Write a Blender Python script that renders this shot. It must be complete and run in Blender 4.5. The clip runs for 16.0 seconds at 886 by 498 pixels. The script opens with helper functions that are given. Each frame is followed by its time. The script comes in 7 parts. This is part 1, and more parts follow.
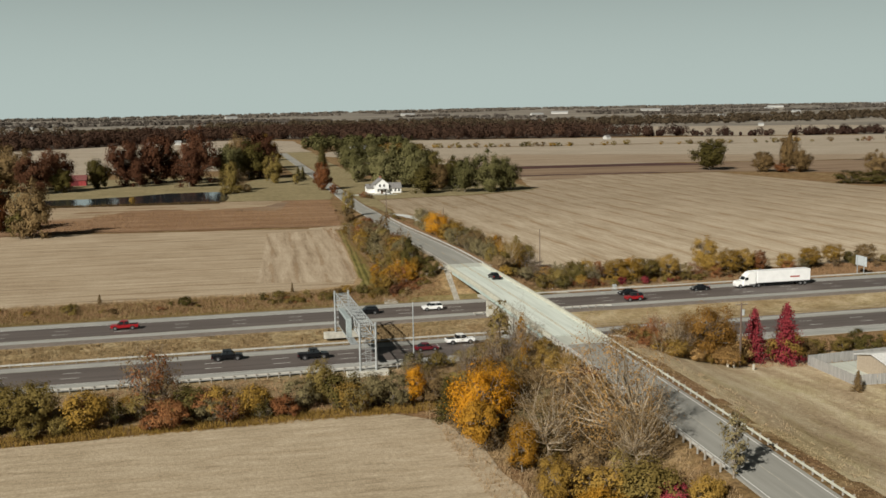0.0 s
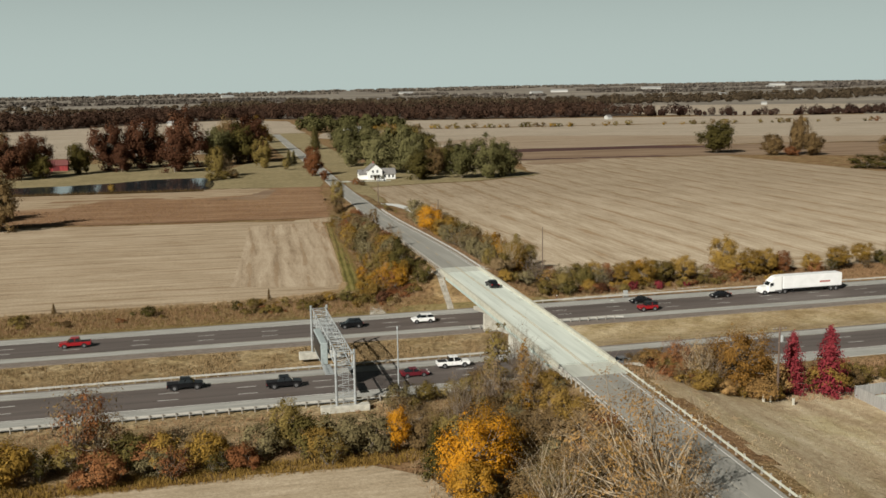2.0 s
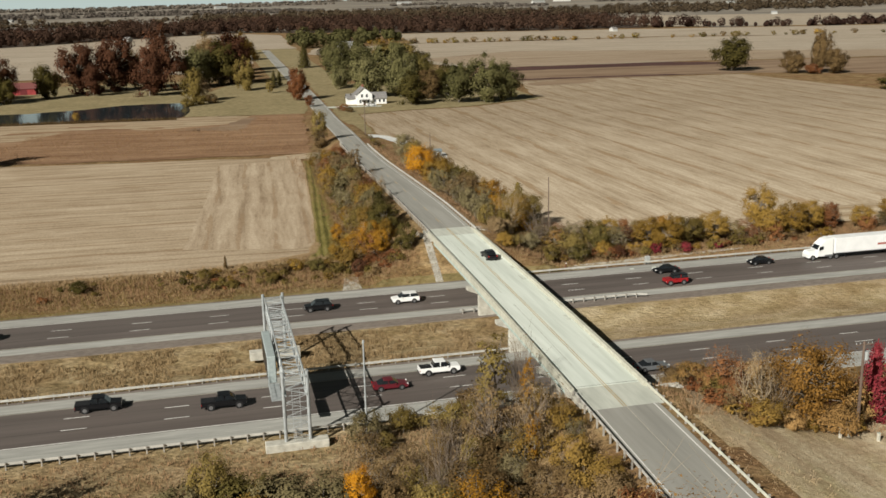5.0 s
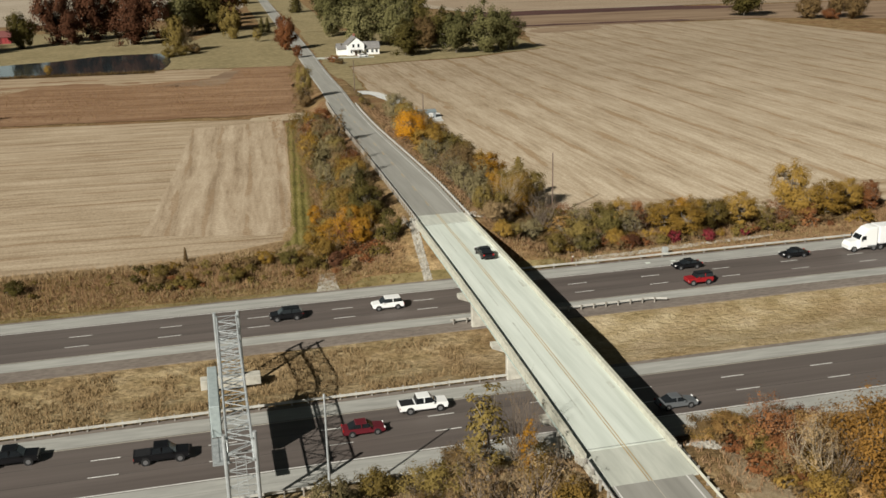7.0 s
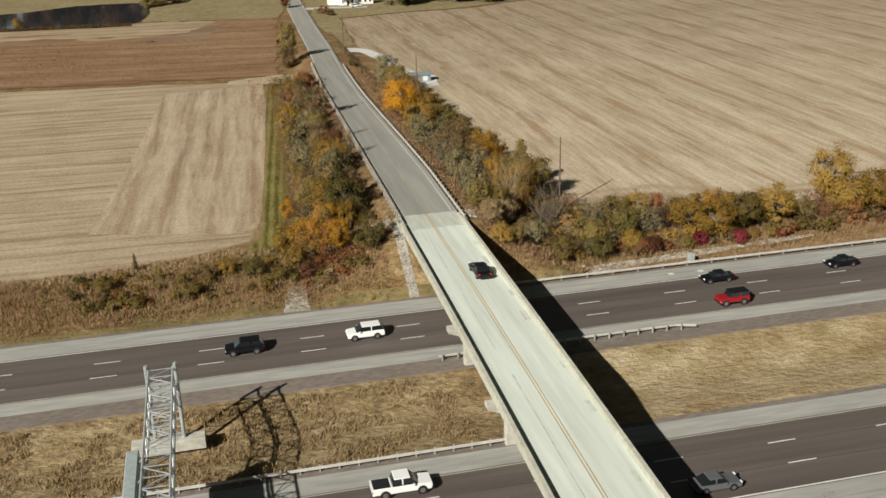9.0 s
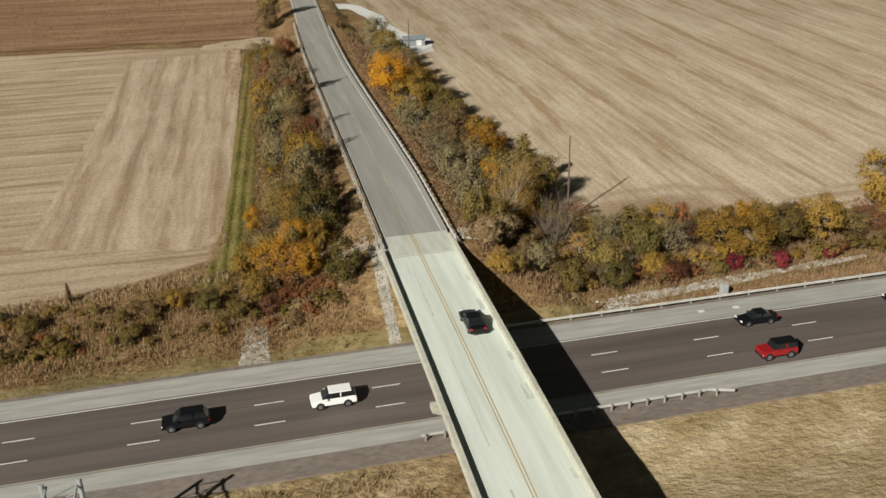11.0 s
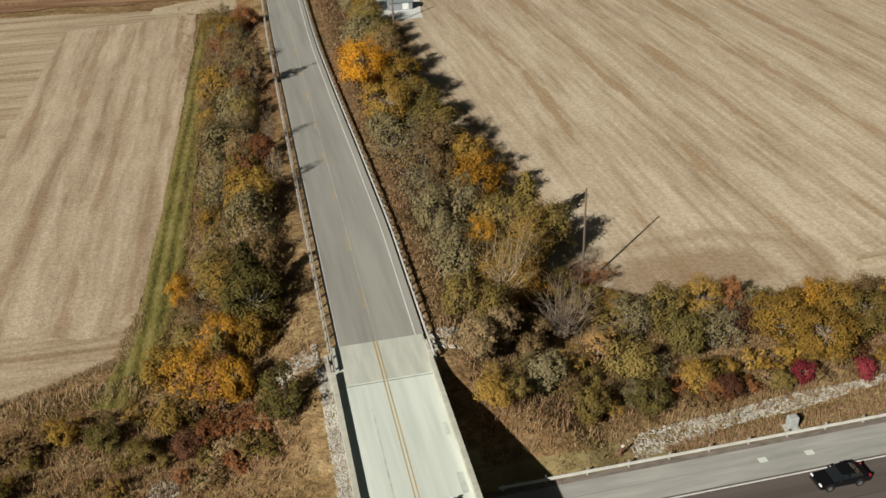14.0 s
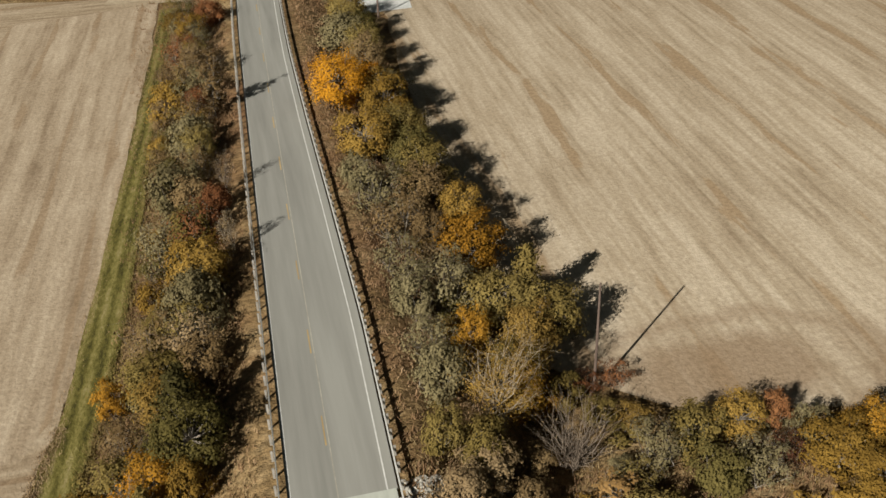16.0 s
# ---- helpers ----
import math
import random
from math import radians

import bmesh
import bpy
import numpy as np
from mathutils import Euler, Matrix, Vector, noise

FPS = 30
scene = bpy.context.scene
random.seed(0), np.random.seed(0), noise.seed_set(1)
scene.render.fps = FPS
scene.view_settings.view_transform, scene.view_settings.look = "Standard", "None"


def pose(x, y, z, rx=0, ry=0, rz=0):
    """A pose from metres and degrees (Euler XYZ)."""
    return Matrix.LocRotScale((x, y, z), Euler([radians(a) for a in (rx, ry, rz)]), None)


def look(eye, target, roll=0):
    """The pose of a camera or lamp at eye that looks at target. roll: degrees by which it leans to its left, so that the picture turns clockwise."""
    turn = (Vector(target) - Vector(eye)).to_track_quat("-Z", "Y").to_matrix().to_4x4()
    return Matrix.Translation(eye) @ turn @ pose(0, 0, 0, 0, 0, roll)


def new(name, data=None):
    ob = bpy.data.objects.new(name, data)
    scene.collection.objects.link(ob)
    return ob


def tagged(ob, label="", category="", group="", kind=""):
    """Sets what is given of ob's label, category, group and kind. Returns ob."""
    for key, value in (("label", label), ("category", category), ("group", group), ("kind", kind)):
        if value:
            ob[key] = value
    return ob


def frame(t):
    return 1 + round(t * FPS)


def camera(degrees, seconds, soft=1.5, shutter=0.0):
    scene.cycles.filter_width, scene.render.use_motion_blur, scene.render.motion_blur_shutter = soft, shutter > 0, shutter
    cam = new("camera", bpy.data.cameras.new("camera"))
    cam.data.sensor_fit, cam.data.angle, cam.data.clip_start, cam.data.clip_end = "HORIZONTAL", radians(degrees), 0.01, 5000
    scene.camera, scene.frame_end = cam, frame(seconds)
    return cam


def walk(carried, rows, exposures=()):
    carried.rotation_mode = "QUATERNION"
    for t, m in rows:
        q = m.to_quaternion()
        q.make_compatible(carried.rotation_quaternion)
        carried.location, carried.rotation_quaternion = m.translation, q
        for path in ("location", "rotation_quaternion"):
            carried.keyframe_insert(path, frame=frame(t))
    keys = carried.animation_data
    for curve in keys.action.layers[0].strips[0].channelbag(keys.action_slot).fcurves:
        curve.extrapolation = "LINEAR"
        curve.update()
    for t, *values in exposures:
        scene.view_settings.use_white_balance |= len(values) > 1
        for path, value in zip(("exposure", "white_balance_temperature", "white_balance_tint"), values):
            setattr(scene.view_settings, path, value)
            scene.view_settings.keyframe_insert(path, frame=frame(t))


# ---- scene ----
LENS = 47.43
EXPOSURE, SKY_STRENGTH, SUN_STRENGTH = 0.50, 0.008, 5.0
HAZE = (0.356, 0.406, 0.372)
cam = camera(LENS, 16.0, soft=1.55)
PATH = [
    (0, -5.61, -217.90, 45.92, -13.576, -8.033, -0.839),
    (0.5, -3.80, -211.81, 46.45, -13.591, -8.022, -0.840),
    (1, -1.97, -205.73, 46.98, -13.613, -8.129, -0.855),
    (1.5, -0.11, -199.76, 47.44, -13.607, -8.577, -0.883),
    (2, 1.77, -193.87, 47.88, -13.612, -9.269, -0.900),
    (2.5, 3.63, -187.95, 48.31, -13.588, -10.079, -0.912),
    (3, 5.53, -181.98, 48.78, -13.572, -10.908, -0.919),
    (3.5, 7.42, -175.99, 49.24, -13.551, -11.744, -0.989),
    (4, 9.30, -170.00, 49.68, -13.522, -12.573, -1.091),
    (6.5, 18.96, -140.62, 52.31, -13.370, -16.763, -1.332),
    (7, 20.93, -134.57, 52.82, -13.326, -17.588, -1.369),
    (7.5, 22.89, -128.51, 53.28, -13.268, -18.412, -1.331),
    (8, 24.85, -122.41, 53.75, -13.216, -19.258, -1.396),
    (8.5, 26.83, -116.32, 54.23, -13.174, -20.093, -1.450),
    (9, 28.80, -110.26, 54.73, -13.087, -20.963, -1.493),
    (11.5, 38.72, -79.86, 57.78, -12.696, -25.513, -1.619),
    (12, 40.70, -73.86, 58.31, -12.596, -26.360, -1.621),
    (12.5, 42.68, -67.89, 58.85, -12.513, -27.186, -1.721),
    (13, 44.64, -61.93, 59.49, -12.412, -28.062, -1.791),
    (13.5, 46.58, -55.93, 60.23, -12.319, -28.992, -1.869),
    (14, 48.50, -49.90, 61.02, -12.234, -29.920, -2.002),
    (14.5, 50.42, -43.87, 61.76, -12.159, -30.838, -2.121),
    (15, 52.34, -37.84, 62.46, -12.071, -31.742, -2.248),
    (15.5, 54.26, -31.84, 63.13, -11.981, -32.641, -2.363),
    (16, 56.17, -25.88, 63.77, -11.887, -33.538, -2.424),
]
walk(cam, [(t, pose(x, y, z, 90 + pitch, 0, yaw) @ pose(0, 0, 0, 0, 0, roll)) for t, x, y, z, yaw, pitch, roll in PATH],
     exposures=[(t, EXPOSURE + e, 6250, 8) for t, e in ((0.0, -0.17), (1.5, -0.15), (4.0, -0.02), (9.0, -0.02), (12.0, -0.10), (16.0, -0.04))])

# ---- light ----
SUN_AZ, SUN_EL = (-0.75, -0.66), 31.7
world = bpy.data.worlds.new("sky")
scene.world = world
world.use_nodes = True
wn, wl = world.node_tree.nodes, world.node_tree.links
sky = wn.new("ShaderNodeTexSky")
sky.sky_type, sky.sun_disc = "NISHITA", False
sky.sun_elevation, sky.sun_rotation = radians(SUN_EL), math.atan2(SUN_AZ[0], SUN_AZ[1])
sky.air_density, sky.dust_density, sky.ozone_density, sky.altitude = 1.0, 1.2, 1.0, 0
grey = wn.new("ShaderNodeRGBToBW")
haze = wn.new("ShaderNodeMix")
haze.data_type = "RGBA"
haze.inputs[0].default_value = 0.7
tint = wn.new("ShaderNodeMix")
tint.data_type, tint.blend_type = "RGBA", "MULTIPLY"
tint.inputs[0].default_value = 1.0
tint.inputs[7].default_value = (0.97, 1.06, 0.97, 1)
wl.new(sky.outputs[0], grey.inputs[0])
wl.new(sky.outputs[0], haze.inputs[6])
wl.new(grey.outputs[0], haze.inputs[7])
wl.new(haze.outputs[2], tint.inputs[6])
# pale haze that thickens evenly towards the horizon all round
way = wn.new("ShaderNodeTexCoord")
split = wn.new("ShaderNodeSeparateXYZ")
wl.new(way.outputs["Generated"], split.inputs[0])
up, fall, square, turned, amount = (wn.new("ShaderNodeMath") for _ in range(5))
up.operation, up.inputs[1].default_value = "MAXIMUM", 0.0
fall.operation, fall.inputs[1].default_value = "MULTIPLY", 5.0
square.operation, square.inputs[1].default_value = "POWER", 2.0
turned.operation, turned.inputs[1].default_value = "MULTIPLY", -1.0
amount.operation = "EXPONENT"
wl.new(split.outputs[2], up.inputs[0])
for q, r in zip((up, fall, square, turned), (fall, square, turned, amount)):
    wl.new(q.outputs[0], r.inputs[0])
strength = wn.new("ShaderNodeMix")
strength.data_type, strength.blend_type = "RGBA", "MIX"
strength.inputs[7].default_value = (*HAZE, 1)
wl.new(amount.outputs[0], strength.inputs[0])
clear_sky = wn.new("ShaderNodeMix")
clear_sky.data_type, clear_sky.blend_type = "RGBA", "MULTIPLY"
clear_sky.inputs[0].default_value = 1.0
clear_sky.inputs[7].default_value = (SKY_STRENGTH, SKY_STRENGTH, SKY_STRENGTH, 1)
wl.new(tint.outputs[2], clear_sky.inputs[6])
wl.new(clear_sky.outputs[2], strength.inputs[6])
wl.new(strength.outputs[2], wn["Background"].inputs["Color"])
wn["Background"].inputs["Strength"].default_value = 1.0
sun = new("sun", bpy.data.lights.new("sun", "SUN"))
sun.data.energy, sun.data.angle, sun.data.color = SUN_STRENGTH, radians(0.55), (1.0, 0.93, 0.82)
sun.matrix_world = look((SUN_AZ[0] * 100, SUN_AZ[1] * 100, 100 * math.tan(radians(SUN_EL))), (0, 0, 0))


# ---- materials ----
def ramp_of(nt, stops):
    n = nt.nodes.new("ShaderNodeValToRGB")
    els = n.color_ramp.elements
    while len(els) < len(stops):
        els.new(0.5)
    for e, (p, c) in zip(els, stops):
        e.position, e.color = p, (*c, 1)
    return n


def math_node(nt, op, a, b=None):
    n = nt.nodes.new("ShaderNodeMath")
    n.operation = op
    for i, v in enumerate((a, b)):
        if v is None:
            continue
        if isinstance(v, (int, float)):
            n.inputs[i].default_value = v
        else:
            nt.links.new(v, n.inputs[i])
    return n.outputs[0]


def mix_rgb(nt, blend, fac, a, b):
    n = nt.nodes.new("ShaderNodeMix")
    n.data_type, n.blend_type = "RGBA", blend
    for i, v in ((0, fac), (6, a), (7, b)):
        if isinstance(v, (int, float)):
            n.inputs[i].default_value = v
        elif isinstance(v, tuple):
            n.inputs[i].default_value = (*v, 1)
        else:
            nt.links.new(v, n.inputs[i])
    return n.outputs[2]


def base_mat(name, rough=0.9, metal=0.0):
    m = bpy.data.materials.new(name)
    m.use_nodes = True
    b = m.node_tree.nodes["Principled BSDF"]
    b.inputs["Roughness"].default_value, b.inputs["Metallic"].default_value = rough, metal
    b.inputs["Specular IOR Level"].default_value = 0.3
    return m, m.node_tree, b


def coords(nt, angle=0.0, scale=(1, 1, 1)):
    """World place, turned so that the heading (degrees from x) lies along x, then stretched."""
    g = nt.nodes.new("ShaderNodeNewGeometry")
    turn, mp = nt.nodes.new("ShaderNodeMapping"), nt.nodes.new("ShaderNodeMapping")
    turn.inputs["Rotation"].default_value = (0, 0, radians(-angle))
    mp.inputs["Scale"].default_value = scale
    nt.links.new(g.outputs["Position"], turn.inputs["Vector"])
    nt.links.new(turn.outputs[0], mp.inputs["Vector"])
    return mp.outputs[0]


def noise_node(nt, vec, scale, detail=4, rough=0.6, dist=0.0):
    n = nt.nodes.new("ShaderNodeTexNoise")
    n.inputs["Scale"].default_value, n.inputs["Detail"].default_value = scale, detail
    n.inputs["Roughness"].default_value, n.inputs["Distortion"].default_value = rough, dist
    nt.links.new(vec, n.inputs["Vector"])
    return n.outputs["Fac"]


def bump(nt, b, height, strength, distance):
    n = nt.nodes.new("ShaderNodeBump")
    n.inputs["Strength"].default_value, n.inputs["Distance"].default_value = strength, distance
    nt.links.new(height, n.inputs["Height"])
    nt.links.new(n.outputs[0], b.inputs["Normal"])


def surface(name, dark, light, s1, s2, rough=0.9, metal=0.0, blotch=0.35, stretch=(1, 1, 1), angle=0.0, bumps=0.0):
    """Two scales of noise between two colours: grain (s1) and stains (s2)."""
    m, nt, b = base_mat(name, rough, metal)
    v = coords(nt, angle, stretch)
    f1, f2 = noise_node(nt, v, s1), noise_node(nt, v, s2, 3)
    f = math_node(nt, "ADD", math_node(nt, "MULTIPLY", f1, 1 - blotch), math_node(nt, "MULTIPLY", f2, blotch))
    r = ramp_of(nt, [(0.36, dark), (0.64, light)])
    nt.links.new(f, r.inputs[0])
    nt.links.new(r.outputs[0], b.inputs["Base Color"])
    if bumps:
        bump(nt, b, f1, 0.6, bumps)
    return m


def plain(name, colour, rough=0.5, metal=0.0, vary=0.12):
    """A near-even paint with faint dirt."""
    m, nt, b = base_mat(name, rough, metal)
    tc = nt.nodes.new("ShaderNodeTexCoord")
    f = noise_node(nt, tc.outputs["Object"], 2.5, 5)
    c0, c1 = tuple(c * (1 - vary) for c in colour), tuple(min(1, c * (1 + vary)) for c in colour)
    r = ramp_of(nt, [(0.35, c0), (0.65, c1)])
    nt.links.new(f, r.inputs[0])
    nt.links.new(r.outputs[0], b.inputs["Base Color"])
    return m


def foliage(name, stops, through_light=0.04, grain=0.6, speck=0.18):
    """Leaves: each leaf its own shade out of the ramp, each plant shifted a little."""
    m = bpy.data.materials.new(name)
    m.use_nodes = True
    nt = m.node_tree
    nt.nodes.remove(nt.nodes["Principled BSDF"])
    out = nt.nodes["Material Output"]
    g = nt.nodes.new("ShaderNodeNewGeometry")
    oi = nt.nodes.new("ShaderNodeObjectInfo")
    v = coords(nt)
    f = math_node(nt, "ADD", math_node(nt, "MULTIPLY", g.outputs["Random Per Island"], speck),
                  math_node(nt, "ADD", math_node(nt, "MULTIPLY", noise_node(nt, v, grain, 4), 0.60),
                            math_node(nt, "MULTIPLY", math_node(nt, "SUBTRACT", oi.outputs["Random"], 0.18), 0.34)))
    r = ramp_of(nt, [(0.12 + 0.76 * i / (len(stops) - 1), c) for i, c in enumerate(stops)])
    nt.links.new(f, r.inputs[0])
    d, tr, mx = (nt.nodes.new(k) for k in ("ShaderNodeBsdfDiffuse", "ShaderNodeBsdfTranslucent", "ShaderNodeMixShader"))
    mx.inputs[0].default_value = through_light
    nt.links.new(r.outputs[0], d.inputs["Color"])
    nt.links.new(r.outputs[0], tr.inputs["Color"])
    nt.links.new(d.outputs[0], mx.inputs[1])
    nt.links.new(tr.outputs[0], mx.inputs[2])
    nt.links.new(mx.outputs[0], out.inputs["Surface"])
    return m


def stubble(name, dark, mid, light, heading, row=3.0, streak=14.0, swath=12.0, lines=0.5, blotch_scale=0.012, north=None, corner=None):
    """Harvested field: chaff streaks along the rows, darker swath lines with soil showing, broad stains."""
    m, nt, b = base_mat(name, 1.0)
    b.inputs["Specular IOR Level"].default_value = 0.1
    raw = coords(nt)
    streaks = noise_node(nt, coords(nt, heading, (1 / (row * streak), 1 / row, 1)), 1.0, 3, 0.55, 0.4)
    fine = noise_node(nt, coords(nt, heading, (0.16, 1.3, 1)), 1.0, 4, 0.65)
    wander = noise_node(nt, coords(nt, heading, (0.012, 0.05, 1)), 1.0, 3)
    breaks = noise_node(nt, coords(nt, heading, (0.035, 0.12, 1)), 1.0, 3)
    sep = nt.nodes.new("ShaderNodeSeparateXYZ")
    nt.links.new(coords(nt, heading), sep.inputs[0])
    ph = math_node(nt, "ADD", math_node(nt, "MULTIPLY", sep.outputs[1], 2 * math.pi / swath), math_node(nt, "MULTIPLY", wander, 5.0))
    band = math_node(nt, "POWER", math_node(nt, "MULTIPLY", math_node(nt, "ADD", math_node(nt, "SINE", ph), 1.0), 0.5), 12.0)
    broken = ramp_of(nt, [(0.34, (0.1, 0.1, 0.1)), (0.54, (1, 1, 1))])
    nt.links.new(breaks, broken.inputs[0])
    # soil shows in ragged streaks, most of them along the swath lines
    ragged = noise_node(nt, coords(nt, heading, (0.05, 0.42, 1)), 1.0, 6, 0.62, 0.3)
    soil = ramp_of(nt, [(0.61, (0, 0, 0)), (0.645, (1, 1, 1))])
    nt.links.new(math_node(nt, "ADD", math_node(nt, "ADD", math_node(nt, "MULTIPLY", ragged, 0.62), math_node(nt, "MULTIPLY", breaks, 0.38)), math_node(nt, "MULTIPLY", band, 0.14)), soil.inputs[0])
    line = math_node(nt, "MULTIPLY", math_node(nt, "MULTIPLY", band, broken.outputs[0]), 0.06 * lines)
    f = math_node(nt, "ADD", math_node(nt, "MULTIPLY", streaks, 0.46), math_node(nt, "MULTIPLY", fine, 0.26))
    f = math_node(nt, "ADD", f, math_node(nt, "MULTIPLY", noise_node(nt, raw, blotch_scale, 6, 0.65), 0.28))
    f = math_node(nt, "SUBTRACT", f, line)
    chaff = math_node(nt, "POWER", math_node(nt, "MULTIPLY", math_node(nt, "ADD", math_node(nt, "SINE", math_node(nt, "ADD", ph, 2.2)), 1.0), 0.5), 5.0)
    f = math_node(nt, "ADD", f, math_node(nt, "MULTIPLY", math_node(nt, "MULTIPLY", chaff, broken.outputs[0]), 0.05 * lines))
    r = ramp_of(nt, [(0.33, dark), (0.46, mid), (0.60, light)])
    nt.links.new(f, r.inputs[0])
    speck = ramp_of(nt, [(0.35, (0.80, 0.78, 0.76)), (0.62, (1.10, 1.10, 1.10))])
    nt.links.new(noise_node(nt, raw, 1.7, 4, 0.75), speck.inputs[0])
    bare = tuple(c * (0.62 * p + 0.38 * q) for c, p, q in zip((1.06, 0.98, 0.88), dark, mid))
    col = mix_rgb(nt, "MIX", math_node(nt, "MULTIPLY", soil.outputs[0], min(1.0, 0.8 * lines)), r.outputs[0], bare)
    col = mix_rgb(nt, "MULTIPLY", 1.0, col, speck.outputs[0])
    here = nt.nodes.new("ShaderNodeSeparateXYZ")
    nt.links.new(raw, here.inputs[0])
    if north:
        # the colour darkens unevenly towards the far half
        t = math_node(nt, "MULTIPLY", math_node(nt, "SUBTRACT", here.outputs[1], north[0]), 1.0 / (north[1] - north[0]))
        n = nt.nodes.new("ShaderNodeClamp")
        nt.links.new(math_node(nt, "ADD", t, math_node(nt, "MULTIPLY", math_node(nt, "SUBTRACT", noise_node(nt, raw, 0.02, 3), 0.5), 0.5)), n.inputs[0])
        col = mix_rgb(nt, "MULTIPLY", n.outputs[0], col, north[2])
    if corner:
        # trodden turning place with curved wheel marks
        dx = math_node(nt, "MULTIPLY", math_node(nt, "SUBTRACT", here.outputs[0], corner[0]), 1.0 / corner[2])
        dy = math_node(nt, "MULTIPLY", math_node(nt, "SUBTRACT", here.outputs[1], corner[1]), 1.0 / corner[3])
        d = math_node(nt, "SQRT", math_node(nt, "ADD", math_node(nt, "MULTIPLY", dx, dx), math_node(nt, "MULTIPLY", dy, dy)))
        d = math_node(nt, "ADD", d, math_node(nt, "MULTIPLY", noise_node(nt, raw, 0.12, 5, 0.65), 0.9))
        rings = ramp_of(nt, [(0.0, (0.8, 0.8, 0.8)), (0.52, (0.75, 0.75, 0.75)), (0.66, (0.1, 0.1, 0.1)), (0.78, (0.5, 0.5, 0.5)), (0.92, (0, 0, 0))])
        nt.links.new(math_node(nt, "MULTIPLY", d, 0.55), rings.inputs[0])
        col = mix_rgb(nt, "MIX", math_node(nt, "MULTIPLY", rings.outputs[0], 1.0), col, mix_rgb(nt, "MULTIPLY", 1.0, (0.255, 0.178, 0.110), speck.outputs[0]))
    nt.links.new(col, b.inputs["Base Color"])
    bump(nt, b, noise_node(nt, raw, 3.0, 3), 0.5, 0.12)
    return m


def striped_grass(name):
    """Grass mown in lengthwise passes: dark and light green stripes with straw flecks."""
    m, nt, b = base_mat(name, 1.0)
    b.inputs["Specular IOR Level"].default_value = 0.1
    v = coords(nt, 84.6)
    sep = nt.nodes.new("ShaderNodeSeparateXYZ")
    nt.links.new(v, sep.inputs[0])
    ph = math_node(nt, "ADD", math_node(nt, "MULTIPLY", sep.outputs[1], 4.1), math_node(nt, "MULTIPLY", noise_node(nt, coords(nt, 84.6, (0.05, 0.3, 1)), 1.0, 3), 3.0))
    f = math_node(nt, "ADD", math_node(nt, "MULTIPLY", math_node(nt, "SINE", ph), 0.085), math_node(nt, "ADD", math_node(nt, "MULTIPLY", noise_node(nt, coords(nt, 84.6, (0.9, 2.4, 1)), 1.0, 5, 0.75), 0.72), math_node(nt, "MULTIPLY", noise_node(nt, v, 0.12, 3), 0.3)))
    r = ramp_of(nt, [(0.34, (0.042, 0.038, 0.011)), (0.48, (0.116, 0.100, 0.025)), (0.60, (0.194, 0.165, 0.051)), (0.74, (0.29, 0.235, 0.110))])
    nt.links.new(f, r.inputs[0])
    nt.links.new(r.outputs[0], b.inputs["Base Color"])
    bump(nt, b, noise_node(nt, v, 3.0, 4, 0.7), 0.7, 0.15)
    return m


def worn_yard(name):
    """Thin dry yard grass: straw, bare dirt streaks running down the bank, greenish patches."""
    m, nt, b = base_mat(name, 1.0)
    b.inputs["Specular IOR Level"].default_value = 0.1
    v = coords(nt)
    streak = noise_node(nt, coords(nt, 97, (0.05, 0.17, 0.1)), 1.0, 5, 0.6, 0.3)
    fine = noise_node(nt, v, 1.1, 5, 0.75)
    f = math_node(nt, "ADD", math_node(nt, "MULTIPLY", streak, 0.58), math_node(nt, "MULTIPLY", fine, 0.42))
    r = ramp_of(nt, [(0.33, (0.235, 0.165, 0.098)), (0.45, (0.36, 0.272, 0.168)), (0.55, (0.48, 0.39, 0.255)), (0.68, (0.58, 0.50, 0.36))])
    nt.links.new(f, r.inputs[0])
    where = ramp_of(nt, [(0.48, (0, 0, 0)), (0.64, (0.7, 0.7, 0.7))])
    nt.links.new(noise_node(nt, coords(nt, 25, (0.04, 0.09, 1)), 1.0, 4), where.inputs[0])
    nt.links.new(mix_rgb(nt, "MIX", where.outputs[0], r.outputs[0], mix_rgb(nt, "MULTIPLY", 1.0, r.outputs[0], (0.88, 0.90, 0.74))), b.inputs["Base Color"])
    bump(nt, b, fine, 0.8, 0.35)
    return m


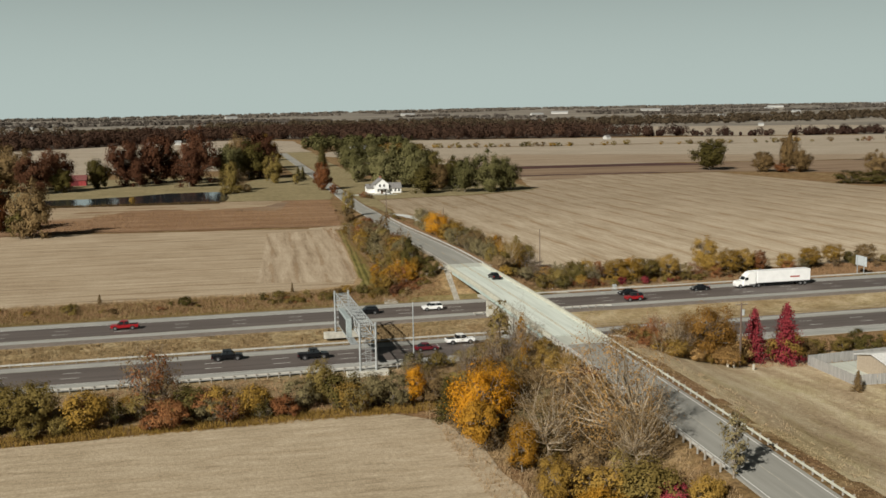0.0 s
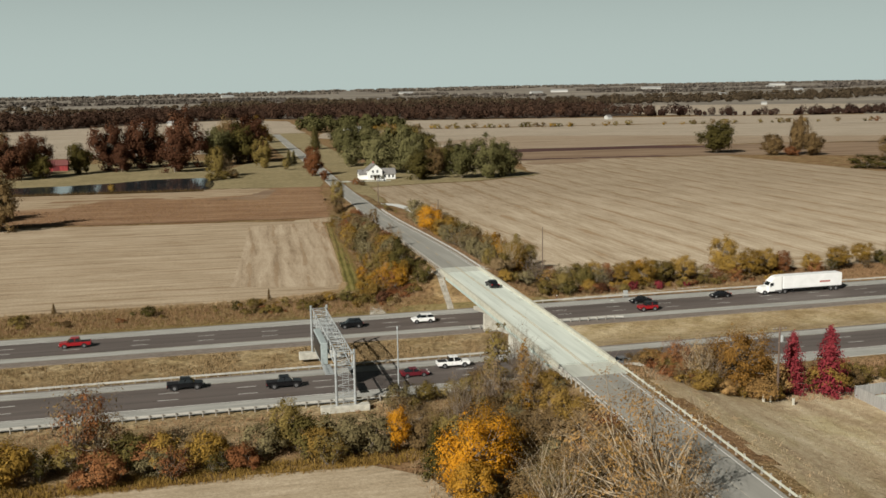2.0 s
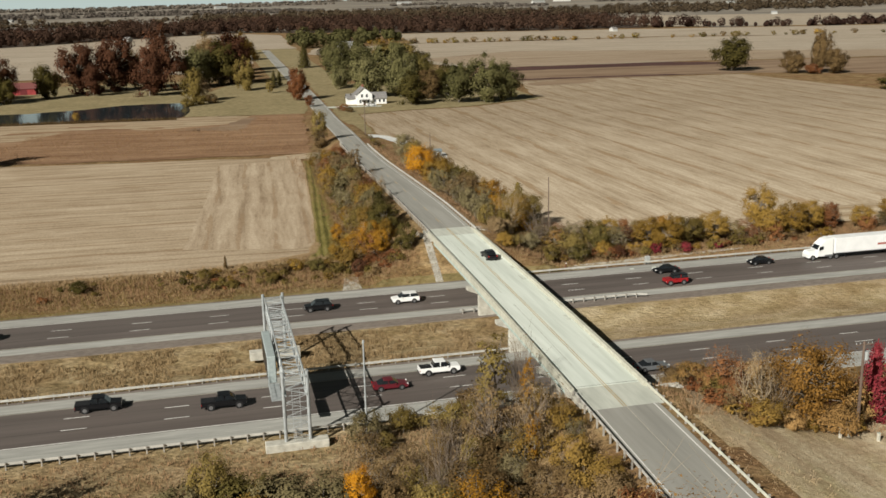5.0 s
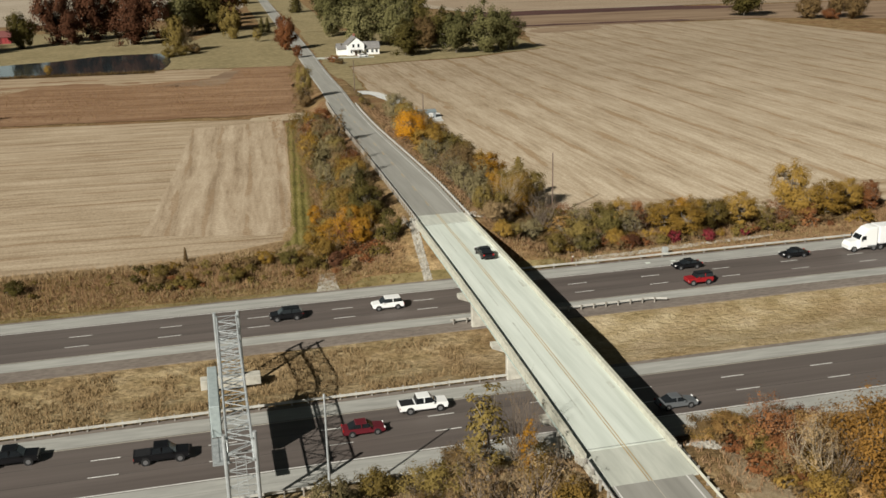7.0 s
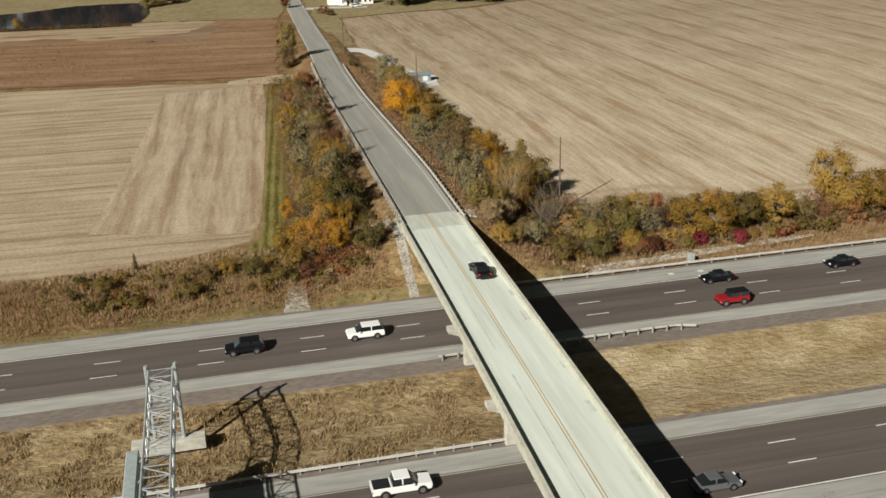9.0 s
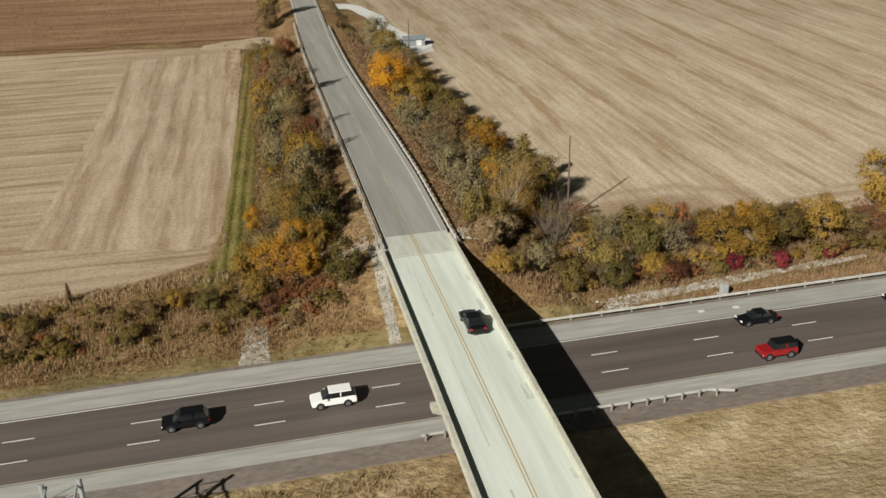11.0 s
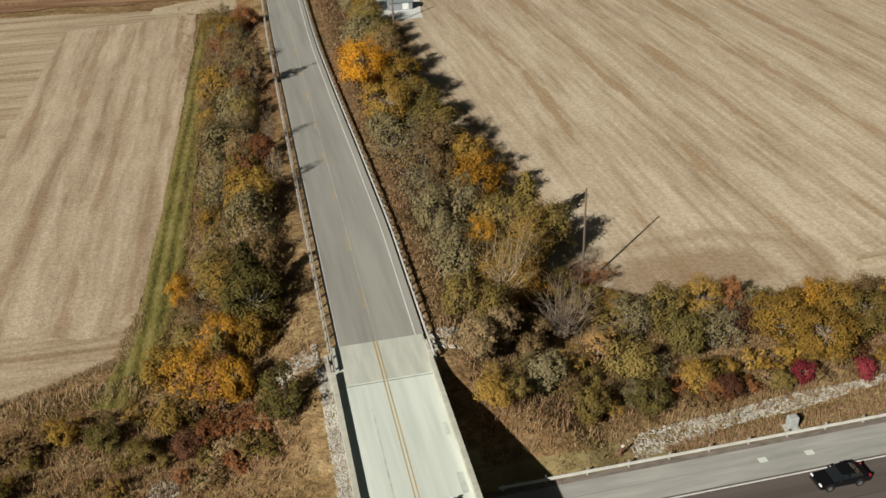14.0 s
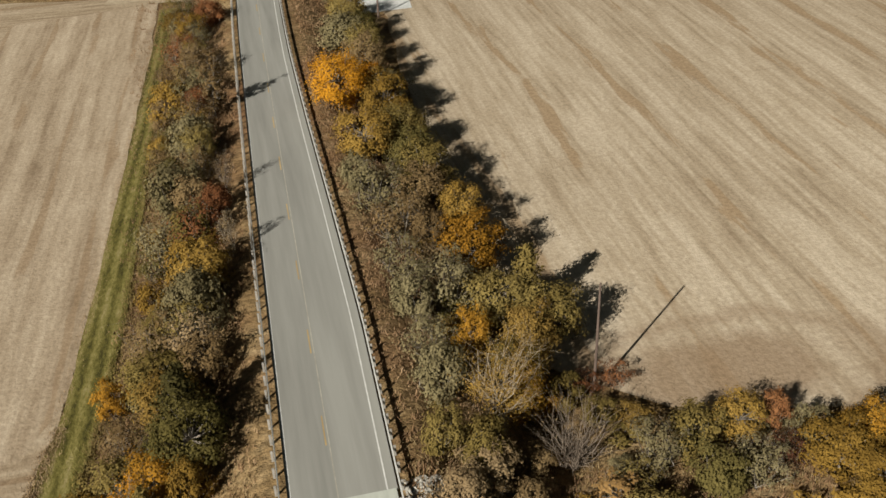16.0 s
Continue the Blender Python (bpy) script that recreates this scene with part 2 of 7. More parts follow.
def rough_grass(name, stops, rusty_share=0.55, mottle=(0.55, 1.25)):
    """Unmown verge: olive, rust and straw patches with fine mottling."""
    m, nt, b = base_mat(name, 1.0)
    b.inputs["Specular IOR Level"].default_value = 0.1
    v = coords(nt, 0, (0.7, 1.0, 1.0))
    patches = ramp_of(nt, list(zip((0.30, 0.44, 0.54, 0.68), stops)))
    nt.links.new(noise_node(nt, v, 0.22, 6, 0.68), patches.inputs[0])
    where = ramp_of(nt, [(0.45, (0, 0, 0)), (0.62, (1, 1, 1))])
    nt.links.new(noise_node(nt, v, 0.07, 4), where.inputs[0])
    rusty = mix_rgb(nt, "MIX", math_node(nt, "MULTIPLY", where.outputs[0], rusty_share), patches.outputs[0], (0.20, 0.105, 0.058))
    speck = ramp_of(nt, [(0.36, (mottle[0], mottle[0] * 0.965, mottle[0] * 0.91)), (0.62, (mottle[1], mottle[1] * 0.976, mottle[1] * 0.944))])
    nt.links.new(noise_node(nt, v, 1.6, 5, 0.75), speck.inputs[0])
    nt.links.new(mix_rgb(nt, "MULTIPLY", 1.0, rusty, speck.outputs[0]), b.inputs["Base Color"])
    bump(nt, b, noise_node(nt, v, 1.2, 4, 0.7), 0.9, 0.5)
    return m


M = dict(
    verge=rough_grass("dry_grass", [(0.105, 0.068, 0.030), (0.175, 0.116, 0.054), (0.235, 0.162, 0.080), (0.33, 0.245, 0.135)]),
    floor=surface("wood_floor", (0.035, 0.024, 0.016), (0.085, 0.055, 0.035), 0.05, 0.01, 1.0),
    # far ground: pale field streaks, with distance haze mixed into the base colour
    farfloor=surface("hazed_far_land", (0.105, 0.090, 0.073), (0.27, 0.235, 0.185), 0.010, 0.003, 1.0, stretch=(0.25, 1, 1)),
    mown=surface("mown_verge", (0.120, 0.094, 0.036), (0.265, 0.205, 0.094), 1.6, 0.25, 1.0, stretch=(0.5, 1, 1), blotch=0.5, bumps=0.3),
    mown_e=rough_grass("mown_median", [(0.200, 0.150, 0.072), (0.300, 0.236, 0.130), (0.365, 0.296, 0.180), (0.46, 0.384, 0.256)], 0.22, (0.80, 1.12)),
    median=rough_grass("median_grass_floor", [(0.145, 0.108, 0.050), (0.238, 0.180, 0.094), (0.300, 0.236, 0.134), (0.38, 0.308, 0.190)], 0.28),
    asphalt=surface("highway_asphalt", (0.082, 0.068, 0.060), (0.132, 0.110, 0.098), 0.6, 0.25, 0.58, stretch=(0.05, 1.2, 1), blotch=0.5),
    shoulder=surface("shoulder_asphalt", (0.245, 0.242, 0.220), (0.36, 0.355, 0.322), 1.2, 0.1, 0.95, stretch=(0.15, 1, 1)),
    seam=surface("tar_seam", (0.040, 0.034, 0.030), (0.10, 0.088, 0.080), 0.8, 0.2, 0.8, stretch=(0.2, 1, 1)),
    sealed=surface("sealed_crack", (0.15, 0.145, 0.13), (0.28, 0.272, 0.245), 0.8, 0.2, 0.9, stretch=(0.1, 1, 1)),
    deadwood=surface("bleached_wood", (0.135, 0.100, 0.072), (0.26, 0.205, 0.152), 3.0, 0.6, 0.95),
    gravel=surface("brown_grey_gravel", (0.125, 0.103, 0.087), (0.215, 0.182, 0.152), 2.5, 0.12, 1.0, stretch=(0.4, 1, 1)),
    wornline=surface("worn_yellow_line", (0.28, 0.262, 0.215), (0.42, 0.395, 0.325), 1.5, 0.3, 0.9, stretch=(0.2, 1, 1)),
    oldroad=surface("aged_asphalt", (0.215, 0.208, 0.184), (0.295, 0.287, 0.255), 0.9, 0.25, 0.95, stretch=(1.2, 0.06, 1), blotch=0.5),
    deck=surface("pale_concrete", (0.47, 0.505, 0.445), (0.63, 0.665, 0.60), 0.8, 0.25, 0.9, stretch=(1.5, 0.08, 1), blotch=0.5),
    stain=surface("stained_deck", (0.36, 0.375, 0.32), (0.55, 0.58, 0.52), 2.2, 0.6, 0.9, stretch=(1.5, 0.4, 1)),
    slab=surface("stained_concrete", (0.37, 0.38, 0.33), (0.50, 0.51, 0.445), 0.8, 0.3, 0.9, stretch=(1.5, 0.2, 1)),
    concrete=surface("grey_concrete", (0.32, 0.305, 0.26), (0.52, 0.50, 0.43), 1.1, 0.3, 0.9, bumps=0.02),
    parapet=surface("parapet_concrete", (0.36, 0.35, 0.285), (0.50, 0.49, 0.405), 1.5, 0.2, 0.9),
    girder=surface("painted_girder", (0.30, 0.36, 0.33), (0.42, 0.47, 0.43), 1.0, 0.3, 0.6),
    yellow=surface("yellow_marking", (0.30, 0.215, 0.10), (0.50, 0.35, 0.14), 1.5, 0.3, 0.8, stretch=(1, 0.3, 1), blotch=0.6),
    white=surface("white_marking", (0.50, 0.49, 0.46), (0.68, 0.67, 0.63), 1.5, 0.3, 0.8),
    galv=surface("galvanised_steel", (0.30, 0.32, 0.32), (0.46, 0.48, 0.48), 1.5, 0.3, 0.55, 0.35),
    rail=surface("weathered_rail", (0.38, 0.37, 0.335), (0.52, 0.505, 0.46), 1.0, 0.3, 0.6, 0.1),
    post=surface("weathered_steel_post", (0.22, 0.20, 0.17), (0.36, 0.335, 0.295), 2.0, 0.4, 0.9),
    pole=surface("brown_pole_wood", (0.085, 0.060, 0.046), (0.17, 0.122, 0.095), 2.0, 0.3, 0.9, stretch=(1, 1, 0.1)),
    rock=surface("limestone_rubble", (0.22, 0.20, 0.165), (0.43, 0.405, 0.35), 0.8, 2.0, 0.95, bumps=0.05),
    bark=surface("grey_bark", (0.13, 0.105, 0.08), (0.28, 0.24, 0.19), 3.0, 0.6, 0.95),
    palebark=surface("pale_bark", (0.22, 0.170, 0.112), (0.42, 0.340, 0.235), 3.0, 0.6, 0.95),
    drive=surface("white_gravel", (0.42, 0.42, 0.40), (0.60, 0.60, 0.57), 1.5, 0.2, 1.0),
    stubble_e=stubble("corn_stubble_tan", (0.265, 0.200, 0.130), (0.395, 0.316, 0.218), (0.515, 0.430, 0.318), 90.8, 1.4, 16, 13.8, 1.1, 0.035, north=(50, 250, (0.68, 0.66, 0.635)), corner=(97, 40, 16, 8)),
    stubble_w=stubble("bean_stubble_pale", (0.195, 0.139, 0.088), (0.315, 0.243, 0.161), (0.430, 0.350, 0.249), -1.5, 1.9, 20, 9.0, 0.65, 0.04),
    headland=stubble("headland_stubble", (0.205, 0.148, 0.094), (0.330, 0.256, 0.174), (0.44, 0.358, 0.258), 86.4, 2.2, 14, 7.5, 0.7, 0.06),
    headland_e=stubble("headland_rows", (0.235, 0.168, 0.105), (0.36, 0.285, 0.190), (0.50, 0.415, 0.300), -1.5, 2.4, 12, 7.0, 1.0, 0.03),
    stubble_s=stubble("short_stubble", (0.25, 0.194, 0.126), (0.355, 0.286, 0.194), (0.44, 0.362, 0.258), -2, 1.3, 5, 6.0, 0.22, 0.05),
    stubble_n=stubble("far_pale_field", (0.235, 0.192, 0.142), (0.315, 0.266, 0.202), (0.385, 0.330, 0.258), 0, 6.0, 14, 30, 0.6),
    stand=stubble("brown_crop_stand", (0.118, 0.062, 0.033), (0.198, 0.117, 0.066), (0.30, 0.198, 0.120), -7, 2.2, 16, 14.0, 0.5),
    palestand=stubble("pale_cut_stand", (0.165, 0.106, 0.062), (0.285, 0.212, 0.134), (0.385, 0.312, 0.216), -7, 2.2, 16, 8.0, 0.8, 0.05),
    weedstrip=surface("weedy_brown_strip", (0.13, 0.078, 0.045), (0.26, 0.185, 0.115), 0.10, 0.03, 1.0, stretch=(0.15, 1, 1)),
    stubble_f=stubble("far_tan_field", (0.19, 0.138, 0.092), (0.26, 0.198, 0.136), (0.32, 0.255, 0.182), 0, 6.0, 14, 30, 0.4),
    darkstrip=surface("dark_ploughed_strip", (0.040, 0.014, 0.011), (0.085, 0.036, 0.026), 0.16, 0.05, 1.0, stretch=(0.12, 1, 1)),
    lawn=striped_grass("mown_green_strip"),
    lawnpale=surface("fading_lawn", (0.148, 0.118, 0.052), (0.27, 0.216, 0.112), 0.4, 0.05, 1.0, bumps=0.2),
    yard=worn_yard("worn_yard_grass"),
)
F = dict(
    olive=foliage("olive_leaves", [(0.037, 0.026, 0.008), (0.150, 0.108, 0.032), (0.265, 0.200, 0.070)]),
    green=foliage("green_leaves", [(0.024, 0.021, 0.008), (0.074, 0.060, 0.018), (0.155, 0.122, 0.042)]),
    sage=foliage("grey_green_leaves", [(0.056, 0.044, 0.020), (0.155, 0.126, 0.062), (0.255, 0.212, 0.115)]),
    gold=foliage("golden_leaves", [(0.105, 0.049, 0.008), (0.285, 0.140, 0.018), (0.44, 0.245, 0.038)]),
    orange=foliage("orange_leaves", [(0.16, 0.060, 0.006), (0.40, 0.170, 0.012), (0.56, 0.28, 0.026)]),
    mustard=foliage("mustard_leaves", [(0.072, 0.040, 0.009), (0.226, 0.135, 0.028), (0.340, 0.216, 0.056)]),
    brown=foliage("brown_leaves", [(0.042, 0.026, 0.011), (0.136, 0.088, 0.039), (0.235, 0.164, 0.080)]),
    tan=foliage("dry_tan_leaves", [(0.085, 0.053, 0.025), (0.21, 0.142, 0.070), (0.32, 0.23, 0.125)]),
    rust=foliage("rust_leaves", [(0.070, 0.026, 0.012), (0.175, 0.073, 0.030), (0.28, 0.135, 0.056)]),
    crimson=foliage("crimson_leaves", [(0.050, 0.010, 0.012), (0.180, 0.027, 0.034), (0.34, 0.070, 0.076)]),
    maroon=foliage("maroon_leaves", [(0.028, 0.013, 0.008), (0.072, 0.032, 0.018), (0.135, 0.066, 0.036)], 0.04, 0.25),
    cedar=foliage("cedar_needles", [(0.024, 0.020, 0.008), (0.062, 0.052, 0.018), (0.118, 0.097, 0.036)], 0.02),
    willow=foliage("dusty_green_leaves", [(0.028, 0.027, 0.010), (0.098, 0.090, 0.036), (0.205, 0.182, 0.085)], 0.04, 0.25),
    straw=foliage("straw_blades", [(0.23, 0.152, 0.080), (0.32, 0.225, 0.126), (0.43, 0.325, 0.195)]),
    redgrass=foliage("reddish_blades", [(0.140, 0.078, 0.038), (0.262, 0.162, 0.088), (0.41, 0.29, 0.175)]),
    oldgrass=foliage("olive_straw_blades", [(0.130, 0.089, 0.036), (0.245, 0.174, 0.082), (0.385, 0.295, 0.165)]),
    duns=foliage("dun_blades", [(0.185, 0.126, 0.063), (0.290, 0.208, 0.112), (0.41, 0.312, 0.184)]),
    weeds=foliage("olive_weeds", [(0.11, 0.080, 0.026), (0.175, 0.128, 0.046), (0.26, 0.195, 0.082)]),
    amberolive=foliage("amber_olive_leaves", [(0.060, 0.036, 0.010), (0.190, 0.118, 0.030), (0.31, 0.195, 0.055)]),
    russet=foliage("russet_leaves", [(0.080, 0.040, 0.010), (0.230, 0.120, 0.030), (0.35, 0.195, 0.056)]),
    amber=foliage("amber_leaves", [(0.115, 0.064, 0.022), (0.265, 0.155, 0.056), (0.39, 0.245, 0.102)]),
    greengrass=foliage("green_blades", [(0.07, 0.062, 0.016), (0.145, 0.12, 0.036), (0.25, 0.20, 0.075)]),
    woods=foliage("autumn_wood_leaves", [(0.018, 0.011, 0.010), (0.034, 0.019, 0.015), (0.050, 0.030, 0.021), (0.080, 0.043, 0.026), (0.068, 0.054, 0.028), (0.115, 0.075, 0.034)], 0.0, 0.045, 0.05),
    # distance haze is painted into the next two leaf colours: paler, greyer
    backwoods=foliage("hazed_autumn_wood_leaves", [(0.030, 0.020, 0.016), (0.050, 0.036, 0.025), (0.075, 0.056, 0.034), (0.105, 0.082, 0.048)], 0.0, 0.03, 0.05),
    hazedwoods=foliage("hazed_distant_wood_leaves", [(0.075, 0.066, 0.058), (0.11, 0.092, 0.076), (0.16, 0.138, 0.110)], 0.0, 0.02),
)


# ---- mesh tools ----
def mesh_np(name, verts, faces, mat, smooth=False):
    me = bpy.data.meshes.new(name)
    me.from_pydata([tuple(v) for v in verts], [], [tuple(f) for f in faces])
    me.materials.append(mat)
    if smooth:
        me.polygons.foreach_set("use_smooth", [True] * len(me.polygons))
    me.update()
    return me


def part(name, bm, material, parent=None, label=""):
    me = bpy.data.meshes.new(name)
    bm.normal_update()
    bm.to_mesh(me)
    bm.free()
    me.materials.append(material)
    ob = new(name, me)
    if parent is not None:
        ob.parent = parent
    if label:
        ob["label"] = label
    return ob


def thing(name, label, category, m=None, group="", kind=""):
    ob = new(name)
    ob.empty_display_size = 0.3
    if m is not None:
        ob.matrix_basis = m
    return tagged(ob, label, category, group, kind)


def add_box(bm, x0, x1, y0, y1, z0, z1, bevel=0.0):
    r = bmesh.ops.create_cube(bm, size=1.0)
    for v in r["verts"]:
        v.co = Vector(((x0 + x1) / 2 + v.co.x * (x1 - x0), (y0 + y1) / 2 + v.co.y * (y1 - y0), (z0 + z1) / 2 + v.co.z * (z1 - z0)))
    if bevel:
        es = list({e for v in r["verts"] for e in v.link_edges})
        bmesh.ops.bevel(bm, geom=es, offset=bevel, segments=1, affect="EDGES")
    return bm


def box(x0, x1, y0, y1, z0, z1, bevel=0.0):
    return add_box(bmesh.new(), x0, x1, y0, y1, z0, z1, bevel)


def add_tube(bm, a, b, r0, r1=None, n=8):
    a, b = Vector(a), Vector(b)
    d = b - a
    q = d.to_track_quat("Z", "Y")
    r1 = r0 if r1 is None else r1
    rings = []
    for p, r in ((a, r0), (b, r1)):
        rings.append([bm.verts.new(p + q @ Vector((r * math.cos(2 * math.pi * i / n), r * math.sin(2 * math.pi * i / n), 0))) for i in range(n)])
    for i in range(n):
        bm.faces.new((rings[0][i], rings[0][(i + 1) % n], rings[1][(i + 1) % n], rings[1][i]))
    bm.faces.new(rings[0][::-1])
    bm.faces.new(rings[1])
    return bm


def tube(a, b, r0, r1=None, n=8):
    return add_tube(bmesh.new(), a, b, r0, r1, n)


def prism(profile, x0, x1, axis="x"):
    """A closed outline (u, v) drawn out along an axis: x keeps (y, z), y keeps (x, z)."""
    bm = bmesh.new()
    put = (lambda s, u, v: (s, u, v)) if axis == "x" else (lambda s, u, v: (u, s, v))
    a = [bm.verts.new(put(x0, u, v)) for u, v in profile]
    b = [bm.verts.new(put(x1, u, v)) for u, v in profile]
    n = len(profile)
    for i in range(n):
        bm.faces.new((a[i], a[(i + 1) % n], b[(i + 1) % n], b[i]))
    bm.faces.new(a[::-1])
    bm.faces.new(b)
    bmesh.ops.recalc_face_normals(bm, faces=bm.faces)
    return bm


# ---- the lie of the land ----
CREST_Y, CREST_Z = -15.0, 6.45
TURNS = [(-400, 47.0), (-200, 52.3), (-130, 54.3), (-60, 56.35), (-20, 57.5), (100, 60.0), (155, 61.5), (210, 64.8), (347, 69.3), (568, 74.5), (794, 80.0), (1300, 92.0)]


def road_z(y):
    d = abs(y - CREST_Y)
    if d < 110:
        return CREST_Z - 1.5 * (d / 110) ** 2
    z = CREST_Z - 1.5 - 0.030 * (d - 110)
    return z if z > 0.75 else max(0.22, 0.22 + 0.53 * math.exp(-(0.75 - z) / 0.53))


def road_x(y):
    ys = [q[0] for q in TURNS]
    xs = [q[1] for q in TURNS]
    return float(sum(np.interp(y + o, ys, xs) for o in (-24, -12, 0, 12, 24)) / 5)


def land_z(x, y):
    """Flat land with the bank that carries the crossing road."""
    top = road_z(y) - 0.14
    d = abs(x - road_x(y))
    side = top - max(0.0, d - (7.4 if x > road_x(y) else 5.6)) / 1.9 - 0.04 * min(d, 7.4) if y > CREST_Y or x < road_x(y) else (top + 0.1) * math.exp(-(max(0.0, d - 5.6) / 15.0) ** 1.6) - 0.1
    end = (y - 12.2) / 1.75 if y > CREST_Y else (-46.9 - y) / 1.75
    h = min(top, side, end)
    flat = 0.06 * noise.noise((x * 0.05, y * 0.05, 0)) - 0.07
    if -26 < y < -9:
        flat -= 0.9 * math.sin(math.pi * (y + 26) / 17) ** 2
    return max(h + (0.12 * noise.noise((x * 0.3, y * 0.3, 3)) if d > 5.6 and h < top - 0.05 else 0), flat if -60 < y < 60 or h > 0 else flat * 0.5 - 0.03)


def spaced(lo, hi, fine_lo, fine_hi, step, grow=1.16):
    vals = list(np.arange(fine_lo, fine_hi + 1e-6, step))
    s, v = step, fine_hi
    while v < hi:
        s *= grow
        v = min(hi, v + s)
        vals.append(v)
    s, v = step, fine_lo
    while v > lo:
        s *= grow
        v = max(lo, v - s)
        vals.insert(0, v)
    return vals


gx = [v for v in spaced(-4600, 4800, 34, 86, 1.3)]
gy = [v for v in spaced(-4000, 4700, -130, 215, 1.6)]
def far_rise(x, y):
    """The land swells gently towards the horizon."""
    d = math.hypot(x, y + 100)
    t = min(1.0, max(0.0, (d - 1900) / 2600))
    return -0.10 + (15.0 + 15.0 * min(1.0, max(0.0, (x + 300) / 1500))) * t * t * (3 - 2 * t)


gv = [(x, y, land_z(x, y) if -500 < x < 600 and -500 < y < 1000 else far_rise(x, y)) for y in gy for x in gx]
nx = len(gx)
gf = [(j * nx + i, j * nx + i + 1, (j + 1) * nx + i + 1, (j + 1) * nx + i) for j in range(len(gy) - 1) for i in range(nx - 1)]
ground_me = mesh_np("ground", gv, gf, M["verge"], True)
for k in ("farfloor", "median", "yard", "mown", "mown_e"):
    ground_me.materials.append(M[k])


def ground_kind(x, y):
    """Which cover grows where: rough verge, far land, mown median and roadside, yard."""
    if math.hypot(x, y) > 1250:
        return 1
    if 10.5 < y < 13.6 + 1.2 * noise.noise((x * 0.15, y * 0.15, 5)):
        return 4
    if -26.5 < y < -9 and x > 60 + 6 * noise.noise((x * 0.1, y * 0.2, 6)):
        return 5
    if -26.5 < y < -9 or -64 < y < -45 and x < 50:
        return 2
    return 3 if y < -58 and x > road_x(y) + 7.6 + 3.0 * noise.noise((x * 0.2, y * 0.2, 8)) else 0



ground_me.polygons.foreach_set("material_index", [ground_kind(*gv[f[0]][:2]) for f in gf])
ground = tagged(new("ground", ground_me), "dry brown autumn grass over flat farmland and a road bank", "ground", kind="structure")


def sheet(name, label, category, outline, mat, z=0.05, step=14.0, ragged=0.8, seed=0, follow=True):
    """A field: an outline cut into a ragged edge, laid over the land."""
    rng = random.Random(seed)
    pts = []
    n = len(outline)
    for i in range(n):
        a, b = Vector(outline[i]), Vector(outline[(i + 1) % n])
        k = max(1, int((b - a).length / step))
        for j in range(k):
            p = a.lerp(b, j / k)
            pts.append((p.x + rng.uniform(-ragged, ragged), p.y + rng.uniform(-ragged, ragged)))
    bm = bmesh.new()
    bm.faces.new([bm.verts.new((x, y, z)) for x, y in pts])
    bmesh.ops.triangulate(bm, faces=bm.faces)
    bm.normal_update()
    for f in bm.faces:
        if f.normal.z < 0:
            f.normal_flip()
    return tagged(part(name, bm, mat), label, category, kind="structure")


# ---- fields ----
sheet("field", "wide harvested tan field with diagonal chaff rows", "field",
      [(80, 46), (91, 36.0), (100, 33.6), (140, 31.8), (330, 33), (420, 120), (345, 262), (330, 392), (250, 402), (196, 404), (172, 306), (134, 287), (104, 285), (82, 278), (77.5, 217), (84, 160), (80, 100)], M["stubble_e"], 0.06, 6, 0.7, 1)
sheet("field", "headland of a tan field with rows along the hedge", "field", [(113, 36.0), (140, 33.6), (330, 34), (345, 46), (200, 50), (160, 48), (134, 43), (122, 39)], M["headland_e"], 0.066, 4, 1.8, 42)
sheet("field", "pale harvested field with rows along the highway", "field",
      [(-330, 34.5), (-100, 33.5), (12, 34.5), (24, 37.0), (30.5, 39.5), (33.6, 41), (35.6, 50), (37.0, 65), (38.8, 87), (40.2, 104), (42.0, 127), (44.0, 154), (44.5, 166), (20, 172), (-60, 183), (-330, 190)], M["stubble_w"], 0.06, 6, 0.6, 2)
sheet("field", "lighter headland strip of harvested field", "field",
      [(8, 52), (32, 45), (35.8, 54), (37.2, 72), (40.0, 100), (43.3, 154), (43.5, 163), (18, 160), (13, 100)], M["headland"], 0.066, 3, 0.4, 3)
sheet("field", "short pale stubble field by a hedge", "field",
      [(-330, -72.6), (-31, -73.0), (12, -71.6), (21, -72.6), (27, -78), (30, -90), (30.5, -112), (32, -230), (-330, -230)], M["stubble_s"], 0.06, 5, 0.5, 4)
sheet("field", "standing brown crop field", "field",
      [(-140, 186), (-62, 187), (49, 174), (58, 292), (36, 294), (27, 268), (10, 262), (-6, 258), (-25, 272), (-40, 262), (-51, 244), (-90, 238), (-140, 236)], M["stand"], 0.09, 5, 1.2, 5)
sheet("field", "patch of pale stubble in a brown field", "field",
      [(-160, 232), (-90, 236), (-51, 240), (-40, 258), (-25, 268), (-6, 254), (10, 258), (29, 264), (37, 292), (22, 298), (-30, 301), (-160, 301)], M["palestand"], 0.07, 2.5, 2.2, 6)
sheet("field", "streak of brown crop left in pale stubble", "field", [(-62, 264), (-45, 265.5), (-15, 264), (-13, 267), (-30, 269.5), (-60, 270)], M["stand"], 0.11, 3, 0.9, 43)
sheet("field", "streak of brown crop left in pale stubble", "field", [(-7, 263.5), (-1, 262.5), (0, 266), (-6, 267.5)], M["stand"], 0.11, 2, 0.6, 44)
sheet("field", "streak of brown crop left in pale stubble", "field", [(-40, 279), (-18, 277), (-16, 279.5), (-38, 282)], M["stand"], 0.11, 3, 0.8, 45)
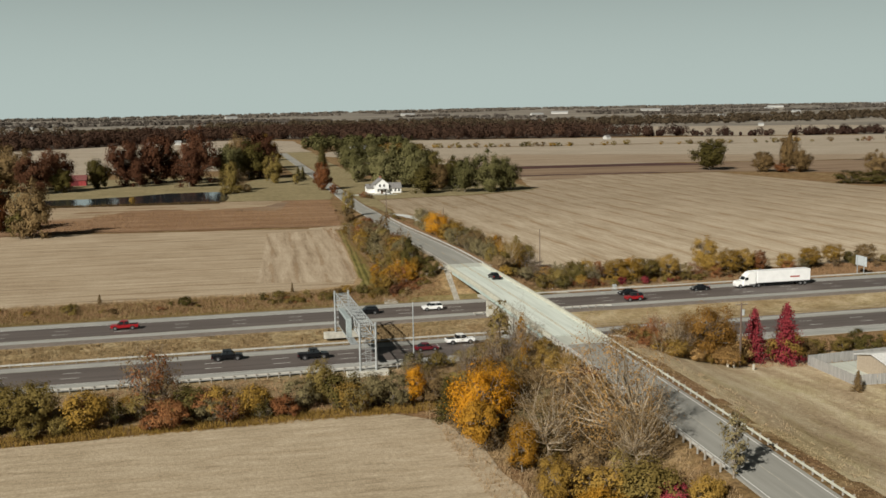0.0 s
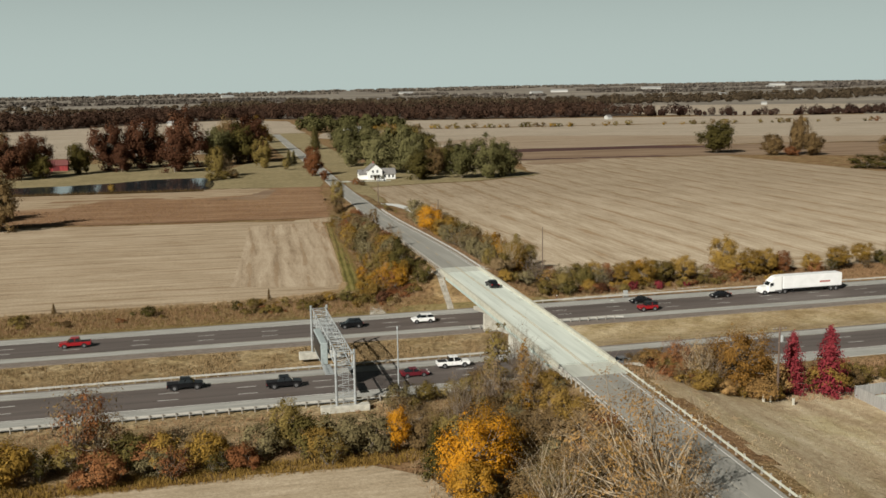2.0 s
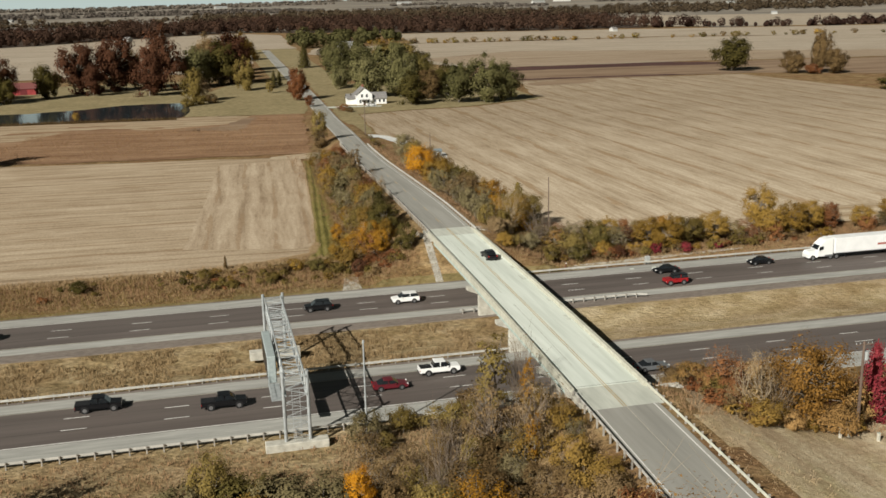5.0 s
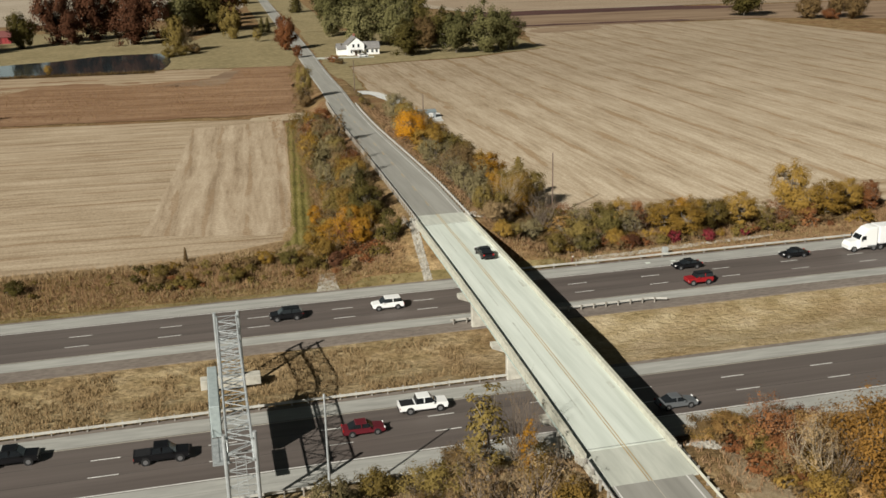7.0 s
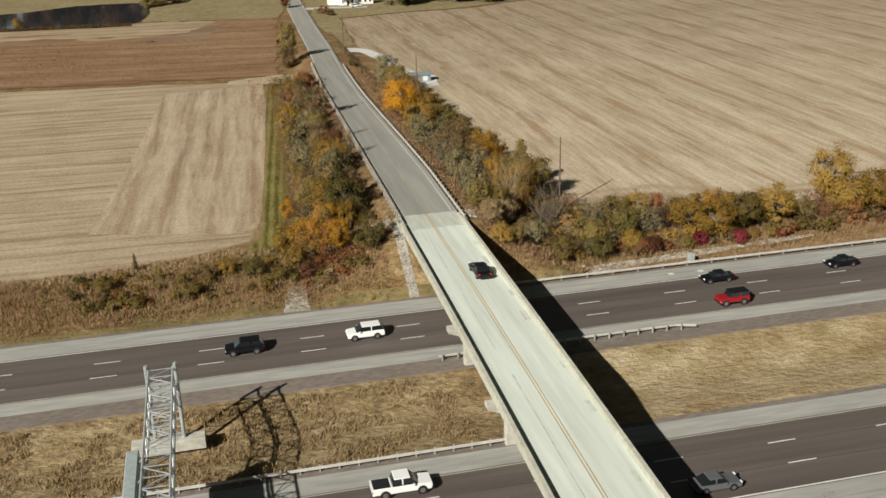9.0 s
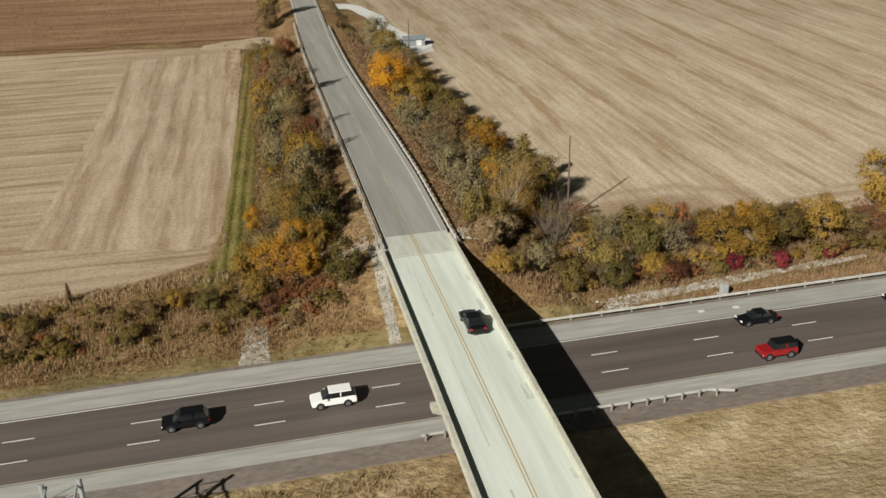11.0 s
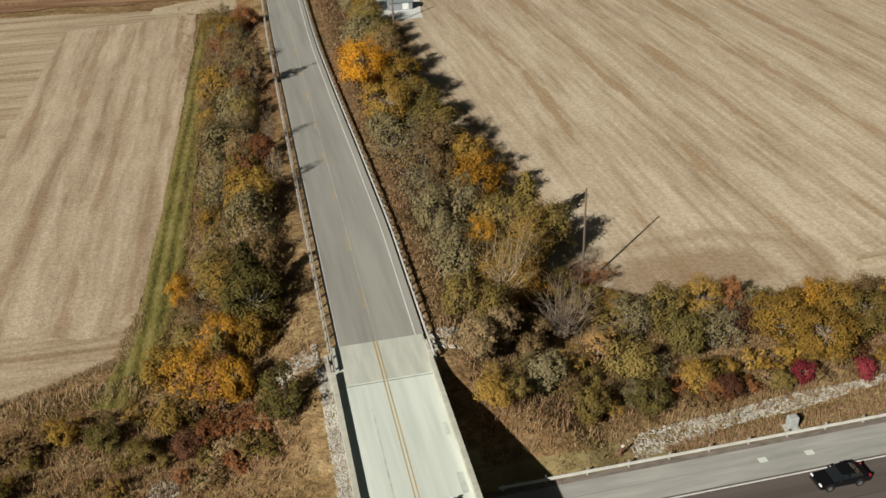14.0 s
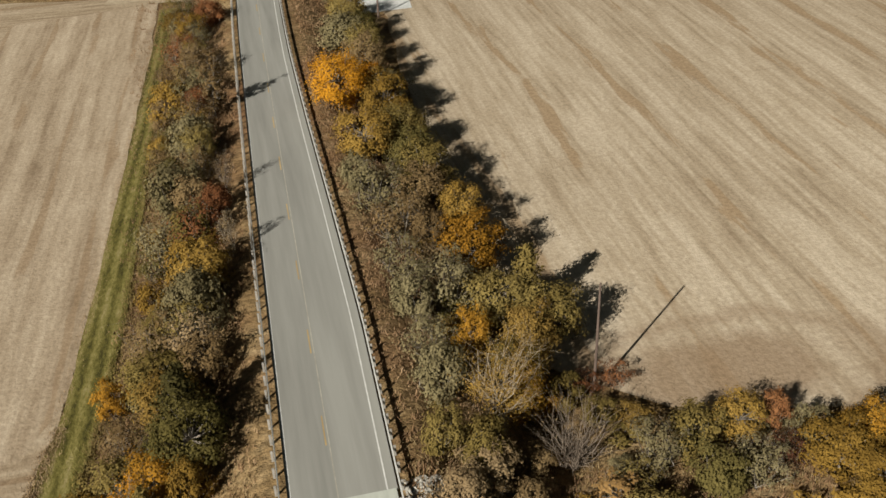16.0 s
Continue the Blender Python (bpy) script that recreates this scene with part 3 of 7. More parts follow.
sheet("field", "dark weedy patch in a brown field", "field", [(4, 252), (16, 249), (28, 243), (32, 256), (38, 288), (31, 284), (25, 264), (14, 259)], M["weedstrip"], 0.115, 3, 1.4, 46)
sheet("field", "pale far field", "field", [(-700, 560), (-150, 560), (30, 570), (60, 660), (64, 872), (112, 874), (128, 1240), (76, 1340), (2, 1310), (-204, 1078), (-700, 1050)], M["stubble_n"], 0.1, 40, 3, 7)
sheet("field", "pale far field beyond a brown strip", "field", [(200, 520), (470, 500), (1200, 470), (1400, 600), (700, 752), (630, 798), (514, 858), (374, 868), (250, 888), (130, 850), (110, 760)], M["stubble_n"], 0.1, 30, 3, 8)
sheet("field", "weedy brown strip behind a stubble field", "field", [(196, 404), (345, 398), (450, 330), (900, 330), (1100, 440), (470, 478), (345, 500), (205, 508)], M["weedstrip"], 0.08, 10, 3, 9)
sheet("field", "dark ploughed strip behind a stubble field", "field", [(196, 482), (300, 480), (372, 470), (376, 482), (340, 508), (205, 516)], M["darkstrip"], 0.12, 6, 2, 36)
sheet("field", "dark ploughed strip behind a stubble field", "field", [(190, 412), (250, 409), (300, 404), (296, 412), (240, 418), (192, 421)], M["darkstrip"], 0.12, 6, 1.5, 37)
sheet("field", "brown weed patch at a field edge", "field", [(196, 374), (226, 378), (240, 392), (234, 402), (205, 398), (192, 386)], M["weedstrip"], 0.12, 4, 1.5, 10)
sheet("field", "tan lower half of a far field", "field", [(205, 520), (345, 512), (470, 486), (700, 470), (760, 500), (520, 560), (412, 632), (286, 700), (190, 640)], M["stubble_f"], 0.14, 20, 4, 38)
sheet("field", "pale far field before the woods", "field", [(240, 900), (520, 872), (700, 760), (1500, 640), (1500, 860), (780, 1010), (454, 1118), (272, 1160)], M["stubble_n"], 0.12, 40, 4, 11)
sheet("field", "pale field behind a thin belt of trees", "field", [(646, 1135), (800, 1050), (1500, 930), (1900, 1690), (1237, 1760), (890, 1760), (650, 1420)], M["stubble_n"], 0.12, 40, 4, 39)
LEFT = [(31.0, 33.0), (32.9, 38.6), (33.9, 44.5), (35.3, 50.0), (36.4, 62.5), (37.4, 71.7), (38.6, 87.0), (39.6, 98.0), (40.5, 110), (41.6, 125), (43.0, 140), (44.2, 160)]
RIGHT = [(34.5, 32.0), (37.0, 38.0), (38.0, 44.0), (39.0, 50.0), (40.6, 62.0), (41.2, 71.7), (42.3, 87.0), (42.8, 98.0), (43.3, 110), (43.9, 125), (45.2, 140), (47.0, 160)]
bm = bmesh.new()
rows = []
for k in range(90):
    t = k / 89 * (len(LEFT) - 1)
    i = min(int(t), len(LEFT) - 2)
    a, b = (Vector(q[i]).lerp(Vector(q[i + 1]), t - i) for q in (LEFT, RIGHT))
    w = 0.22 * noise.noise((k * 0.4, 0, 2))
    rows.append([bm.verts.new((q.x + w * (1 - u), q.y, 0.074)) for u in (0, 0.5, 1) for q in (a.lerp(b, u),)])
for a, b in zip(rows, rows[1:]):
    for i in range(2):
        bm.faces.new((a[i], a[i + 1], b[i + 1], b[i]))
tagged(part("grass_strip", bm, M["lawn"]), "mown green grass strip beside a field", "grass", kind="structure")
sheet("lawn", "fading green lawn beyond a pond", "lawn", [(8, 300), (60, 292), (66, 345), (71, 470), (36, 470), (24, 430), (8, 380)], M["lawnpale"], 0.09, 6, 0.8, 13)
sheet("lawn", "pale mown grass beside a far road", "lawn", [(60, 470), (71, 470), (77, 760), (80, 870), (64, 870), (62, 760)], M["lawnpale"], 0.09, 10, 0.8, 40)
sheet("lawn", "pale mown grass beside a far road", "lawn", [(79, 440), (100, 440), (104, 640), (112, 860), (110, 870), (86, 870), (82, 760)], M["lawnpale"], 0.09, 10, 0.8, 41)
sheet("lawn", "fading green lawn round a farmhouse", "lawn", [(70, 216), (77, 216), (81.5, 280), (103, 287), (132, 290), (176, 310), (180, 420), (78, 440), (73.5, 330)], M["lawnpale"], 0.08, 6, 0.8, 14)
sheet("lawn", "dry pale grass round a pond", "lawn", [(-160, 336), (-90, 340), (6, 350), (20, 420), (8, 500), (-160, 500)], M["lawnpale"], 0.08, 8, 1.2, 15)
sheet("yard", "worn dry yard grass beside the crossing road", "lawn", [(70, -66), (95, -66), (140, -66), (140, -200), (66, -200), (66, -100)], M["yard"], 0.10, 4, 0.6, 16)
sheet("driveway", "white gravel drive with a turning pad", "driveway", [(66.5, 207), (69, 213), (76.6, 211.5), (80.5, 206), (84, 190), (84, 176), (86, 165), (90.5, 159), (88.5, 145.5), (77.6, 145.5), (77.8, 160), (79.8, 172), (79.4, 190), (76.5, 203)], M["drive"], 0.14, 4, 0.3, 17)
sheet("driveway", "pale gravel apron beside a farmhouse", "driveway", [(70.5, 308), (80, 310.0), (96, 306), (97, 310), (80, 315), (71, 316)], M["slab"], 0.13, 4, 0.4, 18)
sheet("field_entrance", "pale trodden field entrance beside a road", "track", [(34, 165.5), (49.5, 163.0), (53.3, 165.5), (53.8, 174), (50, 175.5), (35, 171)], M["stubble_s"], 0.12, 3, 0.5, 19)

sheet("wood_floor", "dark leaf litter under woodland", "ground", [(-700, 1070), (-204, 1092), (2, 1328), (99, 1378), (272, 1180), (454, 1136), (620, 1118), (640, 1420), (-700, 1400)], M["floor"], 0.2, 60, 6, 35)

# ---- pond ----
wm, wnt, wb = base_mat("pond_water", 0.06)
wb.inputs["Base Color"].default_value = (0.026, 0.032, 0.036, 1)
wb.inputs["Specular IOR Level"].default_value = 0.5
bump(wnt, wb, noise_node(wnt, coords(wnt), 0.6, 3), 0.12, 0.1)
sheet("water", "dark still farm pond", "pond", [(-190, 303), (-82, 301), (-55, 298), (-39, 296), (-23, 293), (-8, 291.6), (1, 292.6), (6, 300), (9, 320), (10.5, 350), (8.6, 363), (-4, 365), (-22, 364), (-40, 351), (-63, 344), (-190, 338)], wm, 0.15, 6, 0.9, 20)
sheet("water", "small dark pond beyond a hedge", "pond", [(372, 286), (400, 276), (460, 276), (460, 310), (385, 312)], wm, 0.15, 6, 0.9, 21)

PATCHES = ((89.0, 9.35), (93.4, 9.15))
# ---- highway ----
X0, X1 = -900, 1500
highway = thing("road", "three-lane dark asphalt highway carriageways with pale shoulders", "highway", kind="structure")


def strip(name, y0, y1, z, mat, x0=X0, x1=X1, label=""):
    bm = bmesh.new()
    xs = list(np.arange(x0, x1 + 1, 40.0))
    rows = [[bm.verts.new((x, y, zz)) for x in xs] for y, zz in ((y0, -0.3), (y0, z), (y1, z), (y1, -0.3))]
    for r0, r1 in zip(rows, rows[1:]):
        for i in range(len(xs) - 1):
            bm.faces.new((r0[i], r0[i + 1], r1[i + 1], r1[i]))
    return part(name, bm, mat, highway, label)


strip("carriageway", -3.7, 7.6, 0.14, M["asphalt"])
strip("carriageway", -41.0, -29.9, 0.14, M["asphalt"])
strip("shoulder", 7.6, 11.3, 0.12, M["shoulder"], label="pale paved shoulder")
strip("shoulder", -6.4, -3.7, 0.12, M["shoulder"], label="pale paved shoulder")
strip("shoulder", -29.9, -26.9, 0.12, M["shoulder"], label="pale paved shoulder")
strip("shoulder", -45.2, -41.0, 0.12, M["shoulder"], label="pale paved shoulder")
strip("gravel_edge", -9.4, -6.4, 0.10, M["gravel"], label="grey gravel edge")
strip("gravel_edge", -26.9, -26.0, 0.10, M["gravel"], label="grey gravel edge")
strip("gravel_edge", 11.3, 12.0, 0.10, M["gravel"], label="grey gravel edge")
strip("edge_line", 7.25, 7.4, 0.145, M["white"])
strip("edge_line", -3.6, -3.45, 0.145, M["wornline"])
strip("edge_line", -30.2, -30.05, 0.145, M["wornline"])
strip("edge_line", -40.9, -40.72, 0.145, M["white"])
for ly in (-0.09, 3.57, -33.49, -37.14):
    strip("seam", ly - 0.035, ly + 0.035, 0.143, M["seam"], label="dark tarred lane seam")
for ly in (9.6, -43.2):
    strip("seam", ly - 0.03, ly + 0.03, 0.123, M["sealed"], label="sealed shoulder crack")
for x, y in PATCHES:
    tagged(part("pavement_mark", box(x, x + 0.8, y, y + 0.6, 0.10, 0.126), M["deck"]), "white painted survey square on the shoulder", "road marking")
dash_me = None
for ly, off in ((0.0, 0.0), (3.66, 0.2), (-33.4, 6.1), (-37.05, 6.1)):
    for k in range(-9, 24):
        bm = None
        if dash_me is None:
            d = part("lane_dash", box(0, 3.05, -0.08, 0.08, 0, 0.006), M["white"], highway)
            dash_me = d.data
        else:
            d = new("lane_dash", dash_me)
            d.parent = highway
        d.location = (off + 12.19 * k, ly, 0.141)
# far dashes, too small to tell apart
bm = bmesh.new()
for ly, off in ((0.0, 0.0), (3.66, 0.2), (-33.4, 6.1), (-37.05, 6.1)):
    for k in list(range(-30, -9)) + list(range(24, 80)):
        add_box(bm, off + 12.19 * k, off + 12.19 * k + 3.05, ly - 0.08, ly + 0.08, 0.138, 0.147)
part("far_lane_dashes", bm, M["white"], highway)["kind"] = "stuff"

# ---- crossing road and bridge ----
N_END, S_END = 21.8, -56.2


def east_edge(y):
    """Offset of the road's east edge north of the bridge, where the paving narrows."""
    return float(np.interp(y, (28, 50, 75, 95, 120, 220), (4.7, 4.9, 4.5, 4.1, 3.75, 3.8)))


def ribbon(name, y0, y1, offs, lift, mat, parent, step=4.0, label="", thick=0.0):
    """A strip of the crossing road between two offsets from its centre line."""
    bm = bmesh.new()
    n = max(2, int((y1 - y0) / step) + 1)
    rows = []
    for y in np.linspace(y0, y1, n):
        c, z = road_x(y), road_z(y) + lift
        a, b = (c + (o(y) if callable(o) else o) for o in offs)
        row = [bm.verts.new((a, y, z)), bm.verts.new((b, y, z))]
        if thick:
            row = [bm.verts.new((a, y, z - thick)), *row, bm.verts.new((b, y, z - thick))]
        rows.append(row)
    for a, b in zip(rows, rows[1:]):
        for i in range(len(a) - 1):
            bm.faces.new((a[i], a[i + 1], b[i + 1], b[i]))
        if thick:
            bm.faces.new((a[3], a[0], b[0], b[3]))
    if thick:
        bm.faces.new(rows[0])
        bm.faces.new(rows[-1][::-1])
    bmesh.ops.recalc_face_normals(bm, faces=bm.faces)
    return part(name, bm, mat, parent, label)


cross = thing("road", "grey two-lane country road climbing to a bridge", "road", kind="structure")
ribbon("carriageway", 28.0, 850, (-3.65, east_edge), 0.0, M["oldroad"], cross, thick=0.3)
ribbon("carriageway", -330, -62.5, (-3.9, 4.05), 0.0, M["oldroad"], cross, thick=0.3)
ribbon("approach_slab", N_END + 0.1, 28.0, (-4.2, 4.6), 0.0, M["slab"], cross, thick=0.3, label="stained concrete slab")
ribbon("approach_slab", -62.5, S_END - 0.1, (-4.2, 4.6), 0.0, M["slab"], cross, thick=0.3, label="stained concrete slab")
ribbon("edge_line", 28, 700, (lambda y: east_edge(y) - 0.84, lambda y: east_edge(y) - 0.73), 0.005, M["white"], cross)
ribbon("edge_line", -330, -62.5, (3.35, 3.51), 0.005, M["white"], cross)
for y0, y1 in ((28, 700), (-330, -62.5)):
    ribbon("edge_line", y0, y1, (-3.50, -3.36), 0.005, M["white"], cross)
    ribbon("centre_line", y0, y1, (0.10, 0.20), 0.005, M["wornline"], cross, label="worn pale line")
for k in range(14):
    y = 34 + k * 12.19
    ribbon("centre_dash", y, y + 3.6, (-0.18, -0.06), 0.006, M["yellow"], cross, 2.0)

bridge = thing("bridge", "pale concrete highway overpass with plain parapets on wall piers", "bridge", kind="structure")
ribbon("deck", S_END, N_END, (-4.36, 4.36), 0.02, M["deck"], bridge, thick=0.28)
for o in (-0.20, 0.10):
    ribbon("centre_line", S_END - 6.3, N_END + 6.2, (o, o + 0.10), 0.026, M["yellow"], bridge)
for s, (a, b) in (("w", (-4.70, -4.27)), ("e", (4.27, 4.70))):
    n = 9
    ys = np.linspace(S_END - 1.5, N_END + 1.5, n + 1)
    for i in range(n):
        ribbon("parapet", ys[i] + 0.012, ys[i + 1] - 0.012, (a, b), 0.64, M["parapet"], bridge, 3.0, thick=0.96)
for y in (S_END + 0.25, N_END - 0.25):
    ribbon("expansion_joint", y - 0.035, y + 0.035, (-4.27, 4.27), 0.0245, M["seam"], bridge, 1.0, "worn deck joint")
for y, o, w, n in ((-44.5, 3.3, 0.5, 1.6), (-33.0, 3.5, 0.6, 2.2), (-24.0, 3.7, 0.4, 1.4), (-12.0, 3.3, 0.7, 2.6), (-5.0, 3.7, 0.5, 1.8), (6.0, 3.5, 0.5, 2.4), (13.0, 3.7, 0.4, 1.6), (-50.0, -1.7, 0.16, 26.0), (-18.0, -1.9, 0.14, 15.0), (6.0, -1.8, 0.14, 12.0)):
    ribbon("deck_stain", y, y + n, (o, o + w), 0.0235, M["stain"], bridge, 1.2, "grey worn streak")
for o in (-3.9, -1.3, 1.3, 3.9):
    ribbon("girder", S_END + 0.6, N_END - 0.6, (o - 0.2, o + 0.2), -0.262, M["girder"], bridge, 6, "pale green painted girder", thick=1.05)
    ribbon("girder_flange", S_END + 0.6, N_END - 0.6, (o - 0.32, o + 0.32), -1.31, M["girder"], bridge, 6, thick=0.06)
for y in (-8.5, -26.3, -46.0):
    c, z = road_x(y), road_z(y)
    part("pier_cap", prism([(c - 5.0, z - 1.40), (c + 5.0, z - 1.40), (c + 5.0, z - 1.95), (c + 3.2, z - 2.7), (c - 3.1, z - 2.7), (c - 5.0, z - 1.95)], y - 0.55, y + 0.55, "y"), M["concrete"], bridge)
    part("pier_wall", box(c - 3.1, c + 3.2, y - 0.42, y + 0.42, -0.9, z - 2.69, 0.06), M["concrete"], bridge)
for y, s in ((N_END, 1), (S_END, -1)):
    c, z = road_x(y), road_z(y)
    part("abutment", box(c - 4.7, c + 4.7, min(y - 0.3 * s, y + 1.0 * s), max(y - 0.3 * s, y + 1.0 * s), z - 3.4, z - 0.29), M["concrete"], bridge)
    for o in (-4.9, 4.55):
        part("wing_wall", prism([(y, z - 2.9), (y, z + 0.3), (y + 5 * s, z + 0.1), (y + 5 * s, z - 0.8)], c + o, c + o + 0.35, "x"), M["concrete"], bridge)


# ---- guard rails ----
post_me = {}


def guard_rail(label, pts, side, post_step=1.9, beam=M["rail"], post=M["post"], height=0.72):
    """A W-beam rail along points (x, y, z); side: where the posts stand."""
    g = thing("guard_rail", label, "guard rail", kind="structure")
    prof = [(0.0, -0.155), (0.083, -0.115), (0.083, -0.055), (0.0, 0.0), (0.083, 0.055), (0.083, 0.115), (0.0, 0.155), (-0.03, 0.155), (-0.03, -0.155)]
    bm = bmesh.new()
    rows = []
    for i, p in enumerate(pts):
        a, b = Vector(pts[max(0, i - 1)]), Vector(pts[min(len(pts) - 1, i + 1)])
        d = (b - a).normalized()
        nrm = Vector((-d.y, d.x, 0)).normalized() * -side
        rows.append([bm.verts.new(Vector(p) + nrm * u + Vector((0, 0, height - 0.16 + v))) for u, v in prof])
    n = len(prof)
    for a, b in zip(rows, rows[1:]):
        for i in range(n):
            bm.faces.new((a[i], a[(i + 1) % n], b[(i + 1) % n], b[i]))
    bm.faces.new(rows[0])
    bm.faces.new(rows[-1][::-1])
    bmesh.ops.recalc_face_normals(bm, faces=bm.faces)
    part("beam", bm, beam, g)
    acc, want = 0.0, 0.4
    for p, q in zip(pts, pts[1:]):
        p, q = Vector(p), Vector(q)
        seg = (q - p).length
        d = (q - p).normalized()
        nrm = Vector((-d.y, d.x, 0)).normalized() * side
        while want <= acc + seg:
            c = p.lerp(q, (want - acc) / seg) + nrm * 0.2
            if post.name not in post_me:
                ob = part("post", box(-0.075, 0.075, -0.1, 0.1, -0.5, height + 0.06, 0.01), post, g)
                post_me[post.name] = ob.data
            else:
                ob = new("post", post_me[post.name])
                ob.parent = g
            ob.location = c
            ob.rotation_euler = (0, 0, math.atan2(d.y, d.x))
            want += post_step
        acc += seg
    return g


def along_road(off, y0, y1, step=4.0):
    return [(road_x(y) + (off(y) if callable(off) else off), y, road_z(y) - 0.05) for y in np.linspace(y0, y1, max(2, int(abs(y1 - y0) / step)))]


guard_rail("weathered steel guard rail on steel posts beside a country road", along_road(-4.25, N_END + 2, 176), 1)
guard_rail("weathered steel guard rail on steel posts beside a country road", along_road(lambda y: east_edge(y) + 0.2, N_END + 2, 168), -1)
guard_rail("weathered steel guard rail on steel posts beside a country road", along_road(4.4, S_END - 2, -190), 1, beam=M["parapet"])
guard_rail("weathered steel guard rail on steel posts beside a country road", along_road(-4.5, S_END - 2, -120), -1)
flat = lambda y, x0, x1: [(x, y, 0.1) for x in np.linspace(x0, x1, max(2, int(abs(x1 - x0) / 8)))]
guard_rail("steel guard rail on posts along a highway shoulder", flat(-46.0, -110, 46), -1)
guard_rail("steel guard rail on posts along the median", flat(-26.4, -170, 56), 1)
guard_rail("short steel guard rail beside a bridge pier", [*flat(-6.8, 52, 82), (84.5, -7.6, 0.1)], -1)
guard_rail("steel guard rail on posts along a highway shoulder", flat(11.7, 66, 330), 1, 3.8)
# ---- sign gantry ----
def gantry():
    g = thing("sign_gantry", "galvanised truss gantry with a message sign over the highway", "sign gantry")
    xa, xb, ya, yb, zt, zb = 20.35, 22.65, -17.3, -49.4, 8.75, 6.55
    for y in (ya, yb):
        part("footing", box(17.7, 25.0, y - 0.75, y + 0.75, -0.4, 0.85, 0.06), M["concrete"], g, "pale concrete footing")
        for x in (xa - 0.25, xb + 0.25):
            part("leg", tube((x, y, 0.8), (x, y, 9.3), 0.2, n=10), M["galv"], g)
        for k in range(8):
            z = 1.3 + 0.85 * k
            part("brace", tube((xa - 0.2, y, z), (xb + 0.2, y, z), 0.045, n=5), M["galv"], g)
            x0, x1 = (xa - 0.2, xb + 0.2) if k % 2 else (xb + 0.2, xa - 0.2)
            part("brace", tube((x0, y, z), (x1, y, z + 0.85), 0.04, n=5), M["galv"], g)
    for x in (xa, xb):
        for z in (zt, zb):
            part("chord", tube((x, ya + 0.3, z), (x, yb - 0.3, z), 0.105, n=8), M["galv"], g)
    n = 20
    dy = (yb - ya) / n
    for i in range(n):
        y0, y1 = ya + dy * i, ya + dy * (i + 1)
        ym = (y0 + y1) / 2
        flip = i % 2
        for z in (zt, zb):
            a, b = ((xa, y0, z), (xb, y1, z)) if flip else ((xb, y0, z), (xa, y1, z))
            part("lattice_bar", tube(a, b, 0.055, n=5), M["galv"], g)
            part("lattice_bar", tube((xa, y0, z), (xb, y0, z), 0.05, n=5), M["galv"], g)
        for x in (xa, xb):
            a, b = ((x, y0, zt), (x, y1, zb)) if flip else ((x, y0, zb), (x, y1, zt))
            part("lattice_bar", tube(a, b, 0.05, n=5), M["galv"], g)
    cab = part("message_cabinet", box(18.9, 19.95, -41.6, -31.6, 5.1, 8.55, 0.08), plain("sign_grey", (0.30, 0.34, 0.335), 0.5), g, "grey message sign cabinet")
    part("display_face", box(18.86, 18.905, -41.2, -32.0, 5.5, 8.2), plain("display_black", (0.02, 0.02, 0.022), 0.35), cab, "dark display face")
    for y in (-33.5, -36.6, -39.7):
        part("hanger", tube((19.9, y, 8.2), (20.3, y, 8.7), 0.05, n=5), M["galv"], cab)
        part("hanger", tube((19.9, y, 5.5), (20.3, y, 6.6), 0.05, n=5), M["galv"], cab)
    part("walkway", box(18.85, 20.2, -47.2, -41.7, 5.05, 5.12), M["galv"], g)
    for y in (-47.1, -45.3, -43.5, -41.8):
        part("rail_post", tube((18.9, y, 5.1), (18.9, y, 6.2), 0.03, n=5), M["galv"], g)
    for z in (5.65, 6.2):
        part("hand_rail", tube((18.9, -47.1, z), (18.9, -41.7, z), 0.03, n=5), M["galv"], g)
    # ladder cage up the near legs
    for x in (21.0, 21.9):
        part("ladder_side", tube((x, -49.9, 0.9), (x, -49.9, 7.4), 0.03, n=5), M["galv"], g)
    for k in range(20):
        part("rung", tube((21.0, -49.9, 1.1 + 0.32 * k), (21.9, -49.9, 1.1 + 0.32 * k), 0.02, n=4), M["galv"], g)
    return g


gantry()


# ---- poles and roadside fittings ----
def pole(x, y, h, label, mat, r=0.15, arms=0, drum=False, category="utility pole"):
    p = thing("utility_pole" if mat is M["pole"] else "camera_pole", label, category, pose(x, y, land_z(x, y)))
    part("shaft", tube((0, 0, -0.6), (0, 0, h), r * 1.25, r * 0.75, 9), mat, p)
    for k in range(arms):
        z = h - 0.35 - 1.1 * k
        part("crossarm", box(-1.1, 1.1, -0.06, 0.06, z - 0.06, z + 0.06), mat, p)
        for o in (-1.0, -0.5, 0.5, 1.0):
            part("insulator", tube((o, 0, z + 0.06), (o, 0, z + 0.24), 0.045, n=6), M["galv"], p)
    if drum:
        part("transformer", tube((0.38, 0, h - 2.2), (0.38, 0, h - 1.2), 0.27, n=12), M["galv"], p, "grey transformer drum")
    return p


pole(84.0, 40.7, 12.6, "tall brown wooden utility pole at a field edge", M["pole"], 0.125)
pole(83.0, -66.3, 11.3, "wooden utility pole with a grey transformer", M["pole"], 0.17, 1, True)
pole(82.0, 143.6, 8.8, "brown wooden utility pole beside a gravel pad", M["pole"], 0.15)
pole(72.4, 208.1, 10.2, "pale wooden utility pole beside a driveway", M["pole"], 0.14)
pole(-7.5, 466, 10.5, "wooden utility pole behind a pond", M["pole"], 0.14)
p = pole(29.4, -50.1, 12.2, "slim pale metal camera pole beside the gantry", M["galv"], 0.12, category="pole")
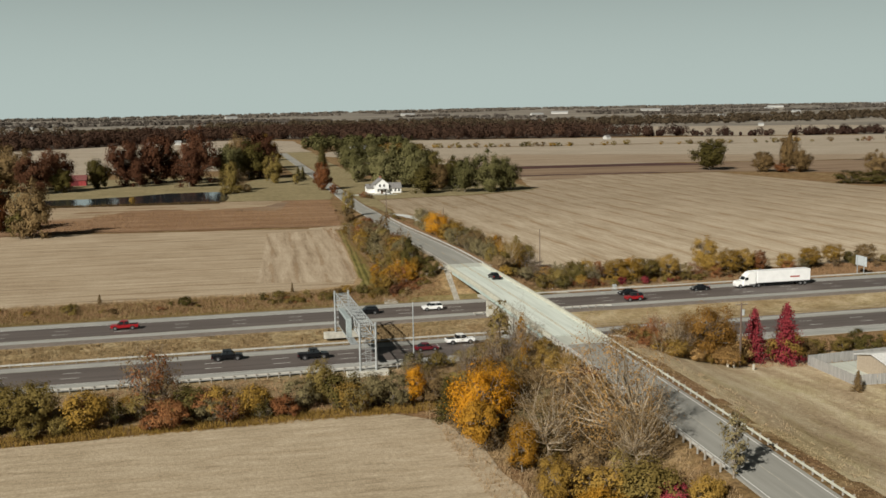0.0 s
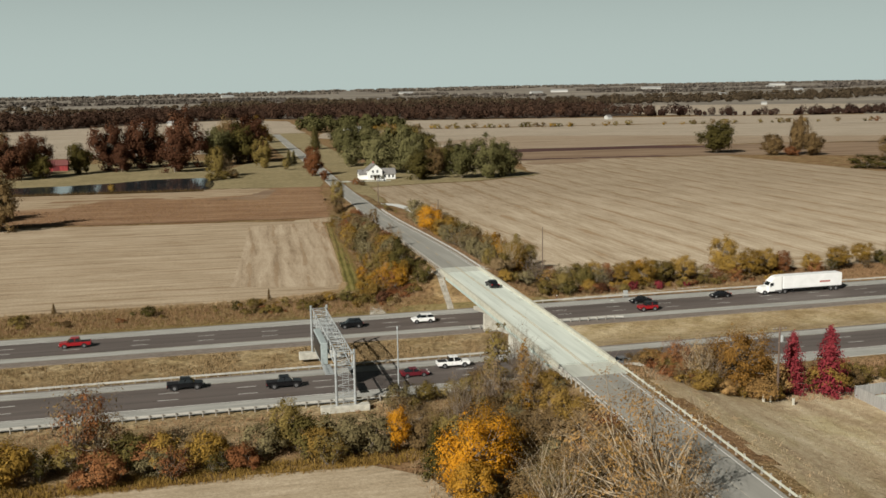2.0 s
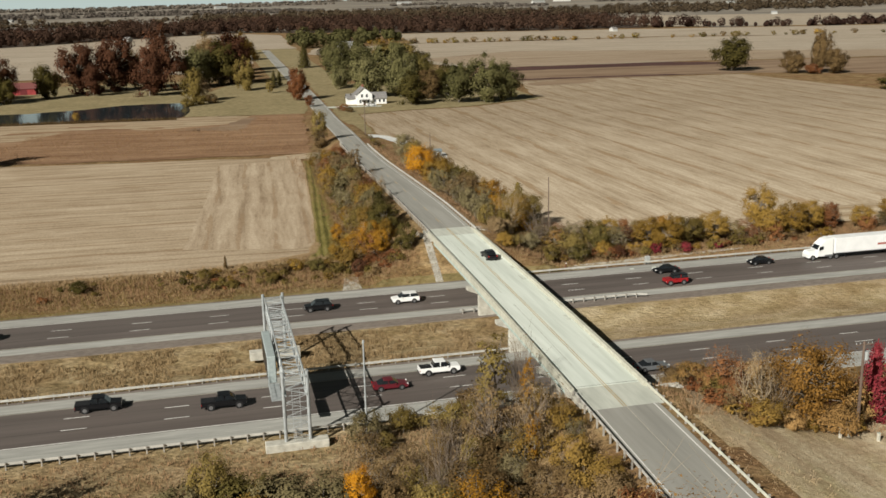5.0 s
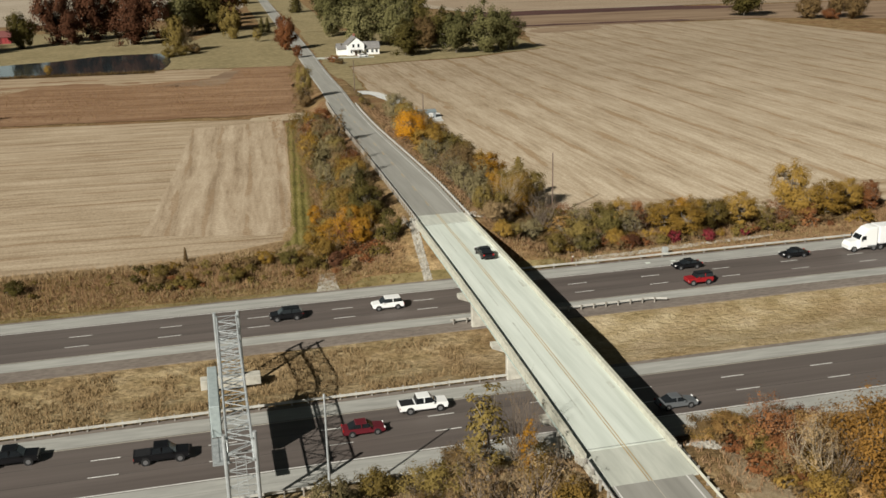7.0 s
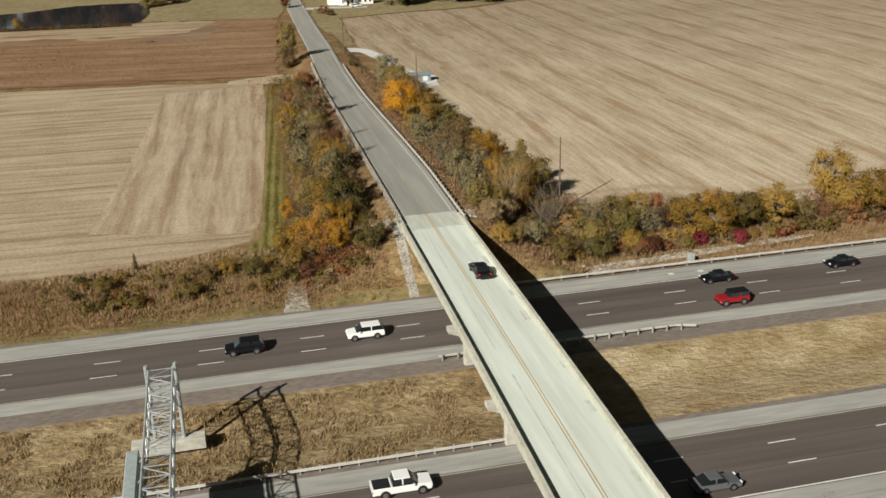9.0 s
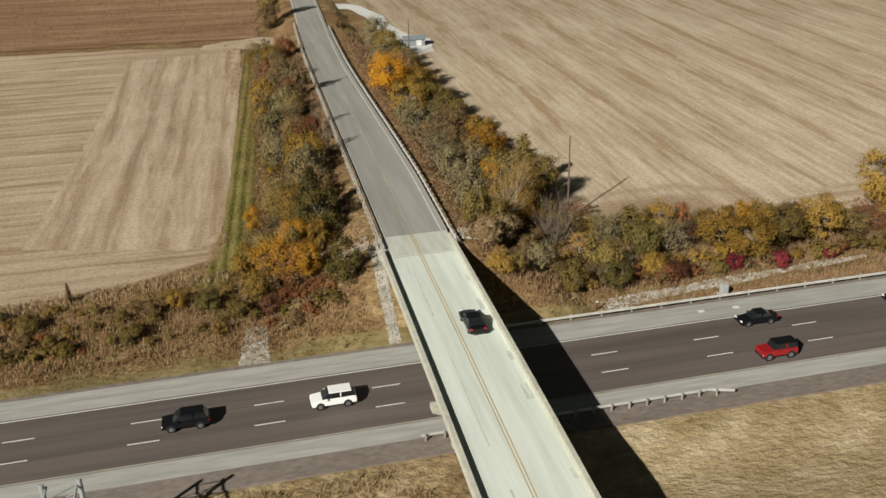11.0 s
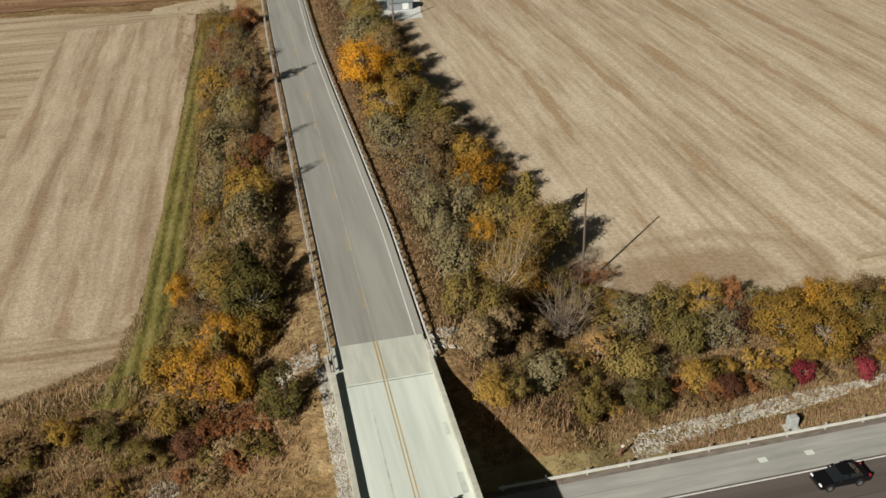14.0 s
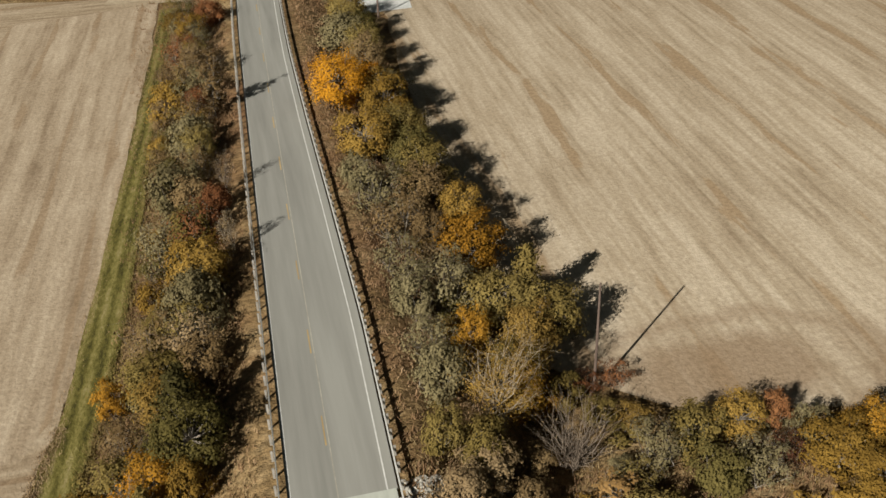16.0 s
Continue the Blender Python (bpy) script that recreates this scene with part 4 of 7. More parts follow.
part("camera_dome", tube((0, 0, 12.2), (0, 0, 12.55), 0.16, 0.1, 8), M["galv"], p)


def highway_sign(x, y, w, h, z0):
    s = thing("highway_sign", "grey-backed highway sign on two steel posts", "sign", pose(x, y, 0))
    for o in (-w * 0.3, w * 0.3):
        part("post", box(-0.09, 0.09, o - 0.07, o + 0.07, -0.4, z0 + h), M["galv"], s)
    part("panel", box(0.1, 0.16, -w / 2, w / 2, z0, z0 + h, 0.02), plain("sign_back", (0.42, 0.45, 0.46), 0.5), s)
    return s


highway_sign(164.6, 13.6, 4.6, 2.6, 2.4)
cabinet = thing("utility_cabinet", "small grey roadside utility cabinet on a slab", "cabinet", pose(94.0, 12.9, 0.05))
part("body", box(-0.45, 0.45, -0.35, 0.35, 0.1, 1.35, 0.04), plain("cabinet_grey", (0.33, 0.34, 0.33), 0.6), cabinet)
part("slab", box(-0.7, 0.7, -0.55, 0.55, -0.2, 0.12), M["concrete"], cabinet)
for i, (x, y, h) in enumerate(((80.2, -67.2, 1.3), (84.6, -68.0, 0.95), (81.6, -66.8, 1.1))):
    b = thing("pedestal_box", "small pale utility pedestal beside a pole", "utility box", pose(x, y, land_z(x, y)), "utility pedestals")
    part("housing", box(-0.16, 0.16, -0.14, 0.14, -0.2, h, 0.03), plain("pedestal", (0.45, 0.43, 0.36), 0.7), b)
    part("cap", box(-0.19, 0.19, -0.17, 0.17, h - 0.02, h + 0.06, 0.02), plain("pedestal_cap", (0.35, 0.36, 0.30), 0.7), b)


# ---- buildings ----
def gable(parent, x0, x1, y0, y1, z0, eave, ridge, wall, roof, along="x", over=0.4):
    """Walls with gables, and a roof of two thick slopes."""
    if along == "x":
        ym = (y0 + y1) / 2
        part("wall", prism([(y0, z0), (y1, z0), (y1, eave), (ym, ridge), (y0, eave)], x0, x1, "x"), wall, parent)
        for s in (-1, 1):
            ye = ym + s * ((y1 - y0) / 2 + over)
            ze = eave - (ridge - eave) / ((y1 - y0) / 2) * over
            part("roof", prism([(ym, ridge + 0.05), (ye, ze + 0.05), (ye, ze + 0.2), (ym, ridge + 0.22)], x0 - over, x1 + over, "x"), roof, parent)
    else:
        xm = (x0 + x1) / 2
        part("wall", prism([(x0, z0), (x1, z0), (x1, eave), (xm, ridge), (x0, eave)], y0, y1, "y"), wall, parent)
        for s in (-1, 1):
            xe = xm + s * ((x1 - x0) / 2 + over)
            ze = eave - (ridge - eave) / ((x1 - x0) / 2) * over
            part("roof", prism([(xm, ridge + 0.05), (xe, ze + 0.05), (xe, ze + 0.2), (xm, ridge + 0.22)], y0 - over, y1 + over, "y"), roof, parent)


SIDING = surface("white_siding", (0.66, 0.66, 0.64), (0.80, 0.80, 0.78), 0.8, 0.2, 0.7, stretch=(0.2, 0.2, 6))
SHINGLE = surface("grey_shingles", (0.12, 0.115, 0.11), (0.22, 0.21, 0.2), 2.0, 0.3, 0.9)
GLASS, _nt, _b = base_mat("window_glass", 0.08)
_b.inputs["Base Color"].default_value = (0.03, 0.035, 0.04, 1)
TRIM = plain("white_trim", (0.75, 0.75, 0.73), 0.6)


def window(parent, x, y, z, w, h, facing="s"):
    """A window in a frame on a wall that faces -y (s) or -x (w)."""
    if facing == "s":
        f = part("window", box(x - w / 2 - 0.1, x + w / 2 + 0.1, y - 0.07, y + 0.05, z - 0.1, z + h + 0.1), TRIM, parent)
        part("pane", box(x - w / 2, x + w / 2, y - 0.085, y - 0.02, z, z + h), GLASS, f)
        part("sill", box(x - w / 2 - 0.15, x + w / 2 + 0.15, y - 0.16, y, z - 0.16, z - 0.1), TRIM, f)
    else:
        f = part("window", box(x - 0.07, x + 0.05, y - w / 2 - 0.1, y + w / 2 + 0.1, z - 0.1, z + h + 0.1), TRIM, parent)
        part("pane", box(x - 0.085, x - 0.02, y - w / 2, y + w / 2, z, z + h), GLASS, f)
        part("sill", box(x - 0.16, x, y - w / 2 - 0.15, y + w / 2 + 0.15, z - 0.16, z - 0.1), TRIM, f)


house = thing("farmhouse", "white clapboard farmhouse with grey roofs under tall trees", "house", pose(86.5, 317, 0.0))
gable(house, 0, 7.5, 0, 9, -0.2, 5.0, 8.0, SIDING, SHINGLE, "y")
gable(house, 7.5, 14.5, 1.0, 7.0, -0.2, 2.9, 5.4, SIDING, SHINGLE, "x")
gable(house, -4.0, 0, 3.0, 8.5, -0.2, 2.9, 4.9, SIDING, SHINGLE, "x")
for x, z, w, h in ((1.8, 1.0, 1.0, 1.5), (5.6, 1.0, 1.0, 1.5), (2.6, 3.6, 0.9, 1.4), (4.9, 3.6, 0.9, 1.4)):
    window(house, x, 0, z, w, h)
for x in (9.0, 11.2, 13.2):
    window(house, x, 1.0, 1.0, 0.9, 1.3)
for y in (1.6, 6.5):
    window(house, 0, y - 0.2, 3.5, 0.9, 1.3, "w") if y < 3 else None
d = part("door", box(3.2, 4.2, -0.06, 0.02, -0.1, 2.0), plain("brown_door", (0.12, 0.07, 0.05), 0.6), house)
part("door_knob", tube((4.05, -0.11, 1.0), (4.05, -0.06, 1.0), 0.04, n=6), M["galv"], d)
part("chimney", box(3.4, 4.3, 5.0, 5.9, 6.0, 9.2, 0.03), plain("brick_chimney", (0.22, 0.09, 0.06), 0.9), house, "red brick chimney")
part("porch_roof", box(1.6, 6.2, -1.9, 0, 2.45, 2.6), SHINGLE, house)
for x in (1.8, 6.0):
    part("porch_post", box(x - 0.08, x + 0.08, -1.8, -1.64, -0.2, 2.45), TRIM, house)

barn = thing("barn", "small red barn with a dull red roof", "barn", pose(-87, 449, 0))
gable(barn, 0, 13, 0, 9, -0.2, 3.6, 6.4, surface("red_boards", (0.20, 0.028, 0.03), (0.32, 0.05, 0.05), 1.0, 0.3, 0.8, stretch=(4, 4, 0.2)), plain("red_roof_metal", (0.15, 0.055, 0.05), 0.6), "x")
part("barn_door", box(4.6, 8.4, -0.1, -0.01, -0.1, 3.0), plain("dark_red_door", (0.12, 0.02, 0.022), 0.8), barn)

shed = thing("pump_station", "low grey equipment enclosure on a gravel pad", "shed", pose(82.8, 152.0, 0.1))
gable(shed, 0, 4.8, 0, 3.0, -0.2, 1.7, 2.2, plain("shed_wall", (0.22, 0.24, 0.25), 0.7), plain("shed_roof", (0.17, 0.20, 0.21), 0.5), "x", 0.25)
part("hatch", box(2.7, 4.0, -0.08, -0.01, 0.2, 1.5), plain("hatch_white", (0.6, 0.6, 0.58), 0.6), shed)
FAR_WALL, FAR_ROOF = plain("distant_wall", (0.42, 0.415, 0.39), 0.7), plain("distant_roof", (0.27, 0.27, 0.262), 0.6)
far_house = thing("house", "pale-roofed house among far trees", "house", pose(150, 838, 0))
gable(far_house, 0, 18, 0, 9, -0.2, 3.2, 6.4, FAR_WALL, FAR_ROOF, "x")
for i, (x, y, w, c) in enumerate(((-70, 1175, 12, 0), (-34, 1190, 13, 1), (520, 1030, 10, 0), (1060, 1560, 16, 1), (900, 2120, 26, 1), (1400, 2330, 34, 1), (500, 2620, 30, 1),
                                  (1750, 2520, 40, 1), (-800, 2330, 26, 1), (-420, 2520, 24, 1), (200, 3010, 30, 1), (1250, 1230, 13, 0), (-1000, 2720, 34, 1), (1900, 2920, 56, 1), (2250, 2720, 44, 1), (-900, 2650, 60, 1), (-700, 2900, 40, 1), (1050, 2900, 70, 1), (1150, 3000, 90, 1), (1500, 3050, 110, 1), (1650, 3200, 60, 1), (2050, 3150, 90, 1), (700, 3300, 80, 1), (100, 3500, 70, 1), (2600, 3300, 80, 1))):
    w *= 0.62
    fh = thing("farm_building", "distant pale farm building among trees", "building", pose(x, y, far_rise(x, y), 0, 0, 17 * i % 50 - 25), "distant buildings")
    gable(fh, 0, w, 0, 9 + w * 0.1, -0.2, 3 + w * 0.04, 5 + w * 0.07, FAR_WALL, FAR_ROOF if c else SHINGLE, "x")

# fenced yard
fence = thing("fence", "weathered grey board fence round a paved yard", "fence", kind="structure")
FENCE = surface("grey_boards", (0.20, 0.195, 0.185), (0.34, 0.33, 0.31), 1.5, 0.4, 0.9, stretch=(5, 5, 0.3))
corners = [(128, -80.6), (101.6, -79.4), (96.4, -79.0), (96.8, -65.4), (128, -63.2)]
panel_me = None
for (ax, ay), (bx, by) in zip(corners, corners[1:]):
    L = math.hypot(bx - ax, by - ay)
    n = round(L / 1.22)
    a = math.atan2(by - ay, bx - ax)
    for k in range(n):
        if panel_me is None:
            ob = part("board_panel", box(0.01, 1.20, -0.02, 0.02, 0, 1.8), FENCE, fence)
            panel_me = ob.data
        else:
            ob = new("board_panel", panel_me)
            ob.parent = fence
        ob.matrix_basis = pose(ax + (bx - ax) * k / n, ay + (by - ay) * k / n, 0.06, 0, 0, math.degrees(a))
        if k % 2 == 0:
            part("post", box(-0.06, 0.06, -0.06, 0.06, 0, 1.95), FENCE, fence).matrix_basis = pose(ax + (bx - ax) * k / n, ay + (by - ay) * k / n, 0.0, 0, 0, math.degrees(a))
sheet("paving", "pale concrete yard behind a fence", "paving", [(96.9, -78.6), (97.2, -65.9), (128, -63.8), (128, -80)], M["slab"], 0.16, 5, 0.02, 30)
garage = thing("garage", "low tan building with a pale roof inside a fence", "garage", pose(102.8, -78.6, 0.1))
gable(garage, 0, 14, 0, 8, -0.2, 2.7, 3.6, plain("tan_wall", (0.33, 0.27, 0.20), 0.8), plain("pale_roof", (0.58, 0.57, 0.54), 0.6), "x")


# ---- trees ----
def tubes_np(segs, big=0.06):
    """Tapered limbs: five-sided where thick, three-sided where thin."""
    verts, faces = [], []
    for a, b, r0, r1 in segs:
        n = 5 if r0 > big else 3
        d = np.array(b) - np.array(a)
        L = np.linalg.norm(d)
        if L < 1e-6:
            continue
        d = d / L
        u = np.cross(d, (0, 0, 1) if abs(d[2]) < 0.9 else (1, 0, 0))
        u /= np.linalg.norm(u)
        w = np.cross(d, u)
        k = len(verts)
        for p, r in ((a, r0), (b, r1)):
            for i in range(n):
                t = 2 * math.pi * i / n
                verts.append(np.array(p) + (u * math.cos(t) + w * math.sin(t)) * r)
        faces += [(k + i, k + (i + 1) % n, k + n + (i + 1) % n, k + n + i) for i in range(n)]
    return verts, faces


def leaf_quads(rng, centres, size, up=0.3, out=None, slim=0.31, jitter=0.34):
    """Small pointed leaf sprays that rise outwards from their plant."""
    n = len(centres)
    nrm = rng.normal(size=(n, 3)) * (jitter if out is not None else 1.0)
    if out is not None:
        nrm += out
    nrm[:, 2] += up
    nrm /= np.linalg.norm(nrm, axis=1, keepdims=True)
    w = rng.normal(size=(n, 3)) * 0.6 + np.array((0, 0, 0.7))
    w -= nrm * (w * nrm).sum(1, keepdims=True)
    w /= np.linalg.norm(w, axis=1, keepdims=True) + 1e-6
    u = np.cross(nrm, w)
    s = size * rng.uniform(0.55, 1.35, (n, 1))
    a, b = u * s * slim, w * s
    v = np.stack([centres - a - b * 0.45, centres + a - b * 0.55, centres + b * 0.8], 1).reshape(-1, 3)
    f = np.arange(n * 3).reshape(-1, 3)
    return v, f


def limb(rng, a, b, r0, r1, bends=3, wob=0.08):
    """A crooked tapered limb from a to b."""
    a, b = np.array(a, float), np.array(b, float)
    L = np.linalg.norm(b - a)
    pts = [a + (b - a) * t + (rng.normal(size=3) * wob * L if 0 < t < 1 else 0) + np.array((0, 0, -0.10 * L * math.sin(math.pi * t))) for t in np.linspace(0, 1, bends + 1)]
    rs = np.linspace(r0, r1, bends + 1)
    return [(p, q, s, e) for p, q, s, e in zip(pts, pts[1:], rs, rs[1:])]


TEMPL = {}


def broadleaf(key, seed, h, width, clear, clumps, leaves, leaf, stems=1, twigs=0, gaps=0.15, bark="bark", lean=0.0, stout=1.0, top=1.0, tight=(0.055, 0.10), uneven=1.0, jitter=0.22, slim=0.44):
    """A trunk, limbs out to clumps spread through an uneven crown, and leaves about each clump."""
    rng = np.random.default_rng(seed)
    segs, cen, outs = [], [], []
    rc, hc = width / 2, (h - clear) / 2
    mid = clear + hc
    tr = 0.016 * h + 0.05 if stems == 1 else 0.009 * h + 0.03
    bases = [np.array((0, 0, 0.0))] if stems == 1 else [np.append(rng.normal(size=2) * width * 0.012, 0) for _ in range(stems)]
    forks = []
    for bs in bases:
        topp = np.array((bs[0] * 14 + lean, bs[1] * 14, clear + hc * (0.9 if stems == 1 else 0.5) * rng.uniform(0.8, 1.1)))
        s = limb(rng, bs - np.array((0, 0, 0.3)), topp, tr, tr * 0.45, 4, 0.03)
        segs += s
        forks += [q[1] for q in s[1:]]
    for i in range(clumps):
        t = (i + rng.uniform(0.0, 1.0)) / clumps
        zz = 1 - 2 * t
        ph = i * 2.39996 + rng.uniform(-1.6, 1.6)
        rr = math.sqrt(max(0, 1 - zz * zz))
        rad = rng.uniform(0.45, 1.0) ** 0.6 * (1 + uneven * (0.18 * math.sin(3 * ph + seed) + 0.14 * math.sin(5 * ph + 4 * zz + seed)))
        if zz < 0:
            rr *= 1 - 0.25 * zz * zz
        c = np.array((rc * rr * rad * math.cos(ph) + lean * 1.2, rc * rr * rad * math.sin(ph), mid + hc * zz * rad * top))
        if rng.random() < gaps or c[2] < clear * 0.5:
            continue
        fk = min(forks, key=lambda q: np.linalg.norm(q - c) + 0.8 * max(0, q[2] - c[2]))
        segs += limb(rng, fk, c, tr * 0.42 * stout, tr * 0.10 * stout, 2 if h > 6 else 1, 0.08)
        sg = width * rng.uniform(*tight)
        for _ in range(twigs):
            e = c + rng.normal(size=3) * sg * 1.5 + np.array((0, 0, sg * 0.5))
            segs += limb(rng, c + rng.normal(size=3) * sg * 0.2, e, tr * 0.11, tr * 0.035, 1, 0.08)
        n = max(1, int(leaves / clumps * rng.uniform(0.6, 1.4)))
        o = rng.normal(size=(n, 3))
        cen.append(c + o * np.array((sg, sg, sg * 0.75)))
        rad3 = (c - np.array((lean, 0, clear + hc * 0.7))) / np.array((rc, rc, hc))
        outs.append(o / np.linalg.norm(o, axis=1, keepdims=True) * 0.75 + rad3 * 0.75)
    cen = np.concatenate(cen)
    outs = np.concatenate(outs)
    cen[:, 2] = np.maximum(cen[:, 2], 0.12)
    tv, tf = tubes_np(segs)
    lv, lf = leaf_quads(rng, cen, leaf, 0.25, outs, slim, jitter)
    TEMPL[key] = (mesh_np("trunk", tv, tf, M[bark], True), mesh_np("crown", lv, lf, F["olive"]), h)


def conifer(key, seed, h, width, leaves, leaf, columnar=False):
    rng = np.random.default_rng(seed)
    segs = limb(rng, (0, 0, -0.3), (0, 0, h * 0.97), 0.02 * h + 0.04, 0.02, 4, 0.006)
    cen = []
    n = 46
    for i in range(n):
        t = (i + 0.5) / n
        z = h * (0.06 + 0.92 * t)
        r = width / 2 * ((1 - t) ** 0.75 if not columnar else math.sqrt(max(0, 1 - (t * 1.02 - 0.28) ** 2 / 0.56)) * 0.95) * rng.uniform(0.7, 1.15)
        ph = i * 2.39996
        e = np.array((r * math.cos(ph), r * math.sin(ph), z - 0.12 * r if not columnar else z + 0.4 * r))
        segs += limb(rng, (0, 0, z - 0.1 * r), e, 0.012 * h * (1 - t) + 0.015, 0.012, 2, 0.04)
        k = max(4, int(leaves / n * (0.3 + r / (width / 2)) * 0.8))
        s = rng.uniform(0.15, 1.05, (k, 1))
        cen.append(np.array((0, 0, z)) * (1 - s) + e * s + rng.normal(size=(k, 3)) * width * 0.05)
    cen = np.concatenate(cen)
    cen[:, 2] = np.maximum(cen[:, 2], 0.15)
    tv, tf = tubes_np(segs)
    outs = cen - np.array((0, 0, 1)) * cen[:, 2:3]
    outs /= np.linalg.norm(outs, axis=1, keepdims=True) + 0.05
    lv, lf = leaf_quads(rng, cen, leaf, 0.35, outs * 0.9)
    TEMPL[key] = (mesh_np("trunk", tv, tf, M["bark"], True), mesh_np("crown", lv, lf, F["cedar"]), h)


for i in range(3):
    broadleaf("bush%d" % i, 10 + i, 3.6, 4.4, 0.25, 42, 4200, 0.168, stems=7, twigs=0, gaps=0.04, tight=(0.058, 0.09))
    broadleaf("low%d" % i, 15 + i, 1.4, 2.4, 0.1, 18, 520, 0.20, stems=5, gaps=0.08)
    broadleaf("thin%d" % i, 20 + i, 4.2, 4.2, 0.4, 46, 1900, 0.150, stems=8, twigs=4, gaps=0.10)
    broadleaf("tree%d" % i, 30 + i, 9.0, 7.5, 1.0, 66, 7600, 0.24, twigs=0, gaps=0.05, tight=(0.055, 0.088))
    broadleaf("oak%d" % i, 40 + i, 16.0, 15.0, 1.1, 84, 11500, 0.56, twigs=0, gaps=0.06, tight=(0.055, 0.088), uneven=1.5, jitter=0.2, slim=0.5)
    conifer("cedar%d" % i, 60 + i, 7.0, 4.0, 5200, 0.24)
for i in range(2):
    broadleaf("bare%d" % i, 50 + i, 12.5, 11.5, 1.4, 100, 7800, 0.16, stems=3, twigs=6, gaps=0.12, bark="palebark", stout=1.8)
    broadleaf("poplar%d" % i, 55 + i, 9.5, 3.8, 1.0, 54, 1500, 0.28, twigs=2, gaps=0.1)
    broadleaf("snag%d" % i, 58 + i, 7.0, 5.4, 0.8, 64, 1000, 0.19, stems=3, twigs=7, gaps=0.1, bark="deadwood" if i == 0 else "palebark", stout=1.5)
conifer("cone0", 70, 8.0, 6.2, 7600, 0.28)
broadleaf("maple0", 80, 10.0, 9.5, 0.9, 96, 9600, 0.22, gaps=0.06, tight=(0.055, 0.085))
for i in range(3):
    broadleaf("dot%d" % i, 84 + i, 3.6, 4.6, 0.1, 14, 260, 0.55, gaps=0.1)


def broom(key, seed, h, width):
    """A leafless shrub: many stems rising from one foot, forking into fine twigs."""
    rng = np.random.default_rng(seed)
    segs, cen = limb(rng, (0, 0, -0.3), (0, 0, 0.3), 0.12, 0.10, 1, 0), []
    for i in range(30):
        ph, up = i * 2.39996, rng.uniform(0.25, 1.0)
        r = width / 2 * (1 - 0.55 * up * up) * rng.uniform(0.8, 1.1)
        e = np.array((r * math.cos(ph), r * math.sin(ph), h * (0.35 + 0.65 * up)))
        stem = limb(rng, (0, 0, 0.1), e, 0.058, 0.013, 5, 0.05)
        segs += stem
        for a, b, r0, r1 in stem[1:]:
            for _ in range(3):
                q = np.array(a) + (np.array(b) - np.array(a)) * rng.random()
                d = (e / np.linalg.norm(e) + rng.normal(size=3) * 0.45) * h * rng.uniform(0.12, 0.24)
                segs += limb(rng, q, q + d, r1 * 0.6, 0.007, 1, 0.05)
        if rng.random() < 0.4:
            cen.append(e + rng.normal(size=(4, 3)) * 0.25)
    tv, tf = tubes_np(segs, 0.08)
    lv, lf = leaf_quads(rng, np.concatenate(cen), 0.16, 0.3)
    TEMPL[key] = (mesh_np("trunk", tv, tf, M["deadwood"], True), mesh_np("crown", lv, lf, F["olive"]), h)


broom("broom0", 90, 7.0, 6.6)
broom("broom1", 91, 7.0, 5.4)
NAMES = dict(broom=("bare_shrub", "shrub"), bush=("shrub", "shrub"), low=("low_shrub", "shrub"), thin=("shrub", "shrub"), tree=("tree", "tree"), oak=("tree", "tree"), cedar=("cedar_tree", "cedar"), bare=("tree", "tree"), poplar=("tree", "tree"), snag=("bare_shrub", "shrub"), cone=("tree", "tree"), maple=("tree", "tree"), dot=("shrub", "shrub"))
WORD = dict(russet="russet brown", olive="olive green", green="dark green", sage="grey-green", gold="golden yellow", orange="bright orange", mustard="mustard yellow", brown="brown-leaved", tan="dry tan", rust="rust-brown",
            crimson="crimson red", amber="amber brown", amberolive="amber-olive", maroon="dark maroon", cedar="dark evergreen", willow="dusty green")
SHAPE = dict(broom="leafless many-stemmed shrub", bush="dense rounded shrub", low="low spreading shrub", thin="thin twiggy shrub", tree="broad-crowned autumn tree", oak="large spreading tree", cedar="conical cedar", bare="many-limbed half-bare tree", poplar="slim upright tree", snag="nearly leafless shrub", cone="cone-shaped autumn tree", maple="dense autumn tree", dot="rounded hedge shrub")
prng = random.Random(7)


def plant(key, x, y, h, leaf, where, group="", wide=1.0, z=None, spin=None):
    """One plant of a kind: height h, its leaves, and what it stands beside."""
    kind = key.rstrip("0123456789")
    if key == kind:
        key = kind + str(prng.randrange(3 if kind in ("bush", "low", "thin", "tree", "oak", "cedar", "dot") else 2 if kind not in ("cone", "maple") else 1))
    tm, cm, th = TEMPL[key]
    s = h / th
    root = thing(NAMES[kind][0], "%s %s %s" % (WORD[leaf], SHAPE[kind], where), NAMES[kind][1], None, group)
    root.matrix_basis = pose(x, y, land_z(x, y) if z is None else z, 0, 0, prng.uniform(0, 360) if spin is None else spin) @ Matrix.Diagonal((s * wide, s * wide, s, 1))
    for nm, me in (("trunk", tm), ("crown", cm)):
        ob = new(nm, me)
        ob.parent = root
        if nm == "crown":
            ob.material_slots[0].link = "OBJECT"
            ob.material_slots[0].material = F[leaf]
    return root


